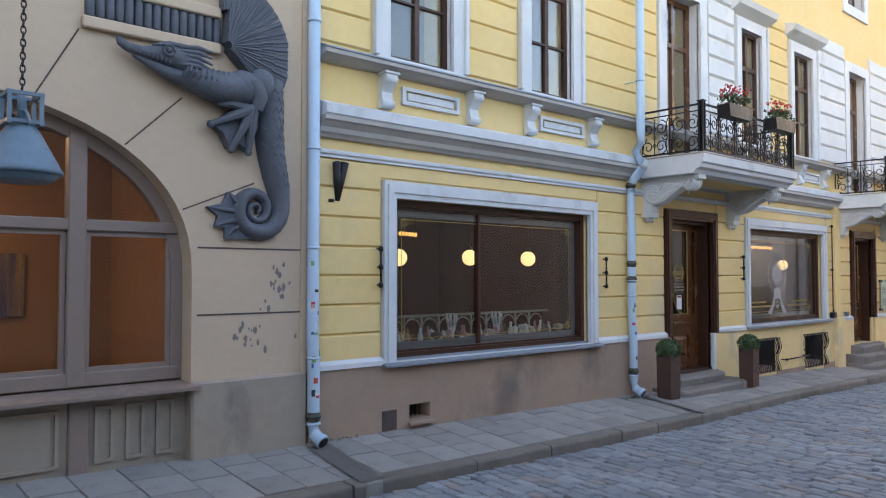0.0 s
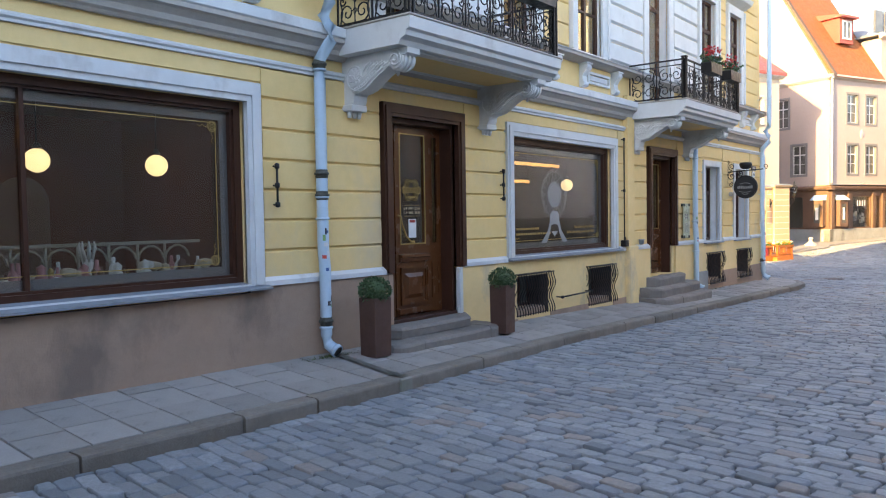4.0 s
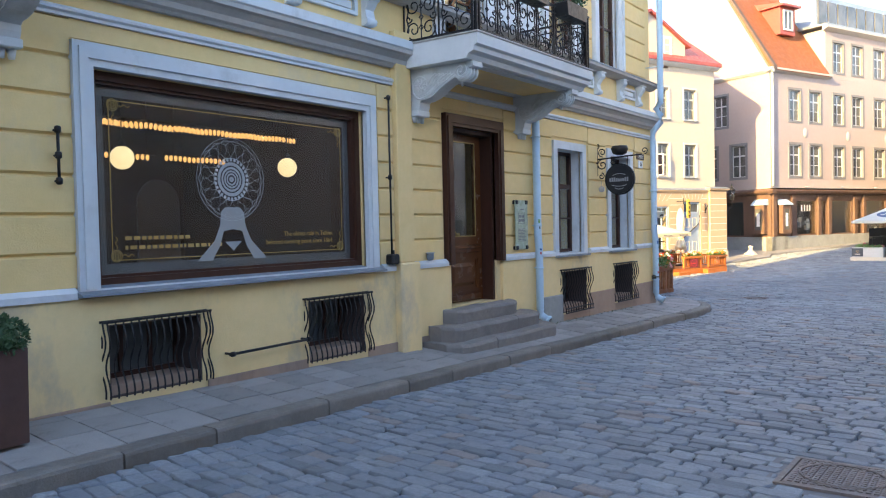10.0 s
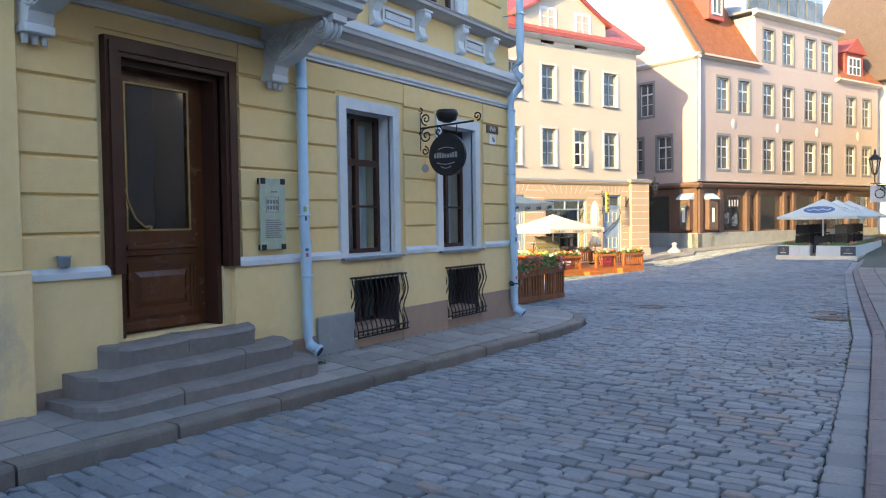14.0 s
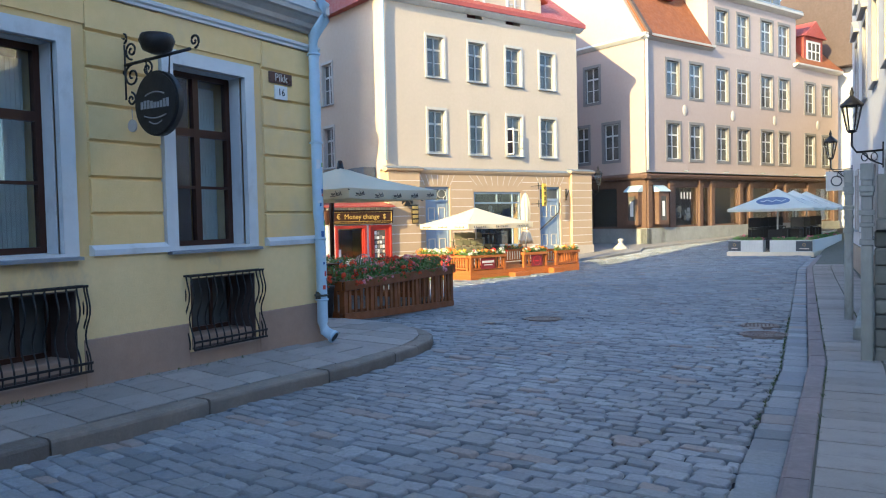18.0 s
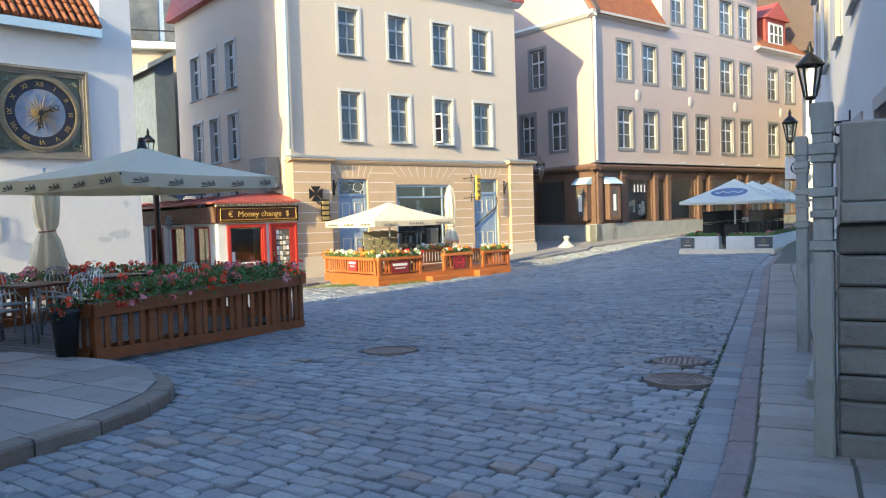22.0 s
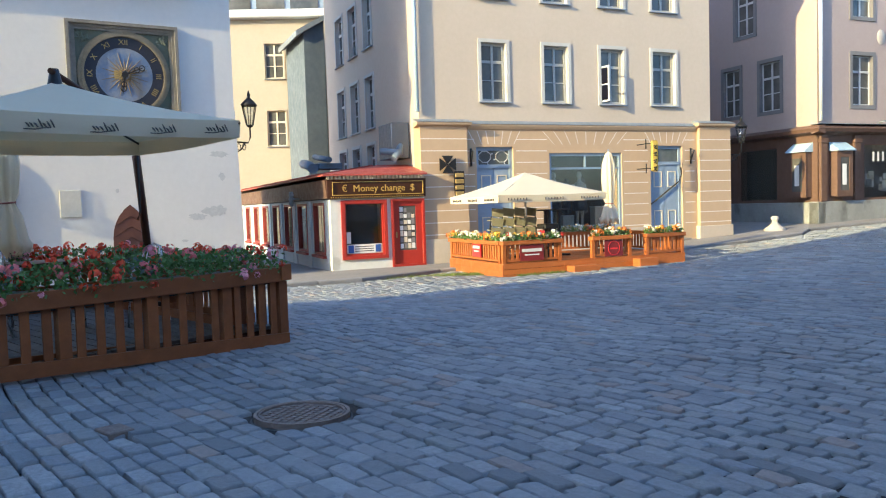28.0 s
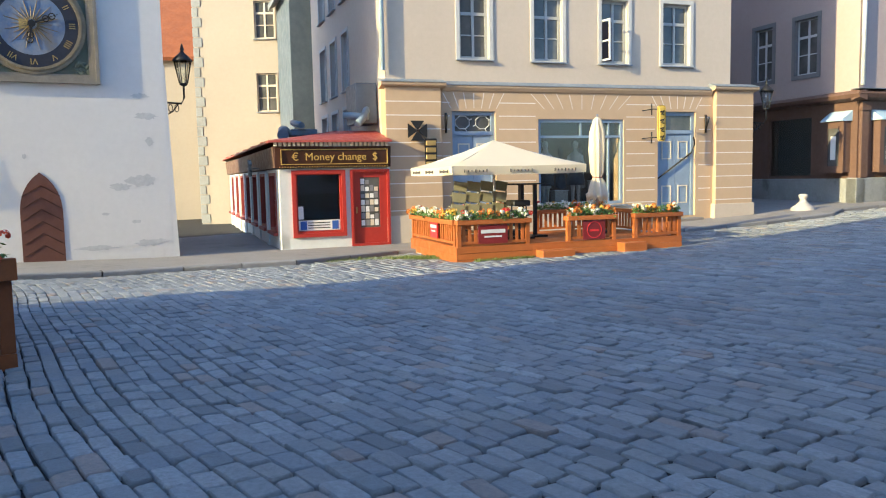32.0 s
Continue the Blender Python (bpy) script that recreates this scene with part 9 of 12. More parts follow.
# ---- terraces, umbrellas and tents ----
RATTAN = surface("olive_plastic_weave", (0.20, 0.19, 0.12), (0.15, 0.145, 0.10), 0.6, 4, 30, 0.5, 0.4, 0.3)
ALU = surface("brushed_aluminium", (0.42, 0.43, 0.45), (0.36, 0.37, 0.39), 0.35, 6, 30, 0.3, 0.2, 0.05, metal=0.8)
DECK = surface("grey_deck_board", (0.13, 0.12, 0.115), (0.10, 0.095, 0.09), 0.75, 2, 14, 0.6, 0.5, 0.3, stretch=(1, 4, 1), vary=0.15)
SIGNRED = surface("dark_red_sign", (0.17, 0.02, 0.02), None, 0.4, 4, 14, 0.2, 0.1, 0.0)
BRIGHTRED = surface("bright_red_sign", (0.55, 0.03, 0.03), None, 0.4, 4, 14, 0.2, 0.1, 0.0)
SIGNDARK = surface("slate_sign", (0.035, 0.045, 0.06), None, 0.4, 4, 14, 0.2, 0.1, 0.0)
MARK = surface("faded_black_print", (0.10, 0.09, 0.08), None, 0.9, 8, 30, 0.4, 0.3, 0.0)
BLUEPRINT = surface("blue_grey_print", (0.09, 0.13, 0.24), (0.16, 0.2, 0.3), 0.9, 4, 18, 0.6, 0.4, 0.0)
SILVERLEAF = island_mat("silver_leaf", [(0.13, 0.17, 0.16), (0.20, 0.25, 0.24), (0.10, 0.14, 0.11)], 0.7, 0.0)
RED_GERANIUM = island_mat("red_geranium_petal", [(0.72, 0.05, 0.015), (0.82, 0.12, 0.025), (0.64, 0.025, 0.02)], 0.6, 0.0)
GERANIUM = (RED_GERANIUM, RED_GERANIUM,
            island_mat("pink_geranium_petal", [(0.82, 0.3, 0.36), (0.85, 0.45, 0.5), (0.75, 0.16, 0.24)], 0.6, 0.0),
            island_mat("rose_geranium_petal", [(0.8, 0.16, 0.18), (0.82, 0.28, 0.26), (0.78, 0.09, 0.08)], 0.6, 0.0))
SUMMER = tuple(island_mat(n + "_summer_petal", [c, tuple(0.8 * v for v in c), tuple(min(0.85, 1.12 * v) for v in c)], 0.6, 0.0)
               for n, c in (("white", (0.78, 0.77, 0.68)), ("orange", (0.8, 0.24, 0.02)), ("ivory", (0.78, 0.74, 0.55)), ("yellow", (0.8, 0.5, 0.04)), ("red", (0.62, 0.03, 0.02))))
GERLEAF = island_mat("geranium_leaf", [(0.09, 0.19, 0.04), (0.13, 0.25, 0.055), (0.16, 0.25, 0.08)], 0.6, 0.0)


def flower_clusters(bms, x0, x1, y0, y1, z0, h, n, rnd, head=0.056):
    """Rounded flower heads, each of many small petals and of one colour."""
    first = rnd.randrange(len(bms))
    for k in range(n):
        bm = bms[first if rnd.random() < 0.72 else rnd.randrange(len(bms))]
        c = Vector((rnd.uniform(x0, x1), rnd.uniform(y0, y1), z0 + h * rnd.random()))
        r = head * rnd.uniform(0.6, 1.15)
        for j in range(16):
            d = Vector((rnd.gauss(0, 1), rnd.gauss(0, 1), rnd.gauss(0.25, 0.8))).normalized()
            s = d.cross(Vector((rnd.gauss(0, 1), rnd.gauss(0, 1), rnd.gauss(0, 1)))).normalized()
            p, q, t = c + d * r, r * rnd.uniform(0.35, 0.55), d.cross(s)
            bm.faces.new([bm.verts.new(p + q * v) for v in (s, t, -s, -t)])


def planting(m, length, depth, seed, petal, label, heads=None, silver=True, hang=True, tall=0.23):
    rnd = random.Random(seed)
    f = thing("flower_planting", m, label, "flowers", "terrace flowers")
    a, b, c = bmesh.new(), bmesh.new(), bmesh.new()
    heap = [bmesh.new() for _ in petal]
    n = int(length * 560)
    flower_mass(a, b, 0.03, length - 0.03, -depth / 2, depth / 2, -0.03, tall, n, 0.032, rnd, 5, 0.0, 0.05)
    if silver:
        x = rnd.uniform(0.1, 0.5)
        while x < length - 0.3:
            flower_mass(c, b, x, x + rnd.uniform(0.2, 0.32), -depth * 0.55, depth * 0.4, 0.0, tall * 0.85, 60, 0.028, rnd, 5, 0.0, 0.03)
            x += rnd.uniform(0.6, 1.2)
        tagged(part("silver_foliage", c, SILVERLEAF, f), kind="stuff")
    x = 0.0
    while x < length - 0.1:
        w = rnd.uniform(0.18, 0.4)
        flower_clusters(heap, x, min(length, x + w), -depth * 0.62, depth * 0.4, tall * 0.3, tall * 0.8, heads or rnd.randint(3, 7), rnd)
        if hang:
            flower_clusters(heap, x, min(length, x + w), -depth * 0.75, -depth * 0.5, -0.06, 0.12, rnd.randint(0, 4), rnd, 0.042)
            flower_mass(a, b, x, min(length, x + w), -depth * 0.7, -depth * 0.5, -0.07, 0.14, 24, 0.03, rnd, 5, 0.0)
        x += w + rnd.uniform(0.0, 0.15)
    tagged(part("leaves", a, GERLEAF, f), kind="stuff")
    for q, mat in zip(heap, petal):
        tagged(part("blossoms", q, mat, f), kind="stuff")


# the brown timber planter along the street
PL = 3.89


def slatted_planter(m, L, zb0, zb1, ztop, depth, mat, label, ends=(True, True), pitch=0.215):
    """An open slatted stand with a flower trough hung behind its wide top rail."""
    p = thing("timber_planter", m, label, "planter", "terrace planters")
    zb = lambda x: zb0 + (zb1 - zb0) * x / L
    for name, y0, y1 in (("bottom_rail", -0.01, 0.04), ("back_bottom_rail", depth - 0.04, depth)):
        bm = bmesh.new()
        prism(bm, [(0, zb0), (L, zb1), (L, zb1 + 0.12), (0, zb0 + 0.12)], y0, y1)
        part(name, bm, mat, p)
    boxpart("top_board", mat, p, -0.02, L - 0.1, -0.035, 0.0, ztop - 0.15, ztop, bevel=0.006)
    boxpart("back_board", mat, p, -0.02, L - 0.02, depth, depth + 0.03, ztop - 0.15, ztop, bevel=0.006)
    boxpart("corner_block", mat, p, L - 0.098, L + 0.03, -0.05, 0.03, ztop - 0.14, ztop + 0.025, bevel=0.006)
    posts = [0.0] + [L * k / 5 for k in (1, 2, 3, 4)] + [L - 0.1]
    for x in posts:
        bm = bmesh.new()
        prism(bm, [(x, zb(x) + 0.12), (x + 0.1, zb(x) + 0.12), (x + 0.1, ztop - 0.15), (x, ztop - 0.15)], 0.0, 0.09)
        part("post", bm, mat, p)
    for x in (0.0, L - 0.1):
        boxpart("back_post", mat, p, x, x + 0.08, depth - 0.08, depth - 0.002, zb(x) + 0.12, ztop - 0.15)
    for x0, x1 in zip(posts, posts[1:]):
        n = 4
        for k in range(n):
            x = x0 + 0.1 + (x1 - x0 - 0.1) * (k + 0.5) / n
            boxpart("slat", mat, p, x - 0.036, x + 0.036, 0.012, 0.032, zb(x) + 0.1, ztop - 0.12)
    for x, on in zip((0.0, L), ends):
        if on:
            boxpart("end_rail", mat, p, x - 0.022, x, 0.09, depth - 0.08, zb(x) + 0.02, zb(x) + 0.13)
            boxpart("end_board", mat, p, x - 0.03, x + 0.005, 0.031, depth, ztop - 0.15, ztop)
            for k in range(2):
                y = 0.09 + (depth - 0.17) * (k + 0.5) / 2
                boxpart("end_slat", mat, p, x - 0.02, x, y - 0.03, y + 0.03, zb(x) + 0.13, ztop - 0.15)
    boxpart("trough", BLACK, p, 0.05, L - 0.12, 0.035, depth - 0.005, ztop - 0.17, ztop - 0.02)
    return p


PM = pose(-8.08, 22.69, 0, 0, 0, 94.1)
slatted_planter(PM, PL, -0.25, -0.445, 0.37, 0.42, PLANTER, "brown stained slatted timber planter along the street")
planting(PM @ Matrix.Translation((0.02, 0.2, 0.37)), PL - 0.04, 0.42, 3, GERANIUM, "pink and red geraniums in the street planter")
PM2 = pose(-11.95, 22.9, 0, 0, 0, 92)
slatted_planter(PM2, 3.7, -0.25, -0.25, 0.33, 0.38, PLANTER, "brown timber planter at the back of the terrace")
planting(PM2 @ Matrix.Translation((0, 0.2, 0.33)), 3.7, 0.4, 5, GERANIUM, "red and pink geraniums in the back planter", tall=0.22)
PM3 = pose(-8.9, 26.5, 0, 0, 0, 180)
slatted_planter(PM3, 2.95, -0.27, -0.27, 0.33, 0.36, PLANTER, "brown timber planter at the side of the terrace")
planting(PM3 @ Matrix.Translation((0, 0.2, 0.33)), 2.95, 0.4, 7, GERANIUM, "pink geraniums in the side planter", tall=0.22)
deck = thing("terrace_deck", Matrix(), "grey ribbed boards of the timber terrace floor", "deck", kind="structure")
boxpart("fascia", PLANTER, deck, -13.4, -8.12, 22.6, 22.64, -0.5, -0.23)
boxpart("joists", DARKWOOD, deck, -13.4, -8.5, 22.66, 26.48, -0.55, -0.285)
plank = mesh_of("deck_board", (lambda bm: (box(bm, -13.4, -8.5, 0, 0.128, -0.28, -0.25), bm)[1])(bmesh.new()), DECK)
for k in range(27):
    ob = new("deck_board", plank)
    ob.parent = deck
    ob.matrix_local = Matrix.Translation((0, 22.66 + 0.142 * k, 0))
pot = thing("tall_flower_pot", pose(-8.3, 22.5, -0.22), "dark tapered pot with flowers beside the planter", "planter")
bm = bmesh.new()
lathe(bm, [(0.1, 0), (0.145, 0.5), (0.155, 0.51), (0.155, 0.54), (0.13, 0.54)], 20)
part("pot", bm, surface("dark_grey_resin", (0.03, 0.03, 0.033), None, 0.5, 4, 20, 0.3, 0.2, 0.1), pot)
a, b = bmesh.new(), bmesh.new()
rnd = random.Random(8)
flower_mass(a, b, -0.15, 0.15, -0.15, 0.15, 0.5, 0.14, 160, 0.03, rnd, 5, 0.0, 0.08)
flower_clusters([b], -0.16, 0.16, -0.16, 0.16, 0.5, 0.16, 12, rnd, 0.04)
tagged(part("leaves", a, LEAF, pot), kind="stuff")
tagged(part("blossoms", b, RED_GERANIUM, pot), kind="stuff")


def bistro_chair(m):
    c = thing("cafe_chair", m, "aluminium cafe chair with curved tube arms on the terrace", "chair", "terrace chairs")
    for sx in (-1, 1):
        bm = bmesh.new()
        tube(bm, [(sx * 0.22, -0.24, 0), (sx * 0.24, -0.22, 0.3), (sx * 0.26, -0.2, 0.58), (sx * 0.27, -0.1, 0.66), (sx * 0.26, 0.1, 0.66), (sx * 0.22, 0.22, 0.62)], 0.013, 6)
        part("front_leg", bm, ALU, c)
        bm = bmesh.new()
        tube(bm, [(sx * 0.2, 0.3, 0), (sx * 0.19, 0.2, 0.42), (sx * 0.19, 0.24, 0.7), (sx * 0.12, 0.28, 0.84), (0, 0.29, 0.87)], 0.013, 6)
        part("back_leg", bm, ALU, c)
    bm = bmesh.new()
    box(bm, -0.21, 0.21, -0.22, 0.2, 0.42, 0.445, bevel=0.01)
    part("seat", bm, surface("woven_seat", (0.2, 0.2, 0.19), None, 0.6, 8, 60, 0.5, 0.5, 0.4), c)
    for k in range(5):
        bm = bmesh.new()
        x = -0.12 + 0.06 * k
        tube(bm, [(x, 0.2, 0.46), (x, 0.245, 0.66), (x * 0.8, 0.285, 0.85)], 0.008, 5)
        part("back_bar", bm, ALU, c)
    return c


def cafe_table(m, w=0.7):
    t = thing("cafe_table", m, "square brown cafe table with metal legs on the terrace", "table", "terrace tables")
    boxpart("tabletop", DARKWOOD, t, -w / 2, w / 2, -w / 2, w / 2, 0.7, 0.73, bevel=0.006)
    for sx in (-1, 1):
        for sy in (-1, 1):
            bm = bmesh.new()
            tube(bm, [(sx * (w / 2 - 0.05), sy * (w / 2 - 0.05), 0), (sx * (w / 2 - 0.08), sy * (w / 2 - 0.08), 0.7)], 0.016, 6)
            part("leg", bm, ALU, t)
    return t


first_chair = bistro_chair(pose(-10.3, 22.95, -0.25, 0, 0, 190))
first_table = cafe_table(pose(-10.35, 23.55, -0.25, 0, 0, 4))
for x, y, a in ((-11.0, 23.6, 85), (-9.75, 23.55, -80), (-10.3, 24.15, 5), (-11.2, 24.6, 80), (-10.05, 25.7, 10)):
    copy_thing(first_chair, pose(x, y, -0.25, 0, 0, a))
copy_thing(first_table, pose(-10.55, 24.95, -0.25, 0, 0, -6))


def canopy(u, peak, corners, valance, mat, sag=0.05, name="canopy"):
    """Four cloth fields from the peak to the corners, sagging between the ribs, with a hanging valance."""
    bm = bmesh.new()
    N = 8
    peak, cs = Vector(peak), [Vector(c) for c in corners]
    for i in range(4):
        a, b = cs[i], cs[(i + 1) % 4]
        out = ((a + b) / 2 - peak)
        out.z = 0
        out.normalize()
        rows = []
        for r in range(N + 1):
            f = r / N
            row = []
            for k in range(N + 1):
                g = k / N
                p = peak.lerp(a.lerp(b, g), f)
                p.z -= sag * f * (1 - (2 * g - 1) ** 2) + 0.04 * math.sin(math.pi * f)
                row.append(bm.verts.new(p))
            rows.append(row)
        low = [bm.verts.new(v.co + Vector((0, 0, -valance)) + out * (0.01 * math.sin(5.1 * k) - 0.012)) for k, v in enumerate(rows[-1])]
        rows.append(low)
        for r in range(N + 1):
            for k in range(N):
                bm.faces.new((rows[r][k], rows[r + 1][k], rows[r + 1][k + 1], rows[r][k + 1])).smooth = True
    bmesh.ops.remove_doubles(bm, verts=bm.verts, dist=0.004)
    bmesh.ops.recalc_face_normals(bm, faces=bm.faces)
    bmesh.ops.solidify(bm, geom=list(bm.faces), thickness=0.004)
    cover = part(name, bm, mat, u)
    cover.data.set_sharp_from_angle(angle=radians(38))
    return cover


def print_marks(par, a, b, n, drop, w, h, mat, out, slant=0.0, squiggle=True):
    """Printed script on cloth, kept as plain strokes."""
    a, b = Vector(a), Vector(b)
    d = (b - a).normalized()
    o = Vector((*out, 0)).normalized()
    for k in range(n):
        g = (k + 0.5) / n
        c = a.lerp(b, g) + o * 0.02 + Vector((0, 0, drop - 0.05 * (1 - (2 * g - 1) ** 2)))
        bm = bmesh.new()
        for f, g in ((-0.42, 1.0), (-0.3, 0.75), (-0.17, 0.5), (-0.04, 1.0), (0.1, 0.5), (0.24, 0.5), (0.36, 0.5)):
            tube(bm, [c + d * (w * f - 0.012) + Vector((0, 0, -0.35 * h)), c + d * (w * (f + 0.02)) + Vector((0, 0, h * (0.4 * g - 0.2))), c + d * (w * f + 0.02) + Vector((0, 0, h * (g - 0.35)))], [0.006, 0.008, 0.004], 5)
        tube(bm, [c + d * (w * f) + Vector((0, 0, -h * (0.5 + 0.15 * math.sin(5 * f)))) for f in (-0.35, -0.1, 0.15, 0.5)], 0.005, 4)
        part("print", bm, mat, par)


UC = [(-8.43, 26.15, 1.86), (-8.55, 23.5, 1.85), (-11.2, 23.65, 1.85), (-11.05, 26.3, 1.86)]
um = thing("cantilever_umbrella", Matrix(), "cream square cantilever umbrella, open, over the street terrace", "umbrella")
cloth = canopy(um, (-9.8, 24.9, 2.31), UC, 0.17, CANVAS, 0.02)
for i in range(4):
    a, b = UC[i], UC[(i + 1) % 4]
    out = ((a[0] + b[0]) / 2 + 9.8, (a[1] + b[1]) / 2 - 24.9)
    print_marks(cloth, a, b, 5, -0.075, 0.25, 0.07, MARK, out)
bm = bmesh.new()
tube(bm, [(-11.33, 26.52, -0.25), (-11.2, 26.36, 1.2), (-11.1, 26.25, 2.0)], 0.05, 10)
part("mast", bm, DARKWOOD, um)
bm = bmesh.new()
tube(bm, [(-11.12, 26.27, 2.02), (-10.4, 25.55, 2.24), (-9.74, 24.84, 2.41)], [0.04, 0.035, 0.03], 8)
part("arm", bm, DARKWOOD, um)
bm = bmesh.new()
lathe(bm, [(0.05, 2.02), (0.1, 2.06), (0.1, 2.14), (0.04, 2.44)], 10, -9.8, 24.9)
part("hub", bm, BLACK, um)
for c in UC:
    bm = bmesh.new()
    tube(bm, [(-9.8, 24.9, 2.22), (c[0] * 0.5 - 4.9, c[1] * 0.5 + 12.45, 2.0), (c[0], c[1], c[2] - 0.03)], 0.014, 5)
    rib = part("rib", bm, BLACK, um)
    bm = bmesh.new()
    tube(bm, [(-9.8, 24.9, 2.05), (c[0] * 0.5 - 4.9, c[1] * 0.5 + 12.45, 1.98)], 0.012, 5)
    part("strut", bm, BLACK, rib)
bm = bmesh.new()
box(bm, -11.75, -10.95, 26.15, 26.75, -0.25, -0.16, bevel=0.02)
part("base_plate", bm, IRON, um)
bm = bmesh.new()
tube(bm, [(-11.2, 26.3, 0.9), (-11.12, 26.3, 0.98), (-11.06, 26.28, 1.9)], 0.014, 6)
part("crank_strut", bm, BLACK, um)


def closed_umbrella(m, z0, zt, z1, r, seed, label, mat=CANVAS, floor=-0.25):
    rnd = random.Random(seed)
    u = thing("closed_umbrella", m, label, "umbrella", "closed umbrellas")
    bm = bmesh.new()
    tube(bm, [(0, 0, floor + 0.05), (0, 0, z1 + 0.06)], 0.025, 8)
    part("pole", bm, ALU, u)
    bm = bmesh.new()
    lathe(bm, [(0.26, floor), (0.26, floor + 0.05), (0.05, floor + 0.08)], 14)
    part("foot", bm, IRON, u)
    bm = bmesh.new()
    prof = [(r * 1.3, z0), (r * 1.45, z0 + 0.12), (r * 1.25, z0 + 0.3 * (zt - z0)), (r * 0.95, z0 + 0.75 * (zt - z0)), (r * 0.62, zt), (r * 0.8, zt + 0.1), (r, zt + 0.45 * (z1 - zt)), (r * 0.95, zt + 0.75 * (z1 - zt)),
            (r * 0.5, z1 - 0.06), (0.03, z1)]
    n = 40
    ph = rnd.uniform(0, 6)
    rings = []
    for i, (q, z) in enumerate(prof):
        w = 0.26 if i not in (4, 9) else 0.08
        rings.append([bm.verts.new((q * (1 + w * math.sin(8 * a + ph + 0.25 * i) + 0.1 * math.sin(3 * a + i)) * math.cos(a), q * (1 + w * math.sin(8 * a + ph + 0.25 * i)) * math.sin(a),
                                    z + (0.05 * math.sin(8 * a) if i == 0 else 0))) for a in (2 * math.pi * k / n for k in range(n))])
    for a, b in zip(rings, rings[1:]):
        for k in range(n):
            bm.faces.new((a[k], a[(k + 1) % n], b[(k + 1) % n], b[k])).smooth = True
    bm.faces.new(rings[-1])
    bm.faces.new(rings[0][::-1])
    cl = part("folded_cloth", bm, mat, u)
    bm = bmesh.new()
    tube(bm, [(r * 0.7 * math.cos(a), r * 0.7 * math.sin(a), zt + 0.01 * math.sin(a)) for a in np.linspace(0, 6.283, 20)], 0.012, 5, False)
    part("tie_cord", bm, surface("reddish_cord", (0.3, 0.12, 0.09), None, 0.8, 8, 30, 0.3, 0.2, 0.0), u)
    return cl


closed_umbrella(pose(-12.3, 25.1, 0), 0.5, 1.15, 2.1, 0.17, 2, "closed beige umbrella tied with a cord beside the church")
closed_umbrella(pose(-12.7, 23.0, 0), 0.5, 1.15, 2.1, 0.17, 4, "closed beige umbrella tied near the end of the terrace")

# ---- the orange terrace before the peach house ----
CT = A_POSE
DZ = -0.4
ct = thing("orange_terrace", CT, "orange stained timber terrace with slatted rails on the sunny pavement", "terrace")
for k in range(3):
    boxpart("skirt_board", TERRACE, ct, 0.0, 1.55, -4.83, -4.8, DZ - 0.36 + 0.118 * k, DZ - 0.25 + 0.118 * k)
    boxpart("side_skirt_board", TERRACE, ct, -0.03, 0.0, -4.83, -1.9, DZ - 0.42 + 0.135 * k, DZ - 0.288 + 0.135 * k)
for k in range(2):
    boxpart("skirt_board", TERRACE, ct, 1.554, 4.98, -4.83, -4.8, DZ - 0.24 + 0.118 * k, DZ - 0.125 + 0.118 * k)
boxpart("frame", DARKWOOD, ct, 0.0, 4.98, -4.8, -1.9, DZ - 0.3, DZ - 0.03)
fl = mesh_of("floor_board", (lambda bm: (box(bm, 0, 4.98, 0, 0.13, -0.028, 0), bm)[1])(bmesh.new()), TERRACE)
for k in range(21):
    ob = new("floor_board", fl)
    ob.parent = ct
    ob.matrix_local = Matrix.Translation((0, -4.83 + 0.139 * k, DZ))


def slat_rail(par, m, L, zt=0.1, pitch=0.118, blank=None):
    """One stretch of terrace rail along local x: posts, slats, a bottom rail and a flower trough as top rail."""
    XF.append(m)
    r = boxpart("rail_panel", TERRACE, par, 0, L, -0.03, 0.03, DZ + 0.04, DZ + 0.09)
    boxpart("top_rail", TERRACE, r, -0.02, L + 0.02, -0.1, 0.1, zt - 0.09, zt, bevel=0.008)
    for x in (0.0, L - 0.08):
        boxpart("post", TERRACE, r, x, x + 0.08, -0.04, 0.04, DZ + 0.001, zt - 0.09)
    n = max(1, int((L - 0.16) / pitch))
    for k in range(n):
        x = 0.08 + (L - 0.16) * (k + 0.5) / n
        if blank and blank[0] < x < blank[1]:
            continue
        boxpart("slat", TERRACE, r, x - 0.032, x + 0.032, -0.012, 0.012, DZ + 0.09, zt - 0.09)
    XF.pop()
    return r


FRONTS = ((0.0, 1.5), (2.32, 3.42), (3.85, 4.98))
for a, b in FRONTS:
    slat_rail(ct, Matrix.Translation((a, -4.76, 0)), b - a)
slat_rail(ct, Matrix.Translation((0.04, -1.9, 0)) @ Matrix.Rotation(radians(-90), 4, "Z"), 2.75)
slat_rail(ct, Matrix.Translation((4.94, -1.9, 0)) @ Matrix.Rotation(radians(-90), 4, "Z"), 2.75)
for a, b in ((1.2, 2.3), (3.0, 4.9)):
    slat_rail(ct, Matrix.Translation((a, -2.0, 0)), b - a)
for x0, x1, y0, z1 in ((1.6, 2.3, -5.16, DZ - 0.12), (3.42, 3.95, -5.12, DZ - 0.06)):
    boxpart("step", TERRACE, ct, x0, x1, y0, -4.84, DZ - 0.3, z1, bevel=0.01)
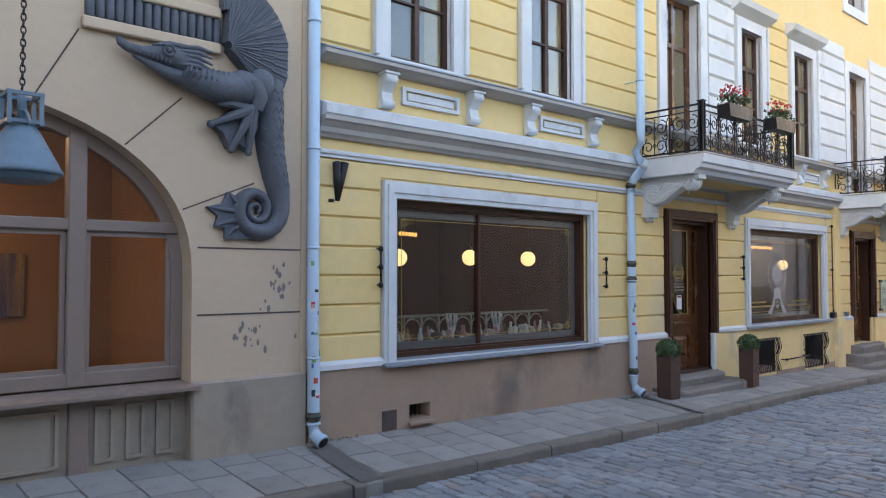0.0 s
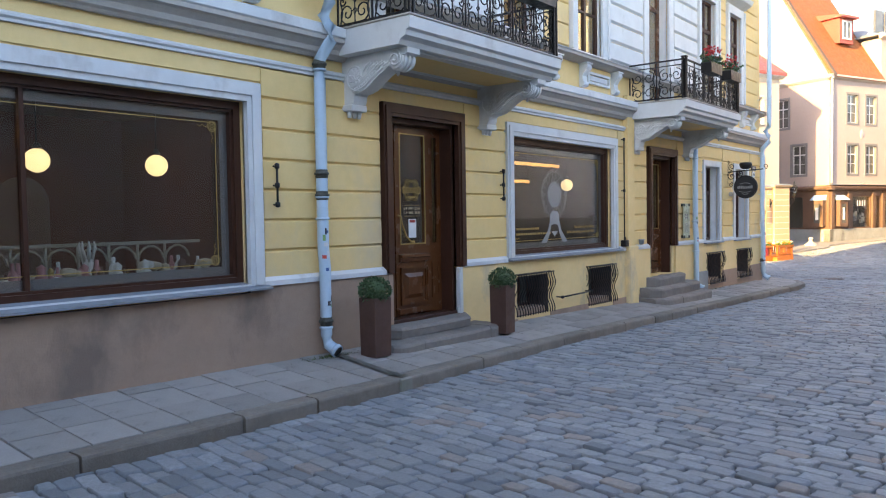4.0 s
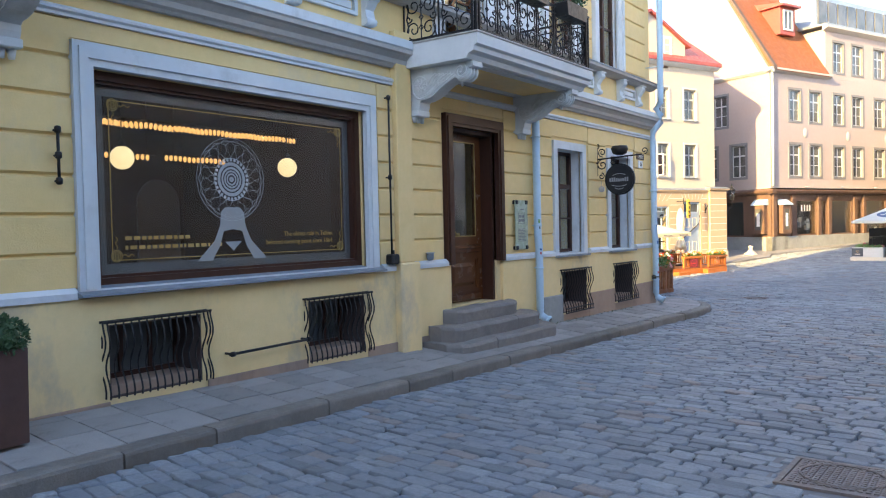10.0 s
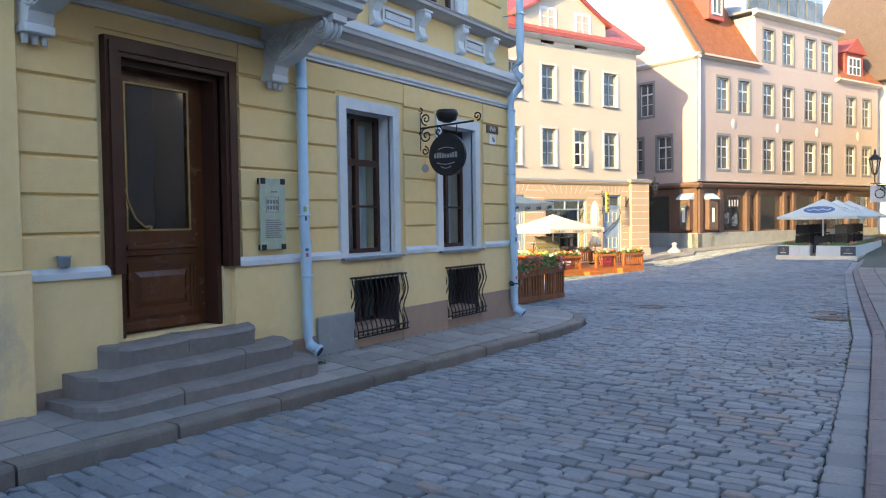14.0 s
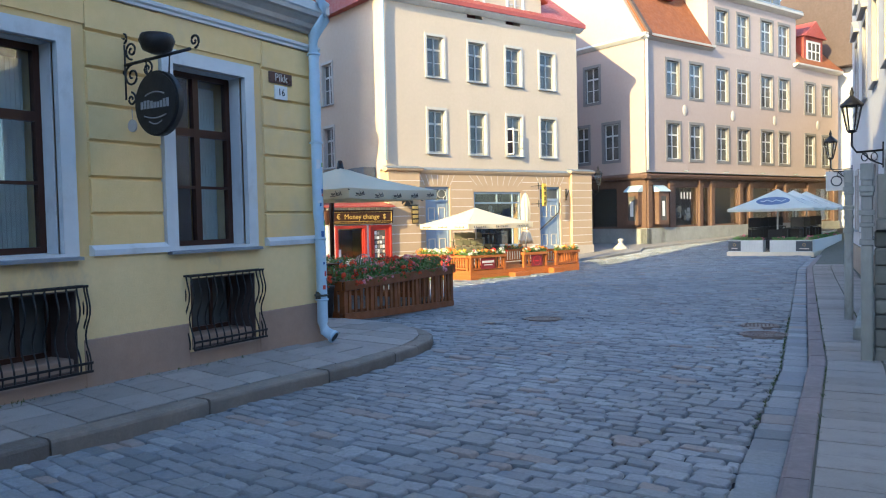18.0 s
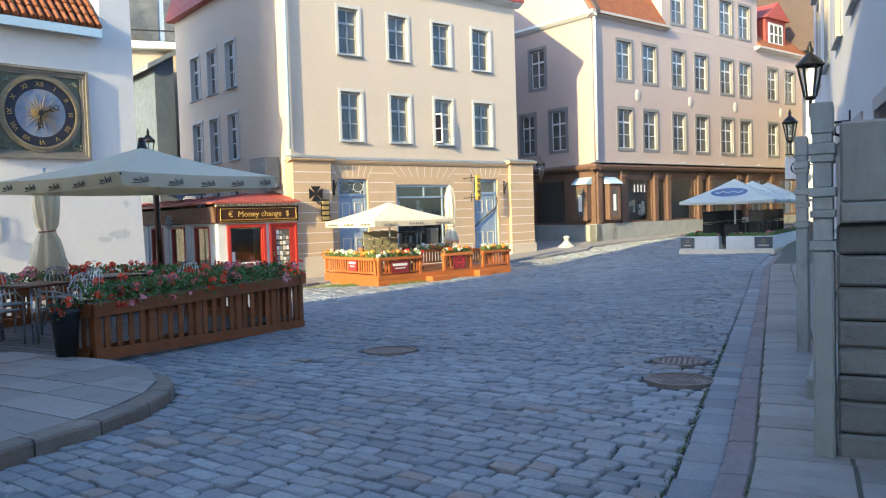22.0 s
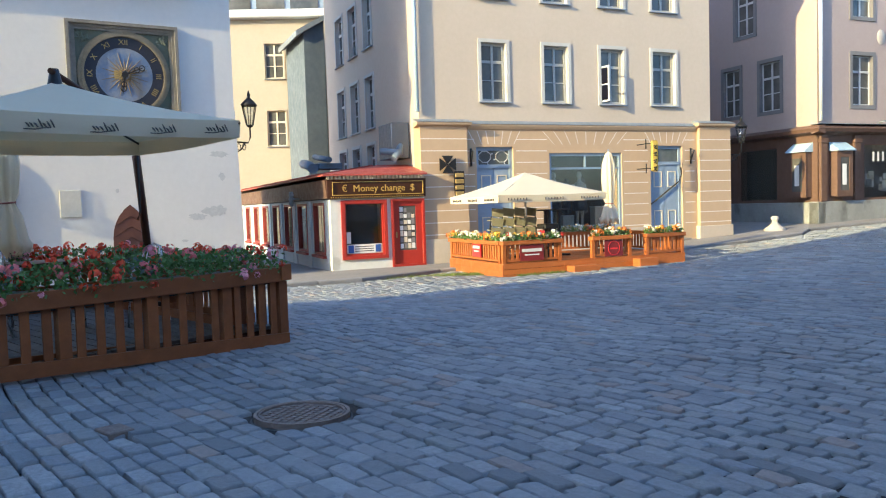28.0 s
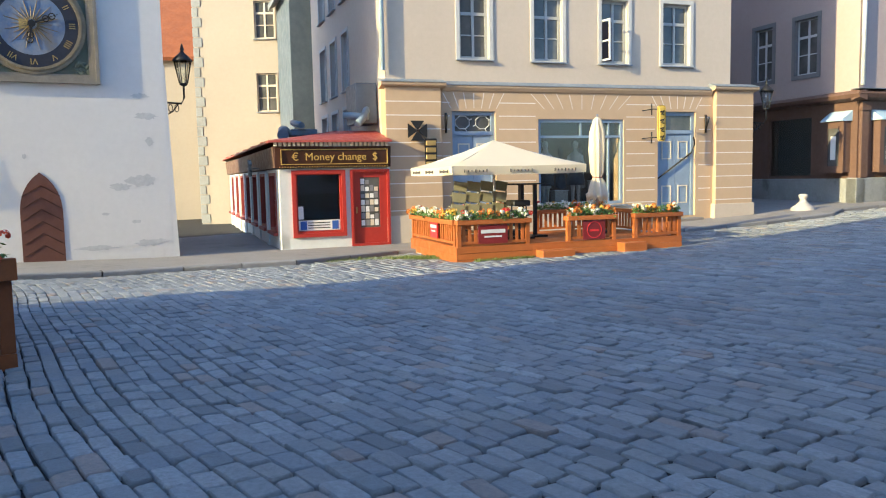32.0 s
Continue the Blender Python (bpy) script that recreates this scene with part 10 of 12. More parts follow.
for x0, x1, z0, z1, mat, y in ((0.42, 1.02, DZ + 0.04, -0.0, SIGNRED, -4.8),):
    sg = boxpart("sign_board", mat, ct, x0, x1, y - 0.02, y, z0, z1, label="dark red sign board with white lettering")
    boxpart("print", WHITE, sg, x0 + 0.05, x1 - 0.05, y - 0.026, y - 0.021, z0 + 0.2, z0 + 0.27)
    boxpart("print", WHITE, sg, x0 + 0.12, x1 - 0.12, y - 0.026, y - 0.021, z0 + 0.12, z0 + 0.15)
sg = boxpart("sign_board", SIGNRED, ct, 2.66, 3.16, -4.82, -4.8, DZ + 0.02, 0.0, label="dark red sign board with a round emblem")
bm = bmesh.new()
tube(bm, [(2.91 + 0.16 * math.cos(a), -4.825, DZ + 0.21 + 0.16 * math.sin(a)) for a in np.linspace(0, 6.283, 24)], 0.007, 5, False)
part("emblem_ring", bm, BRIGHTRED, sg)
boxpart("print", BRIGHTRED, sg, 2.81, 3.01, -4.826, -4.821, DZ + 0.18, DZ + 0.22)
sg = boxpart("side_sign", BRIGHTRED, ct, -0.03, -0.004, -3.72, -3.28, DZ + 0.1, 0.03, label="bright red sign with white lettering")
boxpart("print", WHITE, sg, -0.036, -0.031, -3.68, -3.32, DZ + 0.3, DZ + 0.36)
boxpart("print", WHITE, sg, -0.036, -0.031, -3.62, -3.38, DZ + 0.22, DZ + 0.25)
for k, (x, y, L, a) in enumerate(((0.0, -4.76, 1.5, 0), (2.32, -4.76, 1.1, 0), (3.85, -4.76, 1.13, 0), (0.04, -1.9, 2.75, -90), (1.2, -2.0, 1.1, 0), (3.0, -2.0, 1.9, 0))):
    planting(CT @ Matrix.Translation((x, y, 0.1)) @ Matrix.Rotation(radians(a), 4, "Z"), L, 0.2, 20 + k, SUMMER, "white, orange and red summer flowers on the terrace rail", 9, False, False, 0.16)

UQ = [(2.72, -4.85, 1.12), (2.78, -2.1, 1.12), (-0.05, -2.1, 1.12), (-0.1, -4.85, 1.12)]
um = thing("market_umbrella", CT, "cream square umbrella, open, over the orange terrace", "umbrella")
cloth = canopy(um, (1.33, -3.48, 1.66), UQ, 0.16, CANVAS, 0.015)
for i in (2, 3):
    a, b = UQ[i], UQ[(i + 1) % 4]
    out = ((a[0] + b[0]) / 2 - 1.33, (a[1] + b[1]) / 2 + 3.48)
    for k in range(3):
        g = (k + 0.5) / 3
        c, d = Vector(a).lerp(Vector(b), g), (Vector(b) - Vector(a)).normalized()
        o = Vector((*out, 0)).normalized()
        bm = bmesh.new()
        for j in range(7):
            h = 0.03 if j in (0, 3, 6) else 0.02
            q = c + d * (0.075 * (j - 3)) + o * 0.012 + Vector((0, 0, -0.1))
            tube(bm, [q - Vector((0, 0, h)), q + Vector((0, 0, h))], 0.014, 4)
        part("print", bm, MARK, cloth)
bm = bmesh.new()
tube(bm, [(1.33, -3.48, DZ), (1.33, -3.48, 1.64)], 0.028, 8)
part("pole", bm, ALU, um)
boxpart("foot", IRON, um, 1.08, 1.58, -3.73, -3.23, DZ, DZ + 0.06)
for c in UQ:
    bm = bmesh.new()
    tube(bm, [(1.33, -3.48, 1.6), (c[0], c[1], c[2] - 0.03)], 0.012, 5)
    part("rib", bm, ALU, um)
closed_umbrella(CT @ Matrix.Translation((3.96, -3.17, 0)), 0.35, 0.85, 2.17, 0.15, 9, "closed cream umbrella standing on the orange terrace", CANVAS, DZ)


def stack_chair(m):
    c = thing("stacking_chair", m, "olive grey woven stacking chair in a stack", "chair", "stacked terrace chairs")
    bm = bmesh.new()
    prism(bm, [(-0.13, 0.0), (0.13, 0.0), (0.15, 0.2), (-0.15, 0.2)], -0.015, 0.015)
    bmesh.ops.rotate(bm, verts=bm.verts, cent=(0, 0, 0), matrix=Matrix.Rotation(radians(-14), 3, "X"))
    part("backrest", bm, RATTAN, c)
    boxpart("seat", RATTAN, c, -0.15, 0.15, 0.0, 0.3, -0.12, -0.09, bevel=0.01)
    for x in (-0.14, 0.14):
        boxpart("leg", BLACK, c, x - 0.01, x + 0.01, 0.02, 0.045, -0.34, 0.0)
    return c


sc = None
for i in range(4):
    for j in range(4):
        m = CT @ Matrix.Translation((0.32 + 0.3 * i + 0.09 * j, -3.9 + 0.16 * j, DZ + 0.34 + 0.225 * j)) @ Matrix.Rotation(radians(-8), 4, "Z") @ Matrix.Rotation(radians(9), 4, "Y")
        sc = copy_thing(sc, m) if sc else stack_chair(m)


def bar_table(m):
    t = thing("bar_table", m, "black bar table with a thin top on the orange terrace", "table", "bar tables")
    boxpart("tabletop", BLACK, t, -0.22, 0.22, -0.22, 0.22, 1.12, 1.15, bevel=0.004)
    boxpart("column", BLACK, t, -0.035, 0.035, -0.035, 0.035, 0.04, 1.12)
    boxpart("foot", BLACK, t, -0.2, 0.2, -0.2, 0.2, 0.0, 0.04)
    return t


bt = bar_table(CT @ Matrix.Translation((1.9, -3.6, DZ)))
for x, y in ((2.1, -3.1), (2.35, -3.3)):
    copy_thing(bt, CT @ Matrix.Translation((x, y, DZ)))
ck = thing("stacked_crates", CT @ Matrix.Translation((1.6, -3.95, DZ)), "black stacked seats beside the bar tables", "chairs")
for k in range(4):
    boxpart("seat", BLACK, ck, -0.2 + 0.02 * k, 0.18 + 0.02 * k, -0.2, 0.2, 0.1 + 0.2 * k, 0.22 + 0.2 * k, bevel=0.02)
for sx in (-0.17, 0.15):
    for sy in (-0.17, 0.17):
        boxpart("leg", BLACK, ck, sx - 0.012, sx + 0.012, sy - 0.012, sy + 0.012, 0, 0.76)

# weeds along the kerb by the kiosk
rnd = random.Random(31)
weeds = thing("kerb_weeds", Matrix(), "sunlit grass and weeds along the kerb", "grass", kind="stuff")
bm = bmesh.new()
for k in range(4200):
    lx = rnd.choice((rnd.uniform(-2.2, 0.1), rnd.uniform(-0.9, 0.4), rnd.uniform(-0.7, 0.2), rnd.uniform(0.0, 1.5)))
    ly = -3.05 - 0.5 * max(0, lx + 1.3) * 0.9 + rnd.gauss(0, 0.16) if lx < 0.3 else rnd.gauss(-4.92, 0.06)
    p = CT @ Vector((lx, ly, 0))
    p.z = ground(p.x, p.y) - 0.005
    d = Vector((rnd.gauss(0, 0.6), rnd.gauss(0, 0.6), 1)).normalized() * rnd.uniform(0.02, 0.075)
    s = Vector((rnd.gauss(0, 1), rnd.gauss(0, 1), 0)).normalized() * rnd.uniform(0.003, 0.007)
    bm.faces.new([bm.verts.new(q) for q in (p - s, p + s, p + d + s * 0.3, p + d - s * 0.3)])
tagged(part("blades", bm, island_mat("grass_blade", [(0.08, 0.13, 0.02), (0.14, 0.2, 0.03), (0.2, 0.2, 0.05)], 0.7, 0.0), weeds), kind="stuff")

# ---- white tents at the end of the street ----
tent_m = pose(-6.5, 45.4, 0, 0, 0, -3.8)
tp = thing("white_terrace_planter", tent_m, "white boarded terrace planters with dark sign panels", "planter")
TZ = -0.36
boxpart("plinth", CREAMPAINT, tp, -0.05, 3.1, -0.05, 8.0, TZ - 0.15, TZ + 0.1)
for a, b in ((0.0, 1.3), (1.55, 3.06)):
    boxpart("front_box", WHITEWOOD, tp, a, b, 0.0, 0.4, TZ + 0.1, TZ + 0.55)
    n = int((b - a) / 0.1)
    for k in range(n):
        x = a + (b - a) * k / n
        boxpart("board", WHITEWOOD, tp, x + 0.004, x + (b - a) / n - 0.004, -0.014, -0.001, TZ + 0.11, TZ + 0.53)
boxpart("side_box", WHITEWOOD, tp, 2.66, 3.06, 0.41, 8.0, TZ + 0.1, TZ + 0.55)
boxpart("side_box", WHITEWOOD, tp, 0.0, 0.4, 0.41, 8.0, TZ + 0.1, TZ + 0.55)
for a, b in ((0.01, 0.48), (2.48, 3.05)):
    sg = boxpart("sign_panel", SIGNDARK, tp, a, b, -0.035, -0.016, TZ + 0.14, TZ + 0.52)
    bm = bmesh.new()
    tube(bm, [((a + b) / 2 + 0.05 * math.cos(t), -0.04, TZ + 0.38 + 0.05 * math.sin(t)) for t in np.linspace(0, 6.283, 14)], 0.008, 5, False)
    part("emblem_ring", bm, GOLD, sg)
    boxpart("print", STUCCO_GREY, sg, a + 0.12, b - 0.12, -0.04, -0.036, TZ + 0.22, TZ + 0.26)
for k, (x0, y0, L, a) in enumerate(((0.45, 0.2, 0.85, 0), (1.6, 0.2, 1.4, 0), (2.86, 0.4, 7, 90), (0.2, 0.4, 7, 90))):
    planting(tent_m @ Matrix.Translation((x0, y0, TZ + 0.55)) @ Matrix.Rotation(radians(a), 4, "Z"), L, 0.3, 50 + k, (PETAL_PINK,), "green planting in the white terrace boxes", 1, False, False, 0.13)
TENTS = ((1.55, 1.5), (1.6, 4.55), (1.65, 7.6))
for k, (cx, cy) in enumerate(TENTS):
    um = thing("white_umbrella", tent_m, "large white square umbrella with a blue oval print", "umbrella", "white umbrellas")
    h = 1.56
    cs = [(cx + h, cy - h, 1.42), (cx + h, cy + h, 1.42), (cx - h, cy + h, 1.42), (cx - h, cy - h, 1.42)]
    cl = canopy(um, (cx, cy, 2.2), cs, 0.1, CANVAS_W, 0.02)
    bm = bmesh.new()
    tube(bm, [(cx, cy, TZ), (cx, cy, 2.18)], 0.035, 8)
    part("pole", bm, WHITEWOOD, um)
    for c in cs:
        bm = bmesh.new()
        tube(bm, [(cx, cy, 2.12), (c[0], c[1], 1.4)], 0.014, 5)
        part("rib", bm, ALU, um)
    bm = bmesh.new()
    for rr, n in ((1.0, 30),):
        rim = []
        for j in range(n):
            a = 2 * math.pi * j / n
            px, f = 0.62 * math.cos(a), 0.58 + 0.2 * math.sin(a)
            z = 2.2 + (1.42 - 2.2) * f - 0.04 * math.sin(math.pi * f) - 0.02 * f * (1 - min(1, (px / (h * f))) ** 2) + 0.012
            rim.append(bm.verts.new((cx + px, cy - h * f, z)))
        bm.faces.new(rim)
    ov = part("oval_print", bm, BLUEPRINT, cl)
    bm = bmesh.new()
    pts = [(cx + 0.45 * (j / 8 - 0.5) * 2, cy - h * (0.58 + 0.05 * math.sin(2.1 * j)), 2.2 - 0.78 * (0.58 + 0.05 * math.sin(2.1 * j)) - 0.035) for j in range(9)]
    tube(bm, pts, 0.022, 4)
    part("print", bm, CANVAS_W, ov)


def dark_chair(m):
    c = thing("garden_chair", m, "black woven garden chair tipped against a table", "chair", "tent chairs")
    boxpart("seat", BLACK, c, -0.24, 0.24, -0.24, 0.22, 0.4, 0.45, bevel=0.01)
    boxpart("backrest", BLACK, c, -0.24, 0.24, 0.2, 0.24, 0.46, 0.85, bevel=0.01)
    for sx in (-0.22, 0.22):
        for sy in (-0.22, 0.22):
            boxpart("leg", BLACK, c, sx - 0.016, sx + 0.016, sy - 0.016, sy + 0.016, 0, 0.4)
    return c


dc = None
for i in range(4):
    for k, (x, a) in enumerate(((0.8, 20), (1.5, 200), (2.25, -15))):
        m = tent_m @ Matrix.Translation((x, 1.0 + 1.5 * i, TZ + 0.1 + (0.42 if k != 1 else 0.0))) @ Matrix.Rotation(radians(a), 4, "Z") @ (Matrix.Rotation(radians(28), 4, "X") if k != 1 else Matrix())
        if k != 1:
            m = tent_m @ Matrix.Translation((x, 1.0 + 1.5 * i, TZ + 0.1)) @ Matrix.Rotation(radians(a), 4, "Z")
        dc = copy_thing(dc, m) if dc else dark_chair(m)
        if k != 1:
            copy_thing(dc, tent_m @ Matrix.Translation((x + 0.03, 1.03 + 1.5 * i, TZ + 0.57)) @ Matrix.Rotation(radians(a + 8), 4, "Z"))

ms = thing("corner_stone", pose(-11.8, 48.4, ground(-11.8, 48.4) - 0.02), "old grey onion-shaped guard stone on the street corner", "stone")
bm = bmesh.new()
lathe(bm, [(0.3, 0), (0.36, 0.06), (0.33, 0.16), (0.2, 0.26), (0.11, 0.34), (0.09, 0.42), (0.14, 0.5), (0.12, 0.56), (0.03, 0.58)], 18)
part("stone", bm, STUCCO_GREY, ms)

# ---- the right side of the street ----
SLABSTONE = surface("pale_weathered_dolomite", (0.36, 0.37, 0.34), (0.23, 0.24, 0.215), 0.85, 1.8, 16, 0.7, 0.45, 0.5, stain=(0.13, 0.125, 0.11), stain_scale=1.6, stain_lo=0.55, stretch=(1.5, 1.5, 0.6))
CONCRETE = surface("stained_render_slab", (0.3, 0.295, 0.265), (0.17, 0.168, 0.15), 0.85, 1.4, 14, 0.7, 0.4, 0.5, stain=(0.10, 0.095, 0.085), stain_scale=1.2, stain_lo=0.53, stretch=(2.2, 2.2, 0.5))


def porch_stone(x0, x1, y0, y1, z0, z1, label):
    """An upright carved porch slab with stacked mouldings in its upper part."""
    s = thing("porch_stone", Matrix(), label, "stone slab", "porch stones")
    zm = z0 + (z1 - z0) * 0.6
    boxpart("shaft", SLABSTONE, s, x0 + 0.012, x1 - 0.012, y0 + 0.012, y1 - 0.012, z0, zm, bevel=0.012)
    z, k = zm, 0
    hs = (0.05, 0.12, 0.04, 0.07, 0.05, 0.13, 0.04, 0.06, 0.05, 0.16)
    tot = sum(hs)
    for h in hs:
        h *= (z1 - zm) / tot
        o = (0.012, -0.004, 0.01, -0.002, 0.014, -0.006, 0.006, 0.012, -0.004, 0.002)[k]
        boxpart("moulding", SLABSTONE, s, x0 + 0.012 - o, x1 - 0.012 + o, y0 + 0.012 - o, y1 - 0.012 + o, z, z + h - 0.002, bevel=0.004)
        z += h
        k += 1
    return s


zf = ground(-1, 21.9) + 0.09
porch_stone(-1.06, -0.93, 21.88, 22.2, zf - 0.05, 1.75, "weathered grey dolomite porch stone with worn mouldings")
porch_stone(-1.4, -1.27, 25.6, 25.95, ground(-1, 25.8), 1.87, "weathered grey dolomite porch stone further along")
pb = thing("porch_step", Matrix(), "worn grey limestone block between the porch stones", "step")
boxpart("block", SLABSTONE, pb, -1.18, -0.75, 23.38, 25.55, ground(-1, 24), -0.06, bevel=0.025)
lw = thing("limestone_wall", Matrix(), "dark coursed limestone wall under a stained render slab", "wall", kind="structure")
rnd = random.Random(77)
z = zf - 0.05
while z < 1.07:
    h = min(rnd.uniform(0.13, 0.21), 1.09 - z)
    if 1.09 - z - h < 0.08:
        h = 1.09 - z
    x = -0.93
    while x < 3.3:
        w = rnd.uniform(1.2, 2.4)
        o = rnd.uniform(0.0, 0.035)
        boxpart("stone", RUBBLE, lw, x, min(x + w, 3.38) - 0.01, 21.93 + o, 22.3, z, z + h - 0.007, bevel=0.016)
        x += w
    z += h
boxpart("core", DIRT, lw, -0.9, 3.38, 22.0, 22.28, zf - 0.1, 1.08)
boxpart("band", CONCRETE, lw, -0.912, 3.38, 21.9, 22.3, 1.09, 1.2, bevel=0.012)
boxpart("slab", CONCRETE, lw, -0.91, 3.38, 21.94, 22.28, 1.2, 1.64, bevel=0.014)
boxpart("floor_slab", STEP, lw, -0.88, 3.38, 20.9, 21.9, zf - 0.14, zf - 0.01, bevel=0.015)
tp = thing("wall_tap", pose(-0.42, 21.93, 1.28), "small dark pipe end with white lime on the wall", "tap")
bm = bmesh.new()
tube(bm, [(0.04, 0.03, 0.06), (0.0, -0.05, 0.04), (-0.03, -0.08, -0.03)], 0.03, 8)
part("pipe", bm, IRON, tp)
bm = bmesh.new()
bmesh.ops.create_icosphere(bm, subdivisions=2, radius=0.05, matrix=Matrix.Translation((0.0, -0.03, -0.06)) @ Matrix.Diagonal((1, 0.6, 1.3, 1)))
part("lime_crust", bm, WHITE, tp)

# the pale house behind the porch stones, along a slanted building line
RH = pose(-1.9, 40.0, 0, 0, 0, -84.3)
rh = thing("pale_house", RH, "tall bluish white plastered house with grey window surrounds", "building")
rw = [(x, x + 1.05, z0, z0 + h) for x in (1.6, 4.4, 7.2, 10.0, 12.6) for z0, h in ((0.75, 1.5), (4.0, 1.9), (6.9, 1.6))]
holed("wall", LIMEWASH, rh, 0, 15.6, -1.0, 9.4, 0.0, 0.5, rw)
for a, b, z0, z1 in rw:
    casement(rh, a, b, z0, z1, STUCCO_GREY, 0.15, WHITEWOOD, sill=True)
    if 3 < z0 < 5:
        bm = bmesh.new()
        prism(bm, [(a - 0.25, z1 + 0.2), (b + 0.25, z1 + 0.2), (b + 0.25, z1 + 0.28), ((a + b) / 2, z1 + 0.62), (a - 0.25, z1 + 0.28)], -0.14, -0.002)
        part("pediment", bm, STUCCO_GREY, rh)
boxpart("plinth", TAUPE, rh, 0, 15.6, -0.06, -0.002, -1.0, 0.3)
bm = bmesh.new()
lath(bm, [(-0.003, 9.0), (-0.12, 9.05), (-0.3, 9.25), (-0.34, 9.4), (-0.003, 9.4)], 0, 15.6)
part("cornice", bm, STUCCO_GREY, rh)
boxpart("side_wall", LIMEWASH, rh, 15.1, 15.6, 0.51, 9.0, -1, 9.4)
boxpart("back_wall", LIMEWASH, rh, 0, 15.09, 8.5, 9.0, -1, 9.4)
boxpart("far_wall", LIMEWASH, rh, 0, 0.5, 0.51, 8.49, -1, 9.4)
bm = bmesh.new()
lath(bm, [(-0.36, 9.42), (-0.36, 9.52), (4.4, 13.0), (9.1, 9.52), (9.1, 9.42)], 0, 15.6)
part("roof", bm, ROOF_DARK, rh)
bm = bmesh.new()
tube(bm, [(14.9, -0.1, -0.4), (14.9, -0.1, 9.0)], 0.055, 8)
part("downpipe", bm, ZINC, rh)
lantern(pose(-1.5, 30.5, 3.1), (0.55, 0.02), "black street lantern on the pale house")
lantern(pose(-2.5, 40.0, 3.16), (0.6, 0.02), "black street lantern at the end of the pale house")
hs = thing("hanging_sign", pose(-2.35, 40.2, 2.2, 0, 0, 4), "white square hanging sign with a dark emblem", "sign")
boxpart("board", WHITEWOOD, hs, -0.3, 0.3, -0.02, 0.02, -0.3, 0.3, bevel=0.008)
bm = bmesh.new()
tube(bm, [(0.15 * math.cos(a), -0.024, 0.15 * math.sin(a)) for a in np.linspace(0, 6.283, 18)], 0.02, 5, False)
part("emblem", bm, SIGNDARK, hs)
bm = bmesh.new()
tube(bm, [(-0.3, 0, 0.36), (0.6, 0, 0.36)], 0.015, 6)
tube(bm, [(-0.2, 0, 0.29), (-0.2, 0, 0.36)], 0.008, 5)
tube(bm, [(0.2, 0, 0.29), (0.2, 0, 0.36)], 0.008, 5)
part("bracket", bm, IRON, hs)

# ---- covers in the street ----
CASTIRON = surface("rusty_cast_iron", (0.2, 0.165, 0.145), (0.26, 0.215, 0.185), 0.6, 5, 30, 0.6, 0.5, 0.4, metal=0.3)


def tilt_at(x, y):
    e = 0.3
    n = Vector((-(ground(x + e, y) - ground(x - e, y)) / (2 * e), -(ground(x, y + e) - ground(x, y - e)) / (2 * e), 1)).normalized()
    return Matrix.Translation((x, y, ground(x, y))) @ n.to_track_quat("Z", "Y").to_matrix().to_4x4()


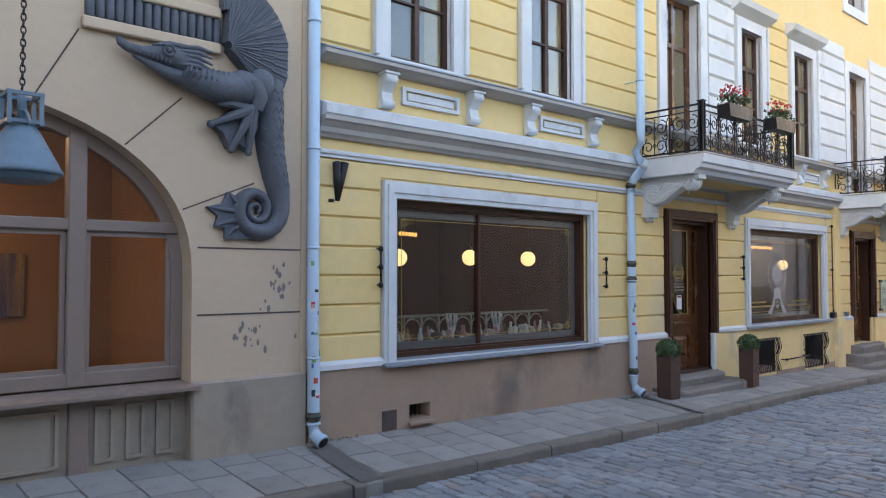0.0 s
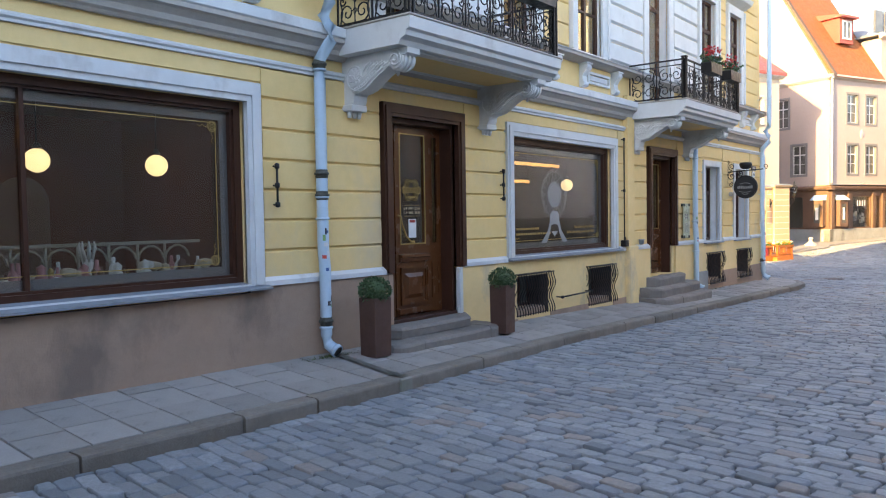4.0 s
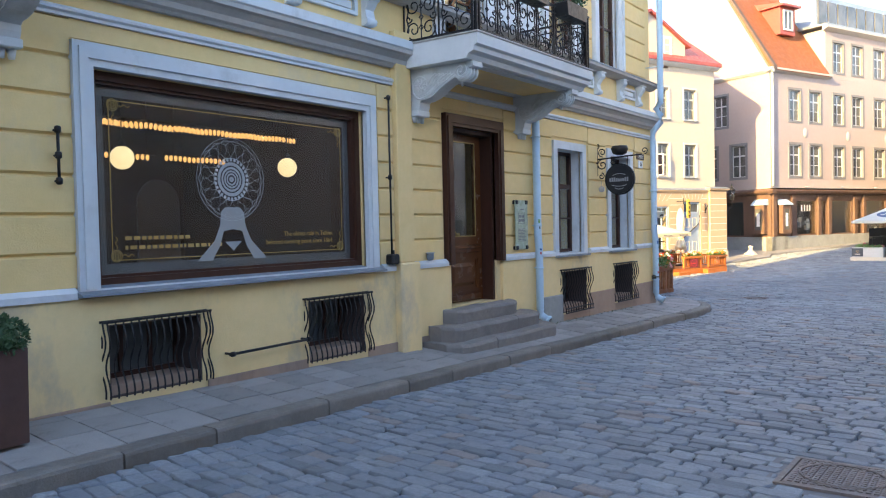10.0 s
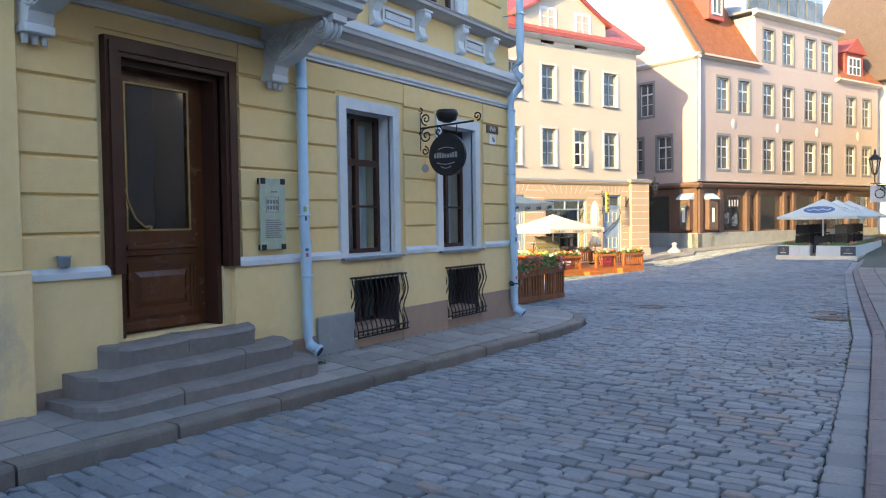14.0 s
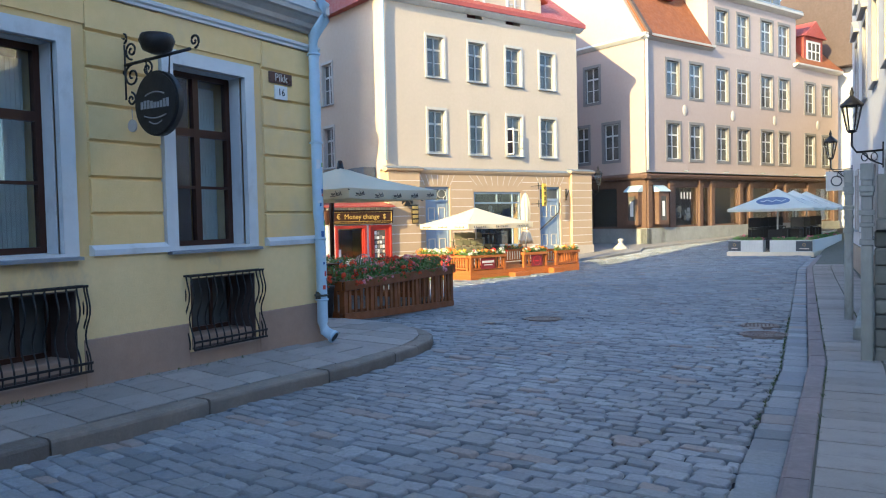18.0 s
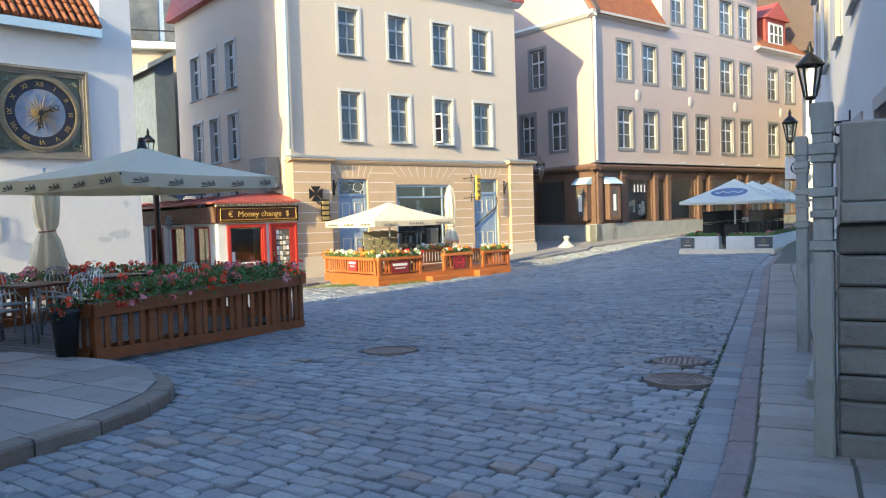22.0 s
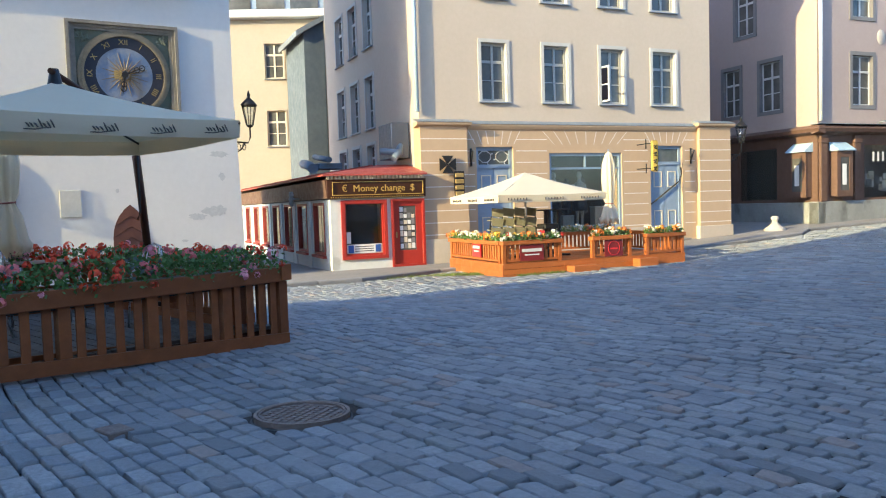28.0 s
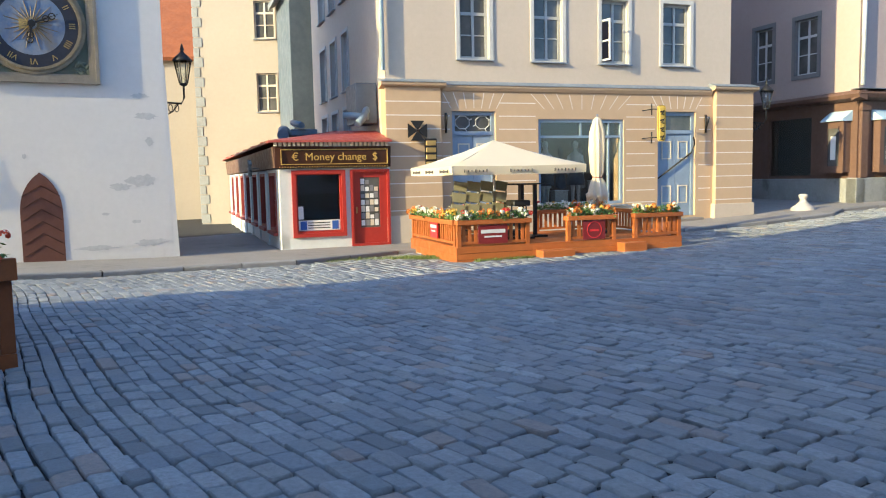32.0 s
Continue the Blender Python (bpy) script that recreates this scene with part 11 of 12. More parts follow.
def manhole(x, y, r, kind, label, turn=0.0):
    m = thing("manhole_cover", tilt_at(x, y) @ Matrix.Translation((0, 0, -0.024)) @ Matrix.Rotation(turn, 4, "Z"), label, "manhole cover", "street covers")
    bm = bmesh.new()
    lathe(bm, [(r * 1.25, -0.06), (r * 1.25, -0.022), (r * 1.1, -0.016), (r * 1.02, -0.004), (r * 1.02, -0.06)], 40)
    part("collar", bm, surface("cement_collar", (0.11, 0.105, 0.1), None, 0.85, 4, 30, 0.6, 0.5, 0.4), m)
    bm = bmesh.new()
    for q0, q1 in ((1.0, 0.93), (0.9, 0.86)):
        n = 40
        rows = [[bm.verts.new((r * q * math.cos(2 * math.pi * k / n), r * q * math.sin(2 * math.pi * k / n), z)) for k in range(n)] for q, z in ((q0, -0.02), (q0, 0.03), (q1, 0.03), (q1, -0.02))]
        for a, b in zip(rows, rows[1:]):
            for k in range(n):
                bm.faces.new((a[k], a[(k + 1) % n], b[(k + 1) % n], b[k]))
    part("frame_ring", bm, CASTIRON, m)
    if kind == "grate":
        bm = bmesh.new()
        lathe(bm, [(r * 0.9, -0.04), (r * 0.9, -0.015)], 30)
        part("pit", bm, BLACK, m)
        bm = bmesh.new()
        n = 9
        for k in range(n):
            v = -0.8 + 1.6 * k / (n - 1)
            w = math.sqrt(max(0.02, 0.86 ** 2 - v * v))
            box(bm, r * v - 0.014, r * v + 0.014, -r * w, r * w, -0.012, 0.024)
        for v in (-0.45, -0.05, 0.35, 0.75, -0.8):
            w = math.sqrt(max(0.02, 0.86 ** 2 - v * v))
            box(bm, -r * w, r * w, r * v - 0.016, r * v + 0.016, -0.012, 0.022)
        part("bars", bm, CASTIRON, m)
    else:
        bm = bmesh.new()
        lathe(bm, [(r * 0.93, -0.03), (r * 0.93, 0.014)], 40)
        part("plate", bm, CASTIRON, m)
        if kind == "waffle":
            step = 0.052
            k = int(r / step) + 1
            me = bmesh.new()
            for i in range(-k, k + 1):
                for j in range(-k, k + 1):
                    if math.hypot(i * step, j * step) < r * 0.82:
                        box(me, i * step - 0.018, i * step + 0.018, j * step - 0.018, j * step + 0.018, 0.013, 0.022)
            part("studs", me, CASTIRON, m)
        else:
            bm = bmesh.new()
            for q in (0.78, 0.62, 0.46):
                n = 36
                rows = [[bm.verts.new((r * (q + d) * math.cos(2 * math.pi * k / n), r * (q + d) * math.sin(2 * math.pi * k / n), z)) for k in range(n)] for d, z in ((0.03, 0.013), (0.03, 0.023), (-0.03, 0.023), (-0.03, 0.013))]
                for a, b in zip(rows, rows[1:]):
                    for k in range(n):
                        bm.faces.new((a[k], a[(k + 1) % n], b[(k + 1) % n], b[k]))
            step = 0.04
            for i in range(-3, 4):
                for j in range(-3, 4):
                    if math.hypot(i, j) * step < r * 0.4:
                        box(bm, i * step - 0.012, i * step + 0.012, j * step - 0.012, j * step + 0.012, 0.013, 0.021)
            part("relief", bm, CASTIRON, m)


manhole(-5.72, 24.86, 0.31, "waffle", "round cast iron cover with a studded pattern", 0.3)
manhole(-2.47, 25.28, 0.265, "grate", "round rusty street grate with slots", 0.15)
manhole(-2.28, 24.32, 0.31, "rings", "round rusty manhole cover with raised rings")
sq = thing("valve_plate", tilt_at(-6.2, 23.84), "small square iron plate set between the cobbles", "cover")
boxpart("plate", CASTIRON, sq, -0.1, 0.1, -0.08, 0.08, -0.05, 0.022, bevel=0.006)
manhole(-4.0, -0.35, 0.31, "rings", "round rusty manhole cover with raised rings", 0.4)
sqc = thing("square_cover", tilt_at(-1.5, 10.18) @ Matrix.Translation((0, 0, -0.013)), "square studded cast iron street cover", "manhole cover", "street covers")
boxpart("plate", CASTIRON, sqc, -0.3, 0.3, -0.3, 0.3, -0.05, 0.012, bevel=0.006)
boxpart("collar", GRANITE, sqc, -0.46, 0.46, -0.44, 0.44, -0.07, -0.004)
bm = bmesh.new()
ring(bm, -0.34, 0.34, -0.34, 0.34, 0.035, -0.014, 0.06)
bmesh.ops.rotate(bm, verts=bm.verts, cent=(0, 0, 0), matrix=Matrix.Rotation(radians(-90), 3, "X"))
part("frame", bm, CASTIRON, sqc)
bm = bmesh.new()
for i in range(-6, 7):
    for j in range(-6, 7):
        box(bm, i * 0.043 - 0.014, i * 0.043 + 0.014, j * 0.043 - 0.014, j * 0.043 + 0.014, 0.011, 0.02)
tagged(part("studs", bm, CASTIRON, sqc), kind="stuff")
bm = bmesh.new()
tube(bm, [(0.25 * math.cos(a), 0.25 * math.sin(a), 0.018) for a in np.linspace(0, 6.283, 30)], 0.01, 5, False)
part("rim_ring", bm, CASTIRON, sqc)


# ---- pavements, kerbs and the cobbled street: the many pieces come last ----
KERB_Y = (-14, -4, -1, 4.3, 7.5, 14, 18, 19.7, 20.8)
KERB_X = (-5.15, -5.27, -5.28, -5.29, -5.45, -5.56, -5.54, -5.46, -5.56)
TIP = ((-5.56, 20.8), (-5.72, 21.36), (-5.93, 21.75), (-6.2, 22.05), (-6.55, 22.28), (-7.0, 22.43), (-7.6, 22.52), (-8.6, 22.56), (-9.8, 22.57))


def kerb_x(y):
    return float(np.interp(y, KERB_Y, KERB_X))


def pave_z(x, y):
    """The left pavement, a kerb's height above the street and rising to the wall."""
    return float(np.interp(y, GY, GZ)) + 0.105 + (0.1 - 0.07 * smooth(19.6, 20.8, y)) * max(0.0, min(1.3, (kerb_x(min(y, 20)) - x) - 0.15))


left_pave = thing("pavement_left", Matrix(), "grey stone slab pavement along the yellow house", "pavement", kind="structure")


def bed(name, corners_lo_hi, zf, step, mat, parent):
    ys, lo, hi = corners_lo_hi
    vs, fs = [], []
    for y in ys:
        a, b = lo(y), hi(y)
        for k in range(7):
            x = a + (b - a) * k / 6
            vs.append((x, y, zf(x, y)))
    for j in range(len(ys) - 1):
        for k in range(6):
            fs.append((j * 7 + k, j * 7 + k + 1, (j + 1) * 7 + k + 1, (j + 1) * 7 + k))
    me = bpy.data.meshes.new(name)
    me.from_pydata(vs, [], fs)
    me.materials.append(mat)
    ob = new(name, me)
    ob.parent = parent
    return ob


def tip_x(y):
    """The outer edge of the pavement where it turns round the house corner."""
    if y <= 20.8:
        return kerb_x(y)
    return float(np.interp(y, [p[1] for p in TIP], [p[0] for p in TIP]))


bed("bedding", (list(np.arange(-14, 20.3, 0.4)) + [20.41] + list(np.arange(20.6, 22.4, 0.15)), lambda y: -6.7 if y < 20.4 else -9.5, lambda y: tip_x(y) - 0.05), lambda x, y: pave_z(x, y) - 0.022, 0.4, surface("slab_joint", (0.12, 0.118, 0.112), (0.085, 0.085, 0.078), 0.95, 3, 30, 0.6, 0.5, 0.4), left_pave)


def slab_mesh(w, d, h, c=0.008, jitter=0.0, rnd=None):
    bm = bmesh.new()
    t = [(-w / 2 + c, -d / 2 + c), (w / 2 - c, -d / 2 + c), (w / 2 - c, d / 2 - c), (-w / 2 + c, d / 2 - c)]
    o = [(-w / 2, -d / 2), (w / 2, -d / 2), (w / 2, d / 2), (-w / 2, d / 2)]
    top = [bm.verts.new((x, y, 0)) for x, y in t]
    mid = [bm.verts.new((x, y, -c)) for x, y in o]
    low = [bm.verts.new((x, y, -h)) for x, y in o]
    bm.faces.new(top)
    for k in range(4):
        bm.faces.new((mid[k], mid[(k + 1) % 4], top[(k + 1) % 4], top[k]))
        bm.faces.new((low[k], low[(k + 1) % 4], mid[(k + 1) % 4], mid[k]))
    return bm


def place(name, me, parent, x, y, z, rz=0.0, sx=1.0, sy=1.0, tilt=0.0, pitch=0.0):
    ob = new(name, me)
    ob.parent = parent
    ob.matrix_local = Matrix.LocRotScale((x, y, z), Euler((pitch, tilt, rz)), (sx, sy, 1))
    return ob


rnd = random.Random(12)
unit_slab = mesh_of("paving_slab", slab_mesh(1, 1, 0.05, 0.006), SLAB)
y = -8.0
row = 0
while y < 20.33:
    d = min(rnd.uniform(0.36, 0.42), 20.33 - y) if y < 19.7 or y > 19.97 else 20.33 - y
    x0, x1 = -6.62, kerb_x(y + d / 2) - 0.19
    cuts = [x0] + [x0 + (x1 - x0) * f + rnd.uniform(-0.02, 0.02) for f in ((0.33, 0.68) if row % 2 else (0.5,) if rnd.random() < 0.4 else (0.22, 0.6))] + [x1]
    for a, b in zip(cuts, cuts[1:]):
        cx, cy = (a + b) / 2, y + d / 2
        place("paving_slab", unit_slab, left_pave, cx, cy, pave_z(cx, cy) + rnd.uniform(0, 0.008), 0, b - a - 0.012, d - 0.012, rnd.uniform(-0.006, 0.006) + (pave_z(cx - 0.1, cy) - pave_z(cx + 0.1, cy)) / 0.2, -0.017)
    y += d
    row += 1
yy = 20.33
for d in (0.4, 0.41, 0.39, 0.4, 0.36, 0.2):
    x, ends = -9.2, (tip_x(yy) - 0.2, tip_x(yy + d) - 0.2)
    while x < ends[1] - 0.05:
        w = rnd.uniform(0.55, 0.72)
        if x + w > ends[1] - 0.35:
            q = [(x + 0.006, yy + 0.006), (ends[0], yy + 0.006), (ends[1], yy + d - 0.006), (x + 0.006, yy + d - 0.006)]
        else:
            q = [(x + 0.006, yy + 0.006), (x + w - 0.006, yy + 0.006), (x + w - 0.006, yy + d - 0.006), (x + 0.006, yy + d - 0.006)]
        bm = bmesh.new()
        up = rnd.uniform(0, 0.004)
        rows = [[bm.verts.new((px, py, pave_z(px, py) + up + dz)) for px, py in q] for dz in (0.0, -0.05)]
        bm.faces.new(rows[0])
        for k in range(4):
            bm.faces.new((rows[1][k], rows[1][(k + 1) % 4], rows[0][(k + 1) % 4], rows[0][k]))
        part("paving_slab", bm, SLAB, left_pave)
        x = q[1][0] + 0.006
    yy += d


def kerb_stone(parent, pts, width, zf, h=0.16, name="kerb_stone", mat=GRANITE):
    """One kerb stone along a short line of points, with rounded upper edge and slightly uneven top."""
    bm = bmesh.new()
    rows = []
    for i, p in enumerate(pts):
        q0, q1 = pts[max(0, i - 1)], pts[min(len(pts) - 1, i + 1)]
        d = Vector((q1[0] - q0[0], q1[1] - q0[1])).normalized()
        n = Vector((d.y, -d.x))
        z = zf(p[0], p[1]) + rnd.uniform(-0.004, 0.004)
        prof = [(0.0, -h), (0.0, -0.03), (-0.008, -0.01), (-0.03, 0.0), (-width + 0.01, 0.002), (-width, -0.006), (-width, -h)]
        rows.append([bm.verts.new((p[0] + n.x * o, p[1] + n.y * o, z + dz)) for o, dz in prof])
    for a, b in zip(rows, rows[1:]):
        for k in range(6):
            bm.faces.new((a[k], a[k + 1], b[k + 1], b[k]))
    bm.faces.new(rows[0][::-1]), bm.faces.new(rows[-1])
    bmesh.ops.recalc_face_normals(bm, faces=bm.faces)
    part(name, bm, mat, parent)


y = -8.0
while y < 20.79:
    L = rnd.uniform(0.75, 1.5)
    e = min(y + L, 20.8)
    kerb_stone(left_pave, [(kerb_x(t) + rnd.uniform(-0.008, 0.008), t) for t in np.linspace(y + 0.009, e - 0.009, 4)], 0.18, lambda a, b: pave_z(-5.2, b) + 0.006, mat=KERB_GREY)
    y = e
for (ax, ay), (bx, by) in zip(TIP, TIP[1:]):
    kerb_stone(left_pave, [(ax + (bx - ax) * f, ay + (by - ay) * f) for f in (0.015, 0.34, 0.66, 0.985)], 0.18, lambda a, b: pave_z(-5.2, b) + 0.006, mat=KERB_GREY)

# right pavement
right_pave = thing("pavement_right", Matrix(), "grey stone slab pavement along the porch stones", "pavement", kind="structure")
RK_Y, RK_X = (-30, 10, 16, 21.7, 24.9, 39, 60), (0.2, -0.9, -1.2, -1.5, -1.8, -3.1, -3.6)


def rkerb(y):
    return float(np.interp(y, RK_Y, RK_X))


def rpave_z(x, y):
    return float(np.interp(y, GY, GZ)) + 0.09 + 0.02 * max(0.0, x - rkerb(y))


bed("bedding", (list(np.arange(-30, 60, 0.6)), lambda y: rkerb(y) + 0.05, lambda y: 4.0), lambda x, y: rpave_z(x, y) - 0.005, 0.6, surface("mossy_joint", (0.10, 0.10, 0.085), (0.07, 0.08, 0.05), 0.95, 3, 30, 0.7, 0.5, 0.4), right_pave)
y = 8.0
while y < 44:
    L = rnd.uniform(0.45, 1.3)
    kerb_stone(right_pave, [(rkerb(t), t) for t in np.linspace(y + L - 0.006, y + 0.006, 3)], 0.155, lambda a, b: rpave_z(-9, b) + 0.004, mat=KERB_PINK)
    y += L
y = 13.0
while y < 40:
    d = rnd.uniform(0.27, 0.4)
    for k in range(2):
        w = (0.49, 0.54)[k]
        cx = rkerb(y + d / 2) + (0.41, 0.935)[k]
        place("paving_slab", unit_slab, right_pave, cx, y + d / 2, rpave_z(cx, y + d / 2) + rnd.uniform(0, 0.006), 0.06, w - 0.012, d - 0.012, 0, -0.017)
    y += d

# pavement before the church, the kiosk and the peach house
far_pave = thing("pavement_far", Matrix(), "stone pavement before the church and the peach house", "pavement", kind="structure")
FK = [(-16.6, 20.0), (-16.2, 26.0), (-15.95, 28.3), (-15.5, 31.0), (-14.9, 33.0), (-15.0, 35.6), (-14.2, 38.0), (-12.8, 41.5), (-11.3, 45.0), (-10.6, 47.5), (-10.9, 49.0), (-9.3, 53.0), (-4.0, 66.0)]


def far_z(x, y):
    return ground(x, y) + 0.085


fv, ff = [], []
for x, y in FK:
    for k in range(5):
        fx = x - 0.1 - k * 2.4
        fv.append((fx, y + k * 0.5, far_z(fx, y + k * 0.5) - 0.004))
for j in range(len(FK) - 1):
    for k in range(4):
        ff.append((j * 5 + k, (j + 1) * 5 + k, (j + 1) * 5 + k + 1, j * 5 + k + 1))
me = bpy.data.meshes.new("paving")
me.from_pydata(fv, [], ff)
me.materials.append(SLAB)
ob = new("paving", me)
ob.parent = far_pave
for (ax, ay), (bx, by) in zip(FK, FK[1:]):
    n = max(1, round(math.hypot(bx - ax, by - ay) / 1.3))
    for k in range(n):
        p = [(ax + (bx - ax) * t, ay + (by - ay) * t) for t in np.linspace((k + 0.01) / n, (k + 0.99) / n, 2)]
        kerb_stone(far_pave, p, 0.16, lambda a, b: far_z(a, b) + 0.002, 0.14)


# cobbles: rows across the street, each stone with its own size, tilt and height
def sett(V, F, sizes, rg, cx, cy, a, b, rz, z, tx, ty, fine):
    """One worn sett: flat top, narrow rounded edge and blunt corners."""
    i, v0 = len(V), len(F)
    cr, sr = math.cos(rz), math.sin(rz)
    r = min(a, b) * rg.uniform(0.1, 0.28)
    e = rg.uniform(0.008, 0.018)
    sk = rg.normal(0, 0.006)
    if fine:
        out = [(-a + r, -b), (a - r, -b), (a, -b + r), (a, b - r), (a - r, b), (-a + r, b), (-a, b - r), (-a, -b + r)]
    else:
        out = [(-a, -b), (a, -b), (a, b), (-a, b)]
    n = len(out)
    out = [(x + rg.normal(0, 0.003) + sk * y / b, y + rg.normal(0, 0.003)) for x, y in out]
    for f, pz in ((1.0, -0.06), (1.0, -0.013), (0.0, 0.0)):
        for x, y in out:
            k = 1.0 if f else 1 - e / max(0.03, math.hypot(x, y))
            x2, y2 = x * k, y * k
            V.append((cx + x2 * cr - y2 * sr, cy + x2 * sr + y2 * cr, z + pz + tx * x2 + ty * y2))
    F.append(tuple(i + 2 * n + k for k in range(n)))
    for o in (n, 0):
        F.extend((i + o + k, i + o + (k + 1) % n, i + o + n + (k + 1) % n, i + o + n + k) for k in range(n))
    sizes.append((i, 3 * n, v0, 2 * n + 1))


def edge_left(y):
    """The left edge of the cobbles: the kerb, the rounded corner, then the pavement across the square."""
    if y < 20.8:
        return kerb_x(y)
    return tip_x(y) if y < 22.5 else float(np.interp(y, [p[1] for p in FK], [p[0] for p in FK]))


def course(x, y):
    """How far a course of setts has drifted along the street at x, and its slope there."""
    lean = -0.15 - 0.02 * smooth(20, 25, y)
    s1, s2 = x * 0.55 + y * 0.11, x * 1.3 - y * 0.21
    return lean * (x + 3.4) + 0.08 * math.sin(s1) + 0.03 * math.sin(s2), lean + 0.044 * math.cos(s1) + 0.039 * math.cos(s2)


def cobble_field():
    rg = np.random.default_rng(5)
    V, F, sizes = [], [], []
    mh = [(-5.72, 24.86, 0.33), (-2.47, 25.28, 0.3), (-2.28, 24.32, 0.33), (-1.5, 10.18, 0.35), (-4.0, -0.35, 0.33)]
    y = -10.5
    while y < 66:
        big = 1.0 if y < 31 else 1.3
        dep = rg.uniform(0.112, 0.146) * big
        x = -18.0 + rg.uniform(0, 0.3) if y > 17 else -6.2 + rg.uniform(0, 0.3)
        while x < 0.6:
            w = rg.uniform(0.17, 0.29) * big
            cx = x + w / 2
            drift, slope = course(cx, y)
            cy = y + dep / 2 + drift + rg.normal(0, 0.0025)
            lo, hi = edge_left(cy) + 0.012, rkerb(cy) - 0.25
            x += w
            if cx + w / 2 < lo + 0.04 or cx - w / 2 > hi - 0.04 or cy < -7.5:
                continue
            if cx - w / 2 < lo:
                w, cx = cx + w / 2 - lo, (cx + w / 2 + lo) / 2
            if cx + w / 2 > hi:
                w, cx = hi - cx + w / 2, (cx - w / 2 + hi) / 2
            gap = lambda c, v: any(math.hypot(max(abs(c - a) - v / 2, 0), max(abs(cy - b) - dep / 2, 0)) < r for a, b, r in mh)
            while gap(cx, w) and w > 0.06:
                side = 1 if cx > min(mh, key=lambda q: math.hypot(cx - q[0], cy - q[1]))[0] else -1
                w, cx = w - 0.02, cx + 0.01 * side
            if gap(cx, w):
                continue
            gx, gy = rg.uniform(0.004, 0.012), rg.uniform(0.0035, 0.0095)
            wave = 0.006 * math.sin(cx * 2.1 + cy * 0.9) + 0.005 * math.sin(cx * 0.8 - cy * 2.4)
            sett(V, F, sizes, rg, cx, cy, w / 2 - gx, dep / 2 - gy, math.atan(slope) + rg.normal(0, 0.014), ground(cx, cy) + wave + rg.normal(0, 0.0045), rg.normal(0, 0.025), rg.normal(0, 0.03) - 0.02, y < 31)
        y += dep
    y = -7.5
    while y < 44:
        d = rg.uniform(0.18, 0.34)
        cx, cy = rkerb(y + d / 2) - 0.125, y + d / 2
        sett(V, F, sizes, rg, cx, cy, 0.12, d / 2 - 0.004, 0.09, ground(cx, cy) + 0.004 + rg.normal(0, 0.003), rg.normal(0, 0.015), rg.normal(0, 0.015), True)
        y += d
    return V, F, sizes


cv, cf, cs = cobble_field()
road = thing("cobbled_road", Matrix(), "street of worn blue-grey granite setts in wavering rows", "road", kind="structure")
rest_v, rest_f, picks = [], [], 0
for v0, nv, f0, nf in cs:
    x, y = cv[v0][0], cv[v0][1]
    fs = cf[f0:f0 + nf]
    if picks < 300 and 22.9 < y < 24.6 and -5.2 < x < -2.0:
        picks += 1
        me = bpy.data.meshes.new("cobble")
        me.from_pydata(cv[v0:v0 + nv], [], [tuple(v - v0 for v in f) for f in fs])
        me.polygons.foreach_set("use_smooth", [len(f) == 4 for f in fs])
        me.materials.append(COBBLE_ONE)
        ob = new("cobble", me)
        ob.parent = road
    else:
        k = len(rest_v)
        rest_v += cv[v0:v0 + nv]
        rest_f += [tuple(v - v0 + k for v in f) for f in fs]
me = bpy.data.meshes.new("cobbles")
me.from_pydata(rest_v, [], rest_f)
me.polygons.foreach_set("use_smooth", [len(f) == 4 for f in rest_f])
me.materials.append(COBBLE)
ob = new("cobbles", me)
ob.parent = road
tagged(ob, kind="stuff")

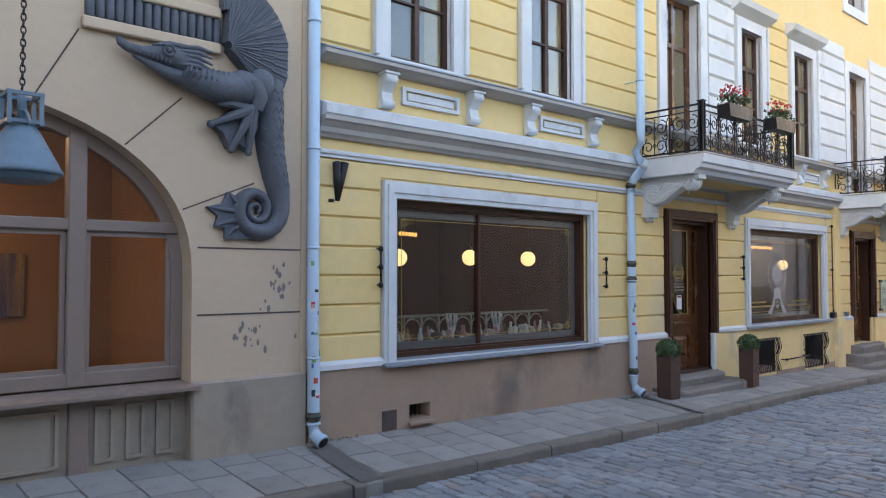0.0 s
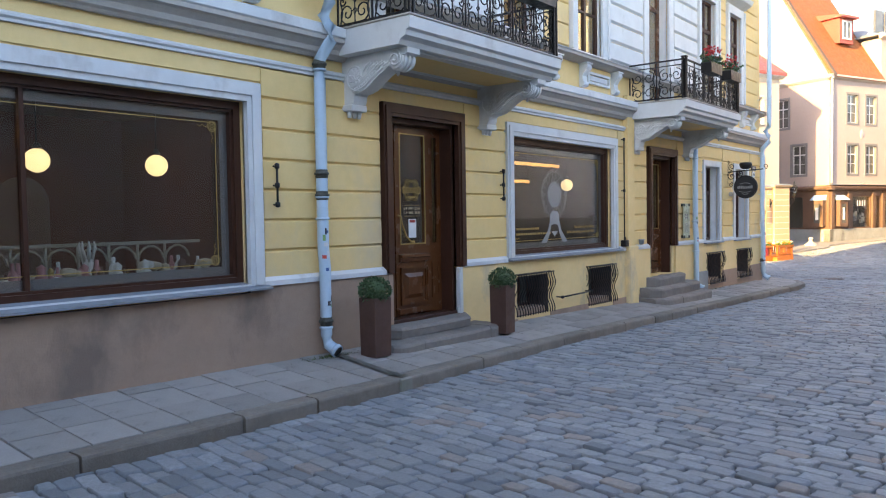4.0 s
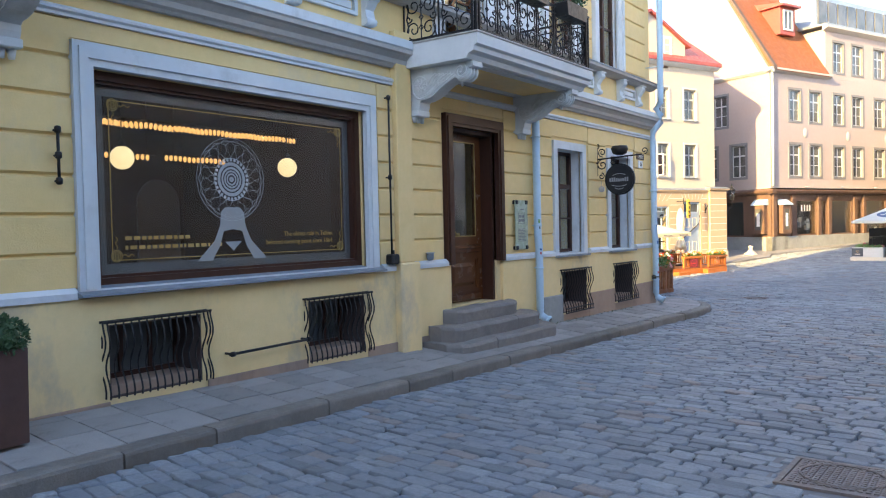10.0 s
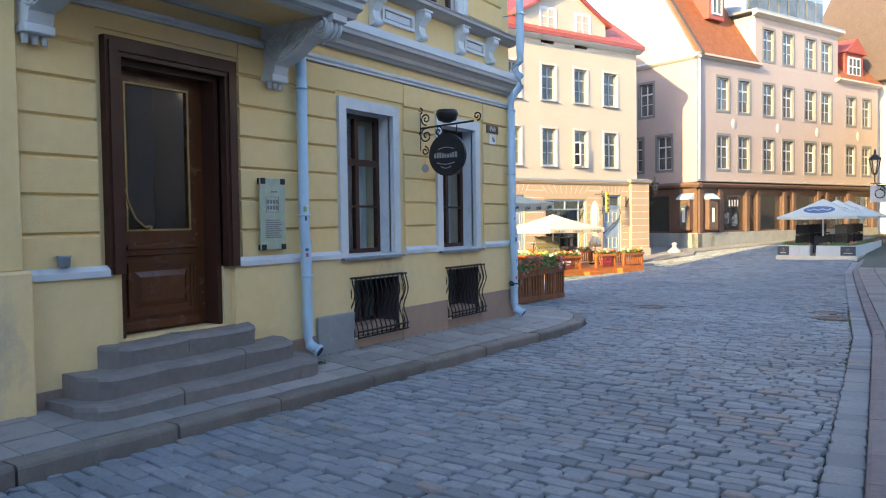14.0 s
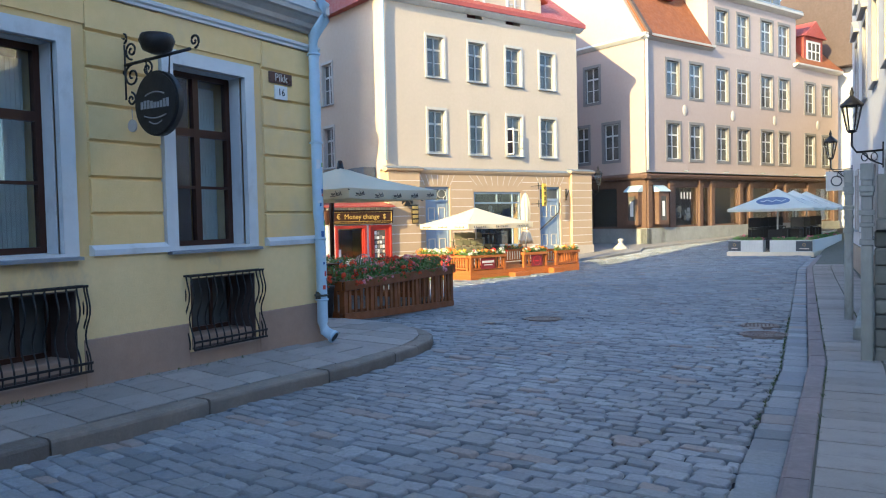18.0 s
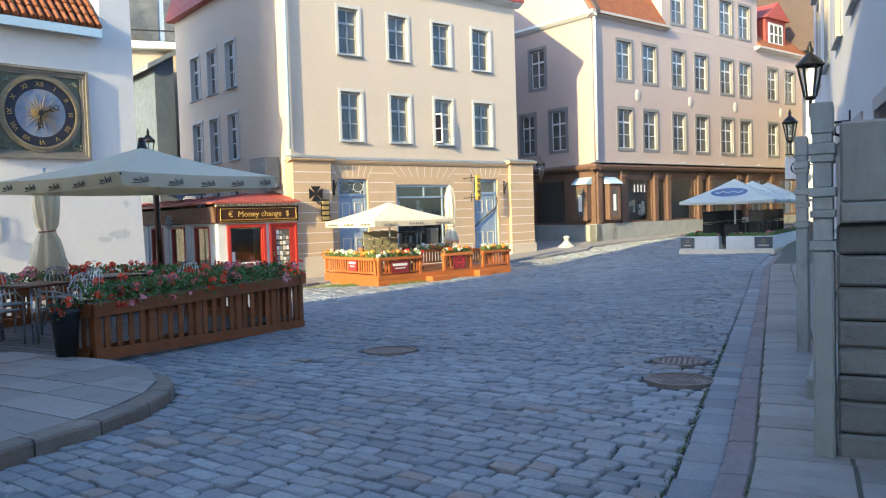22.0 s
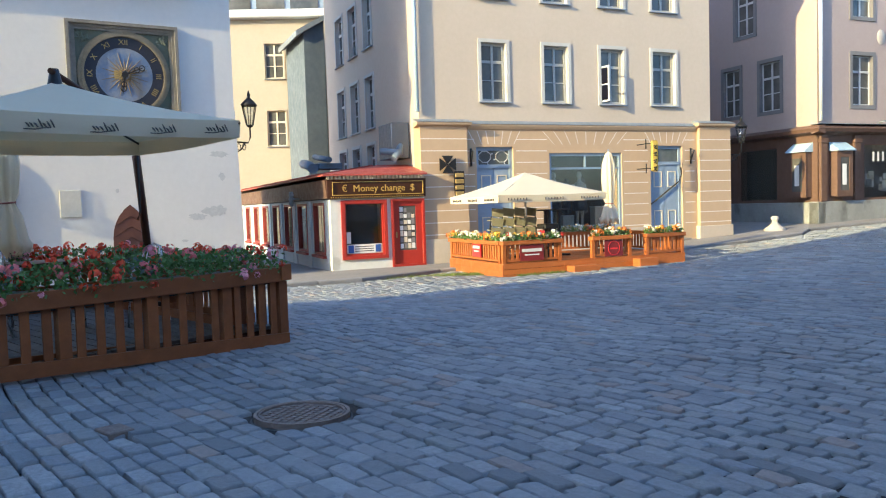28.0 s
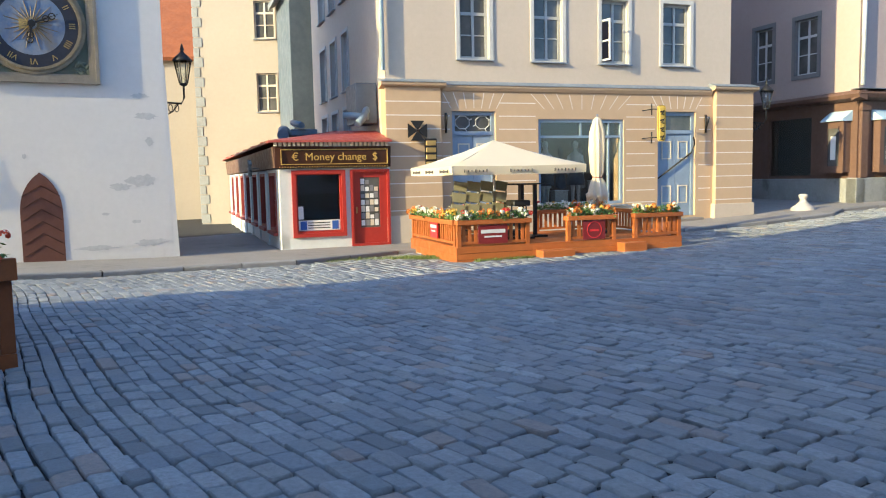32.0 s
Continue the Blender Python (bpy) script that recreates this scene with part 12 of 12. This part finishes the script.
# moss and little weeds in the joints
rnd = random.Random(4)
moss = thing("joint_weeds", Matrix(), "thin green moss and grass in the pavement joints", "weeds", kind="stuff")
bm = bmesh.new()
for k in range(5200):
    pick = rnd.random()
    if pick < 0.55:
        y = rnd.uniform(12, 30)
        x = rkerb(y) + rnd.choice((0.17, 0.17, 0.665)) + rnd.gauss(0, 0.008)
        z = rpave_z(x, y) - 0.01
        if math.sin(y * 3.1) + math.sin(y * 1.3) < -0.2:
            continue
    elif pick < 0.8:
        x, y = rnd.choice(((-6.55, rnd.gauss(-0.95, 0.2)), (-6.4, rnd.gauss(4.4, 0.15)), (-6.5, rnd.uniform(14.6, 19)), (-6.3, 15.3)))
        x, y = x + rnd.gauss(0, 0.03), y + rnd.gauss(0, 0.05)
        z = pave_z(x, y)
    else:
        y = rnd.uniform(19, 27)
        x = rkerb(y) - 0.265 + rnd.gauss(0, 0.006)
        z = ground(x, y) - 0.012
    p = Vector((x, y, z))
    d = Vector((rnd.gauss(0, 0.8), rnd.gauss(0, 0.8), 1)).normalized() * rnd.uniform(0.008, 0.032)
    s = Vector((rnd.gauss(0, 1), rnd.gauss(0, 1), 0)).normalized() * rnd.uniform(0.003, 0.006)
    bm.faces.new([bm.verts.new(q) for q in (p - s, p + s, p + d + s * 0.4, p + d - s * 0.4)])
tagged(part("blades", bm, island_mat("moss_green", [(0.05, 0.085, 0.02), (0.08, 0.12, 0.03), (0.1, 0.12, 0.05)], 0.8, 0.0), moss), kind="stuff")

# mossy drain channels from the downpipes across the pavement
WETMOSS = surface("mossy_drain_stone", (0.25, 0.245, 0.225), (0.16, 0.165, 0.12), 0.85, 5, 30, 0.8, 0.5, 0.5)
for (ax, ay), (bx, by), wide, mat in (((-6.42, 4.5), (-5.31, 4.36), 0.05, WETMOSS), ((-6.42, -1.1), (-5.3, -1.25), 0.13, SLAB)):
    bm = bmesh.new()
    rows = []
    for k in range(9):
        t = k / 8
        x, y = ax + (bx - ax) * t, ay + (by - ay) * t
        rows.append([bm.verts.new((x, y + o + rnd.uniform(-0.008, 0.008), pave_z(x, y) + dz)) for o, dz in ((-wide, 0.022), (-wide * 0.35, 0.012), (wide * 0.35, 0.012), (wide, 0.022))])
    for a, b in zip(rows, rows[1:]):
        for i in range(3):
            bm.faces.new((a[i], b[i], b[i + 1], a[i + 1]))
    bmesh.ops.solidify(bm, geom=list(bm.faces), thickness=0.02)
    part("drain_channel", bm, mat, left_pave)
    bm = bmesh.new()
    box(bm, bx - 0.02, bx + 0.035, by - 0.09, by + 0.09, ground(bx, by) - 0.05, pave_z(-5.2, by) + 0.008, bevel=0.012)
    part("channel_mouth", bm, WETMOSS, left_pave)
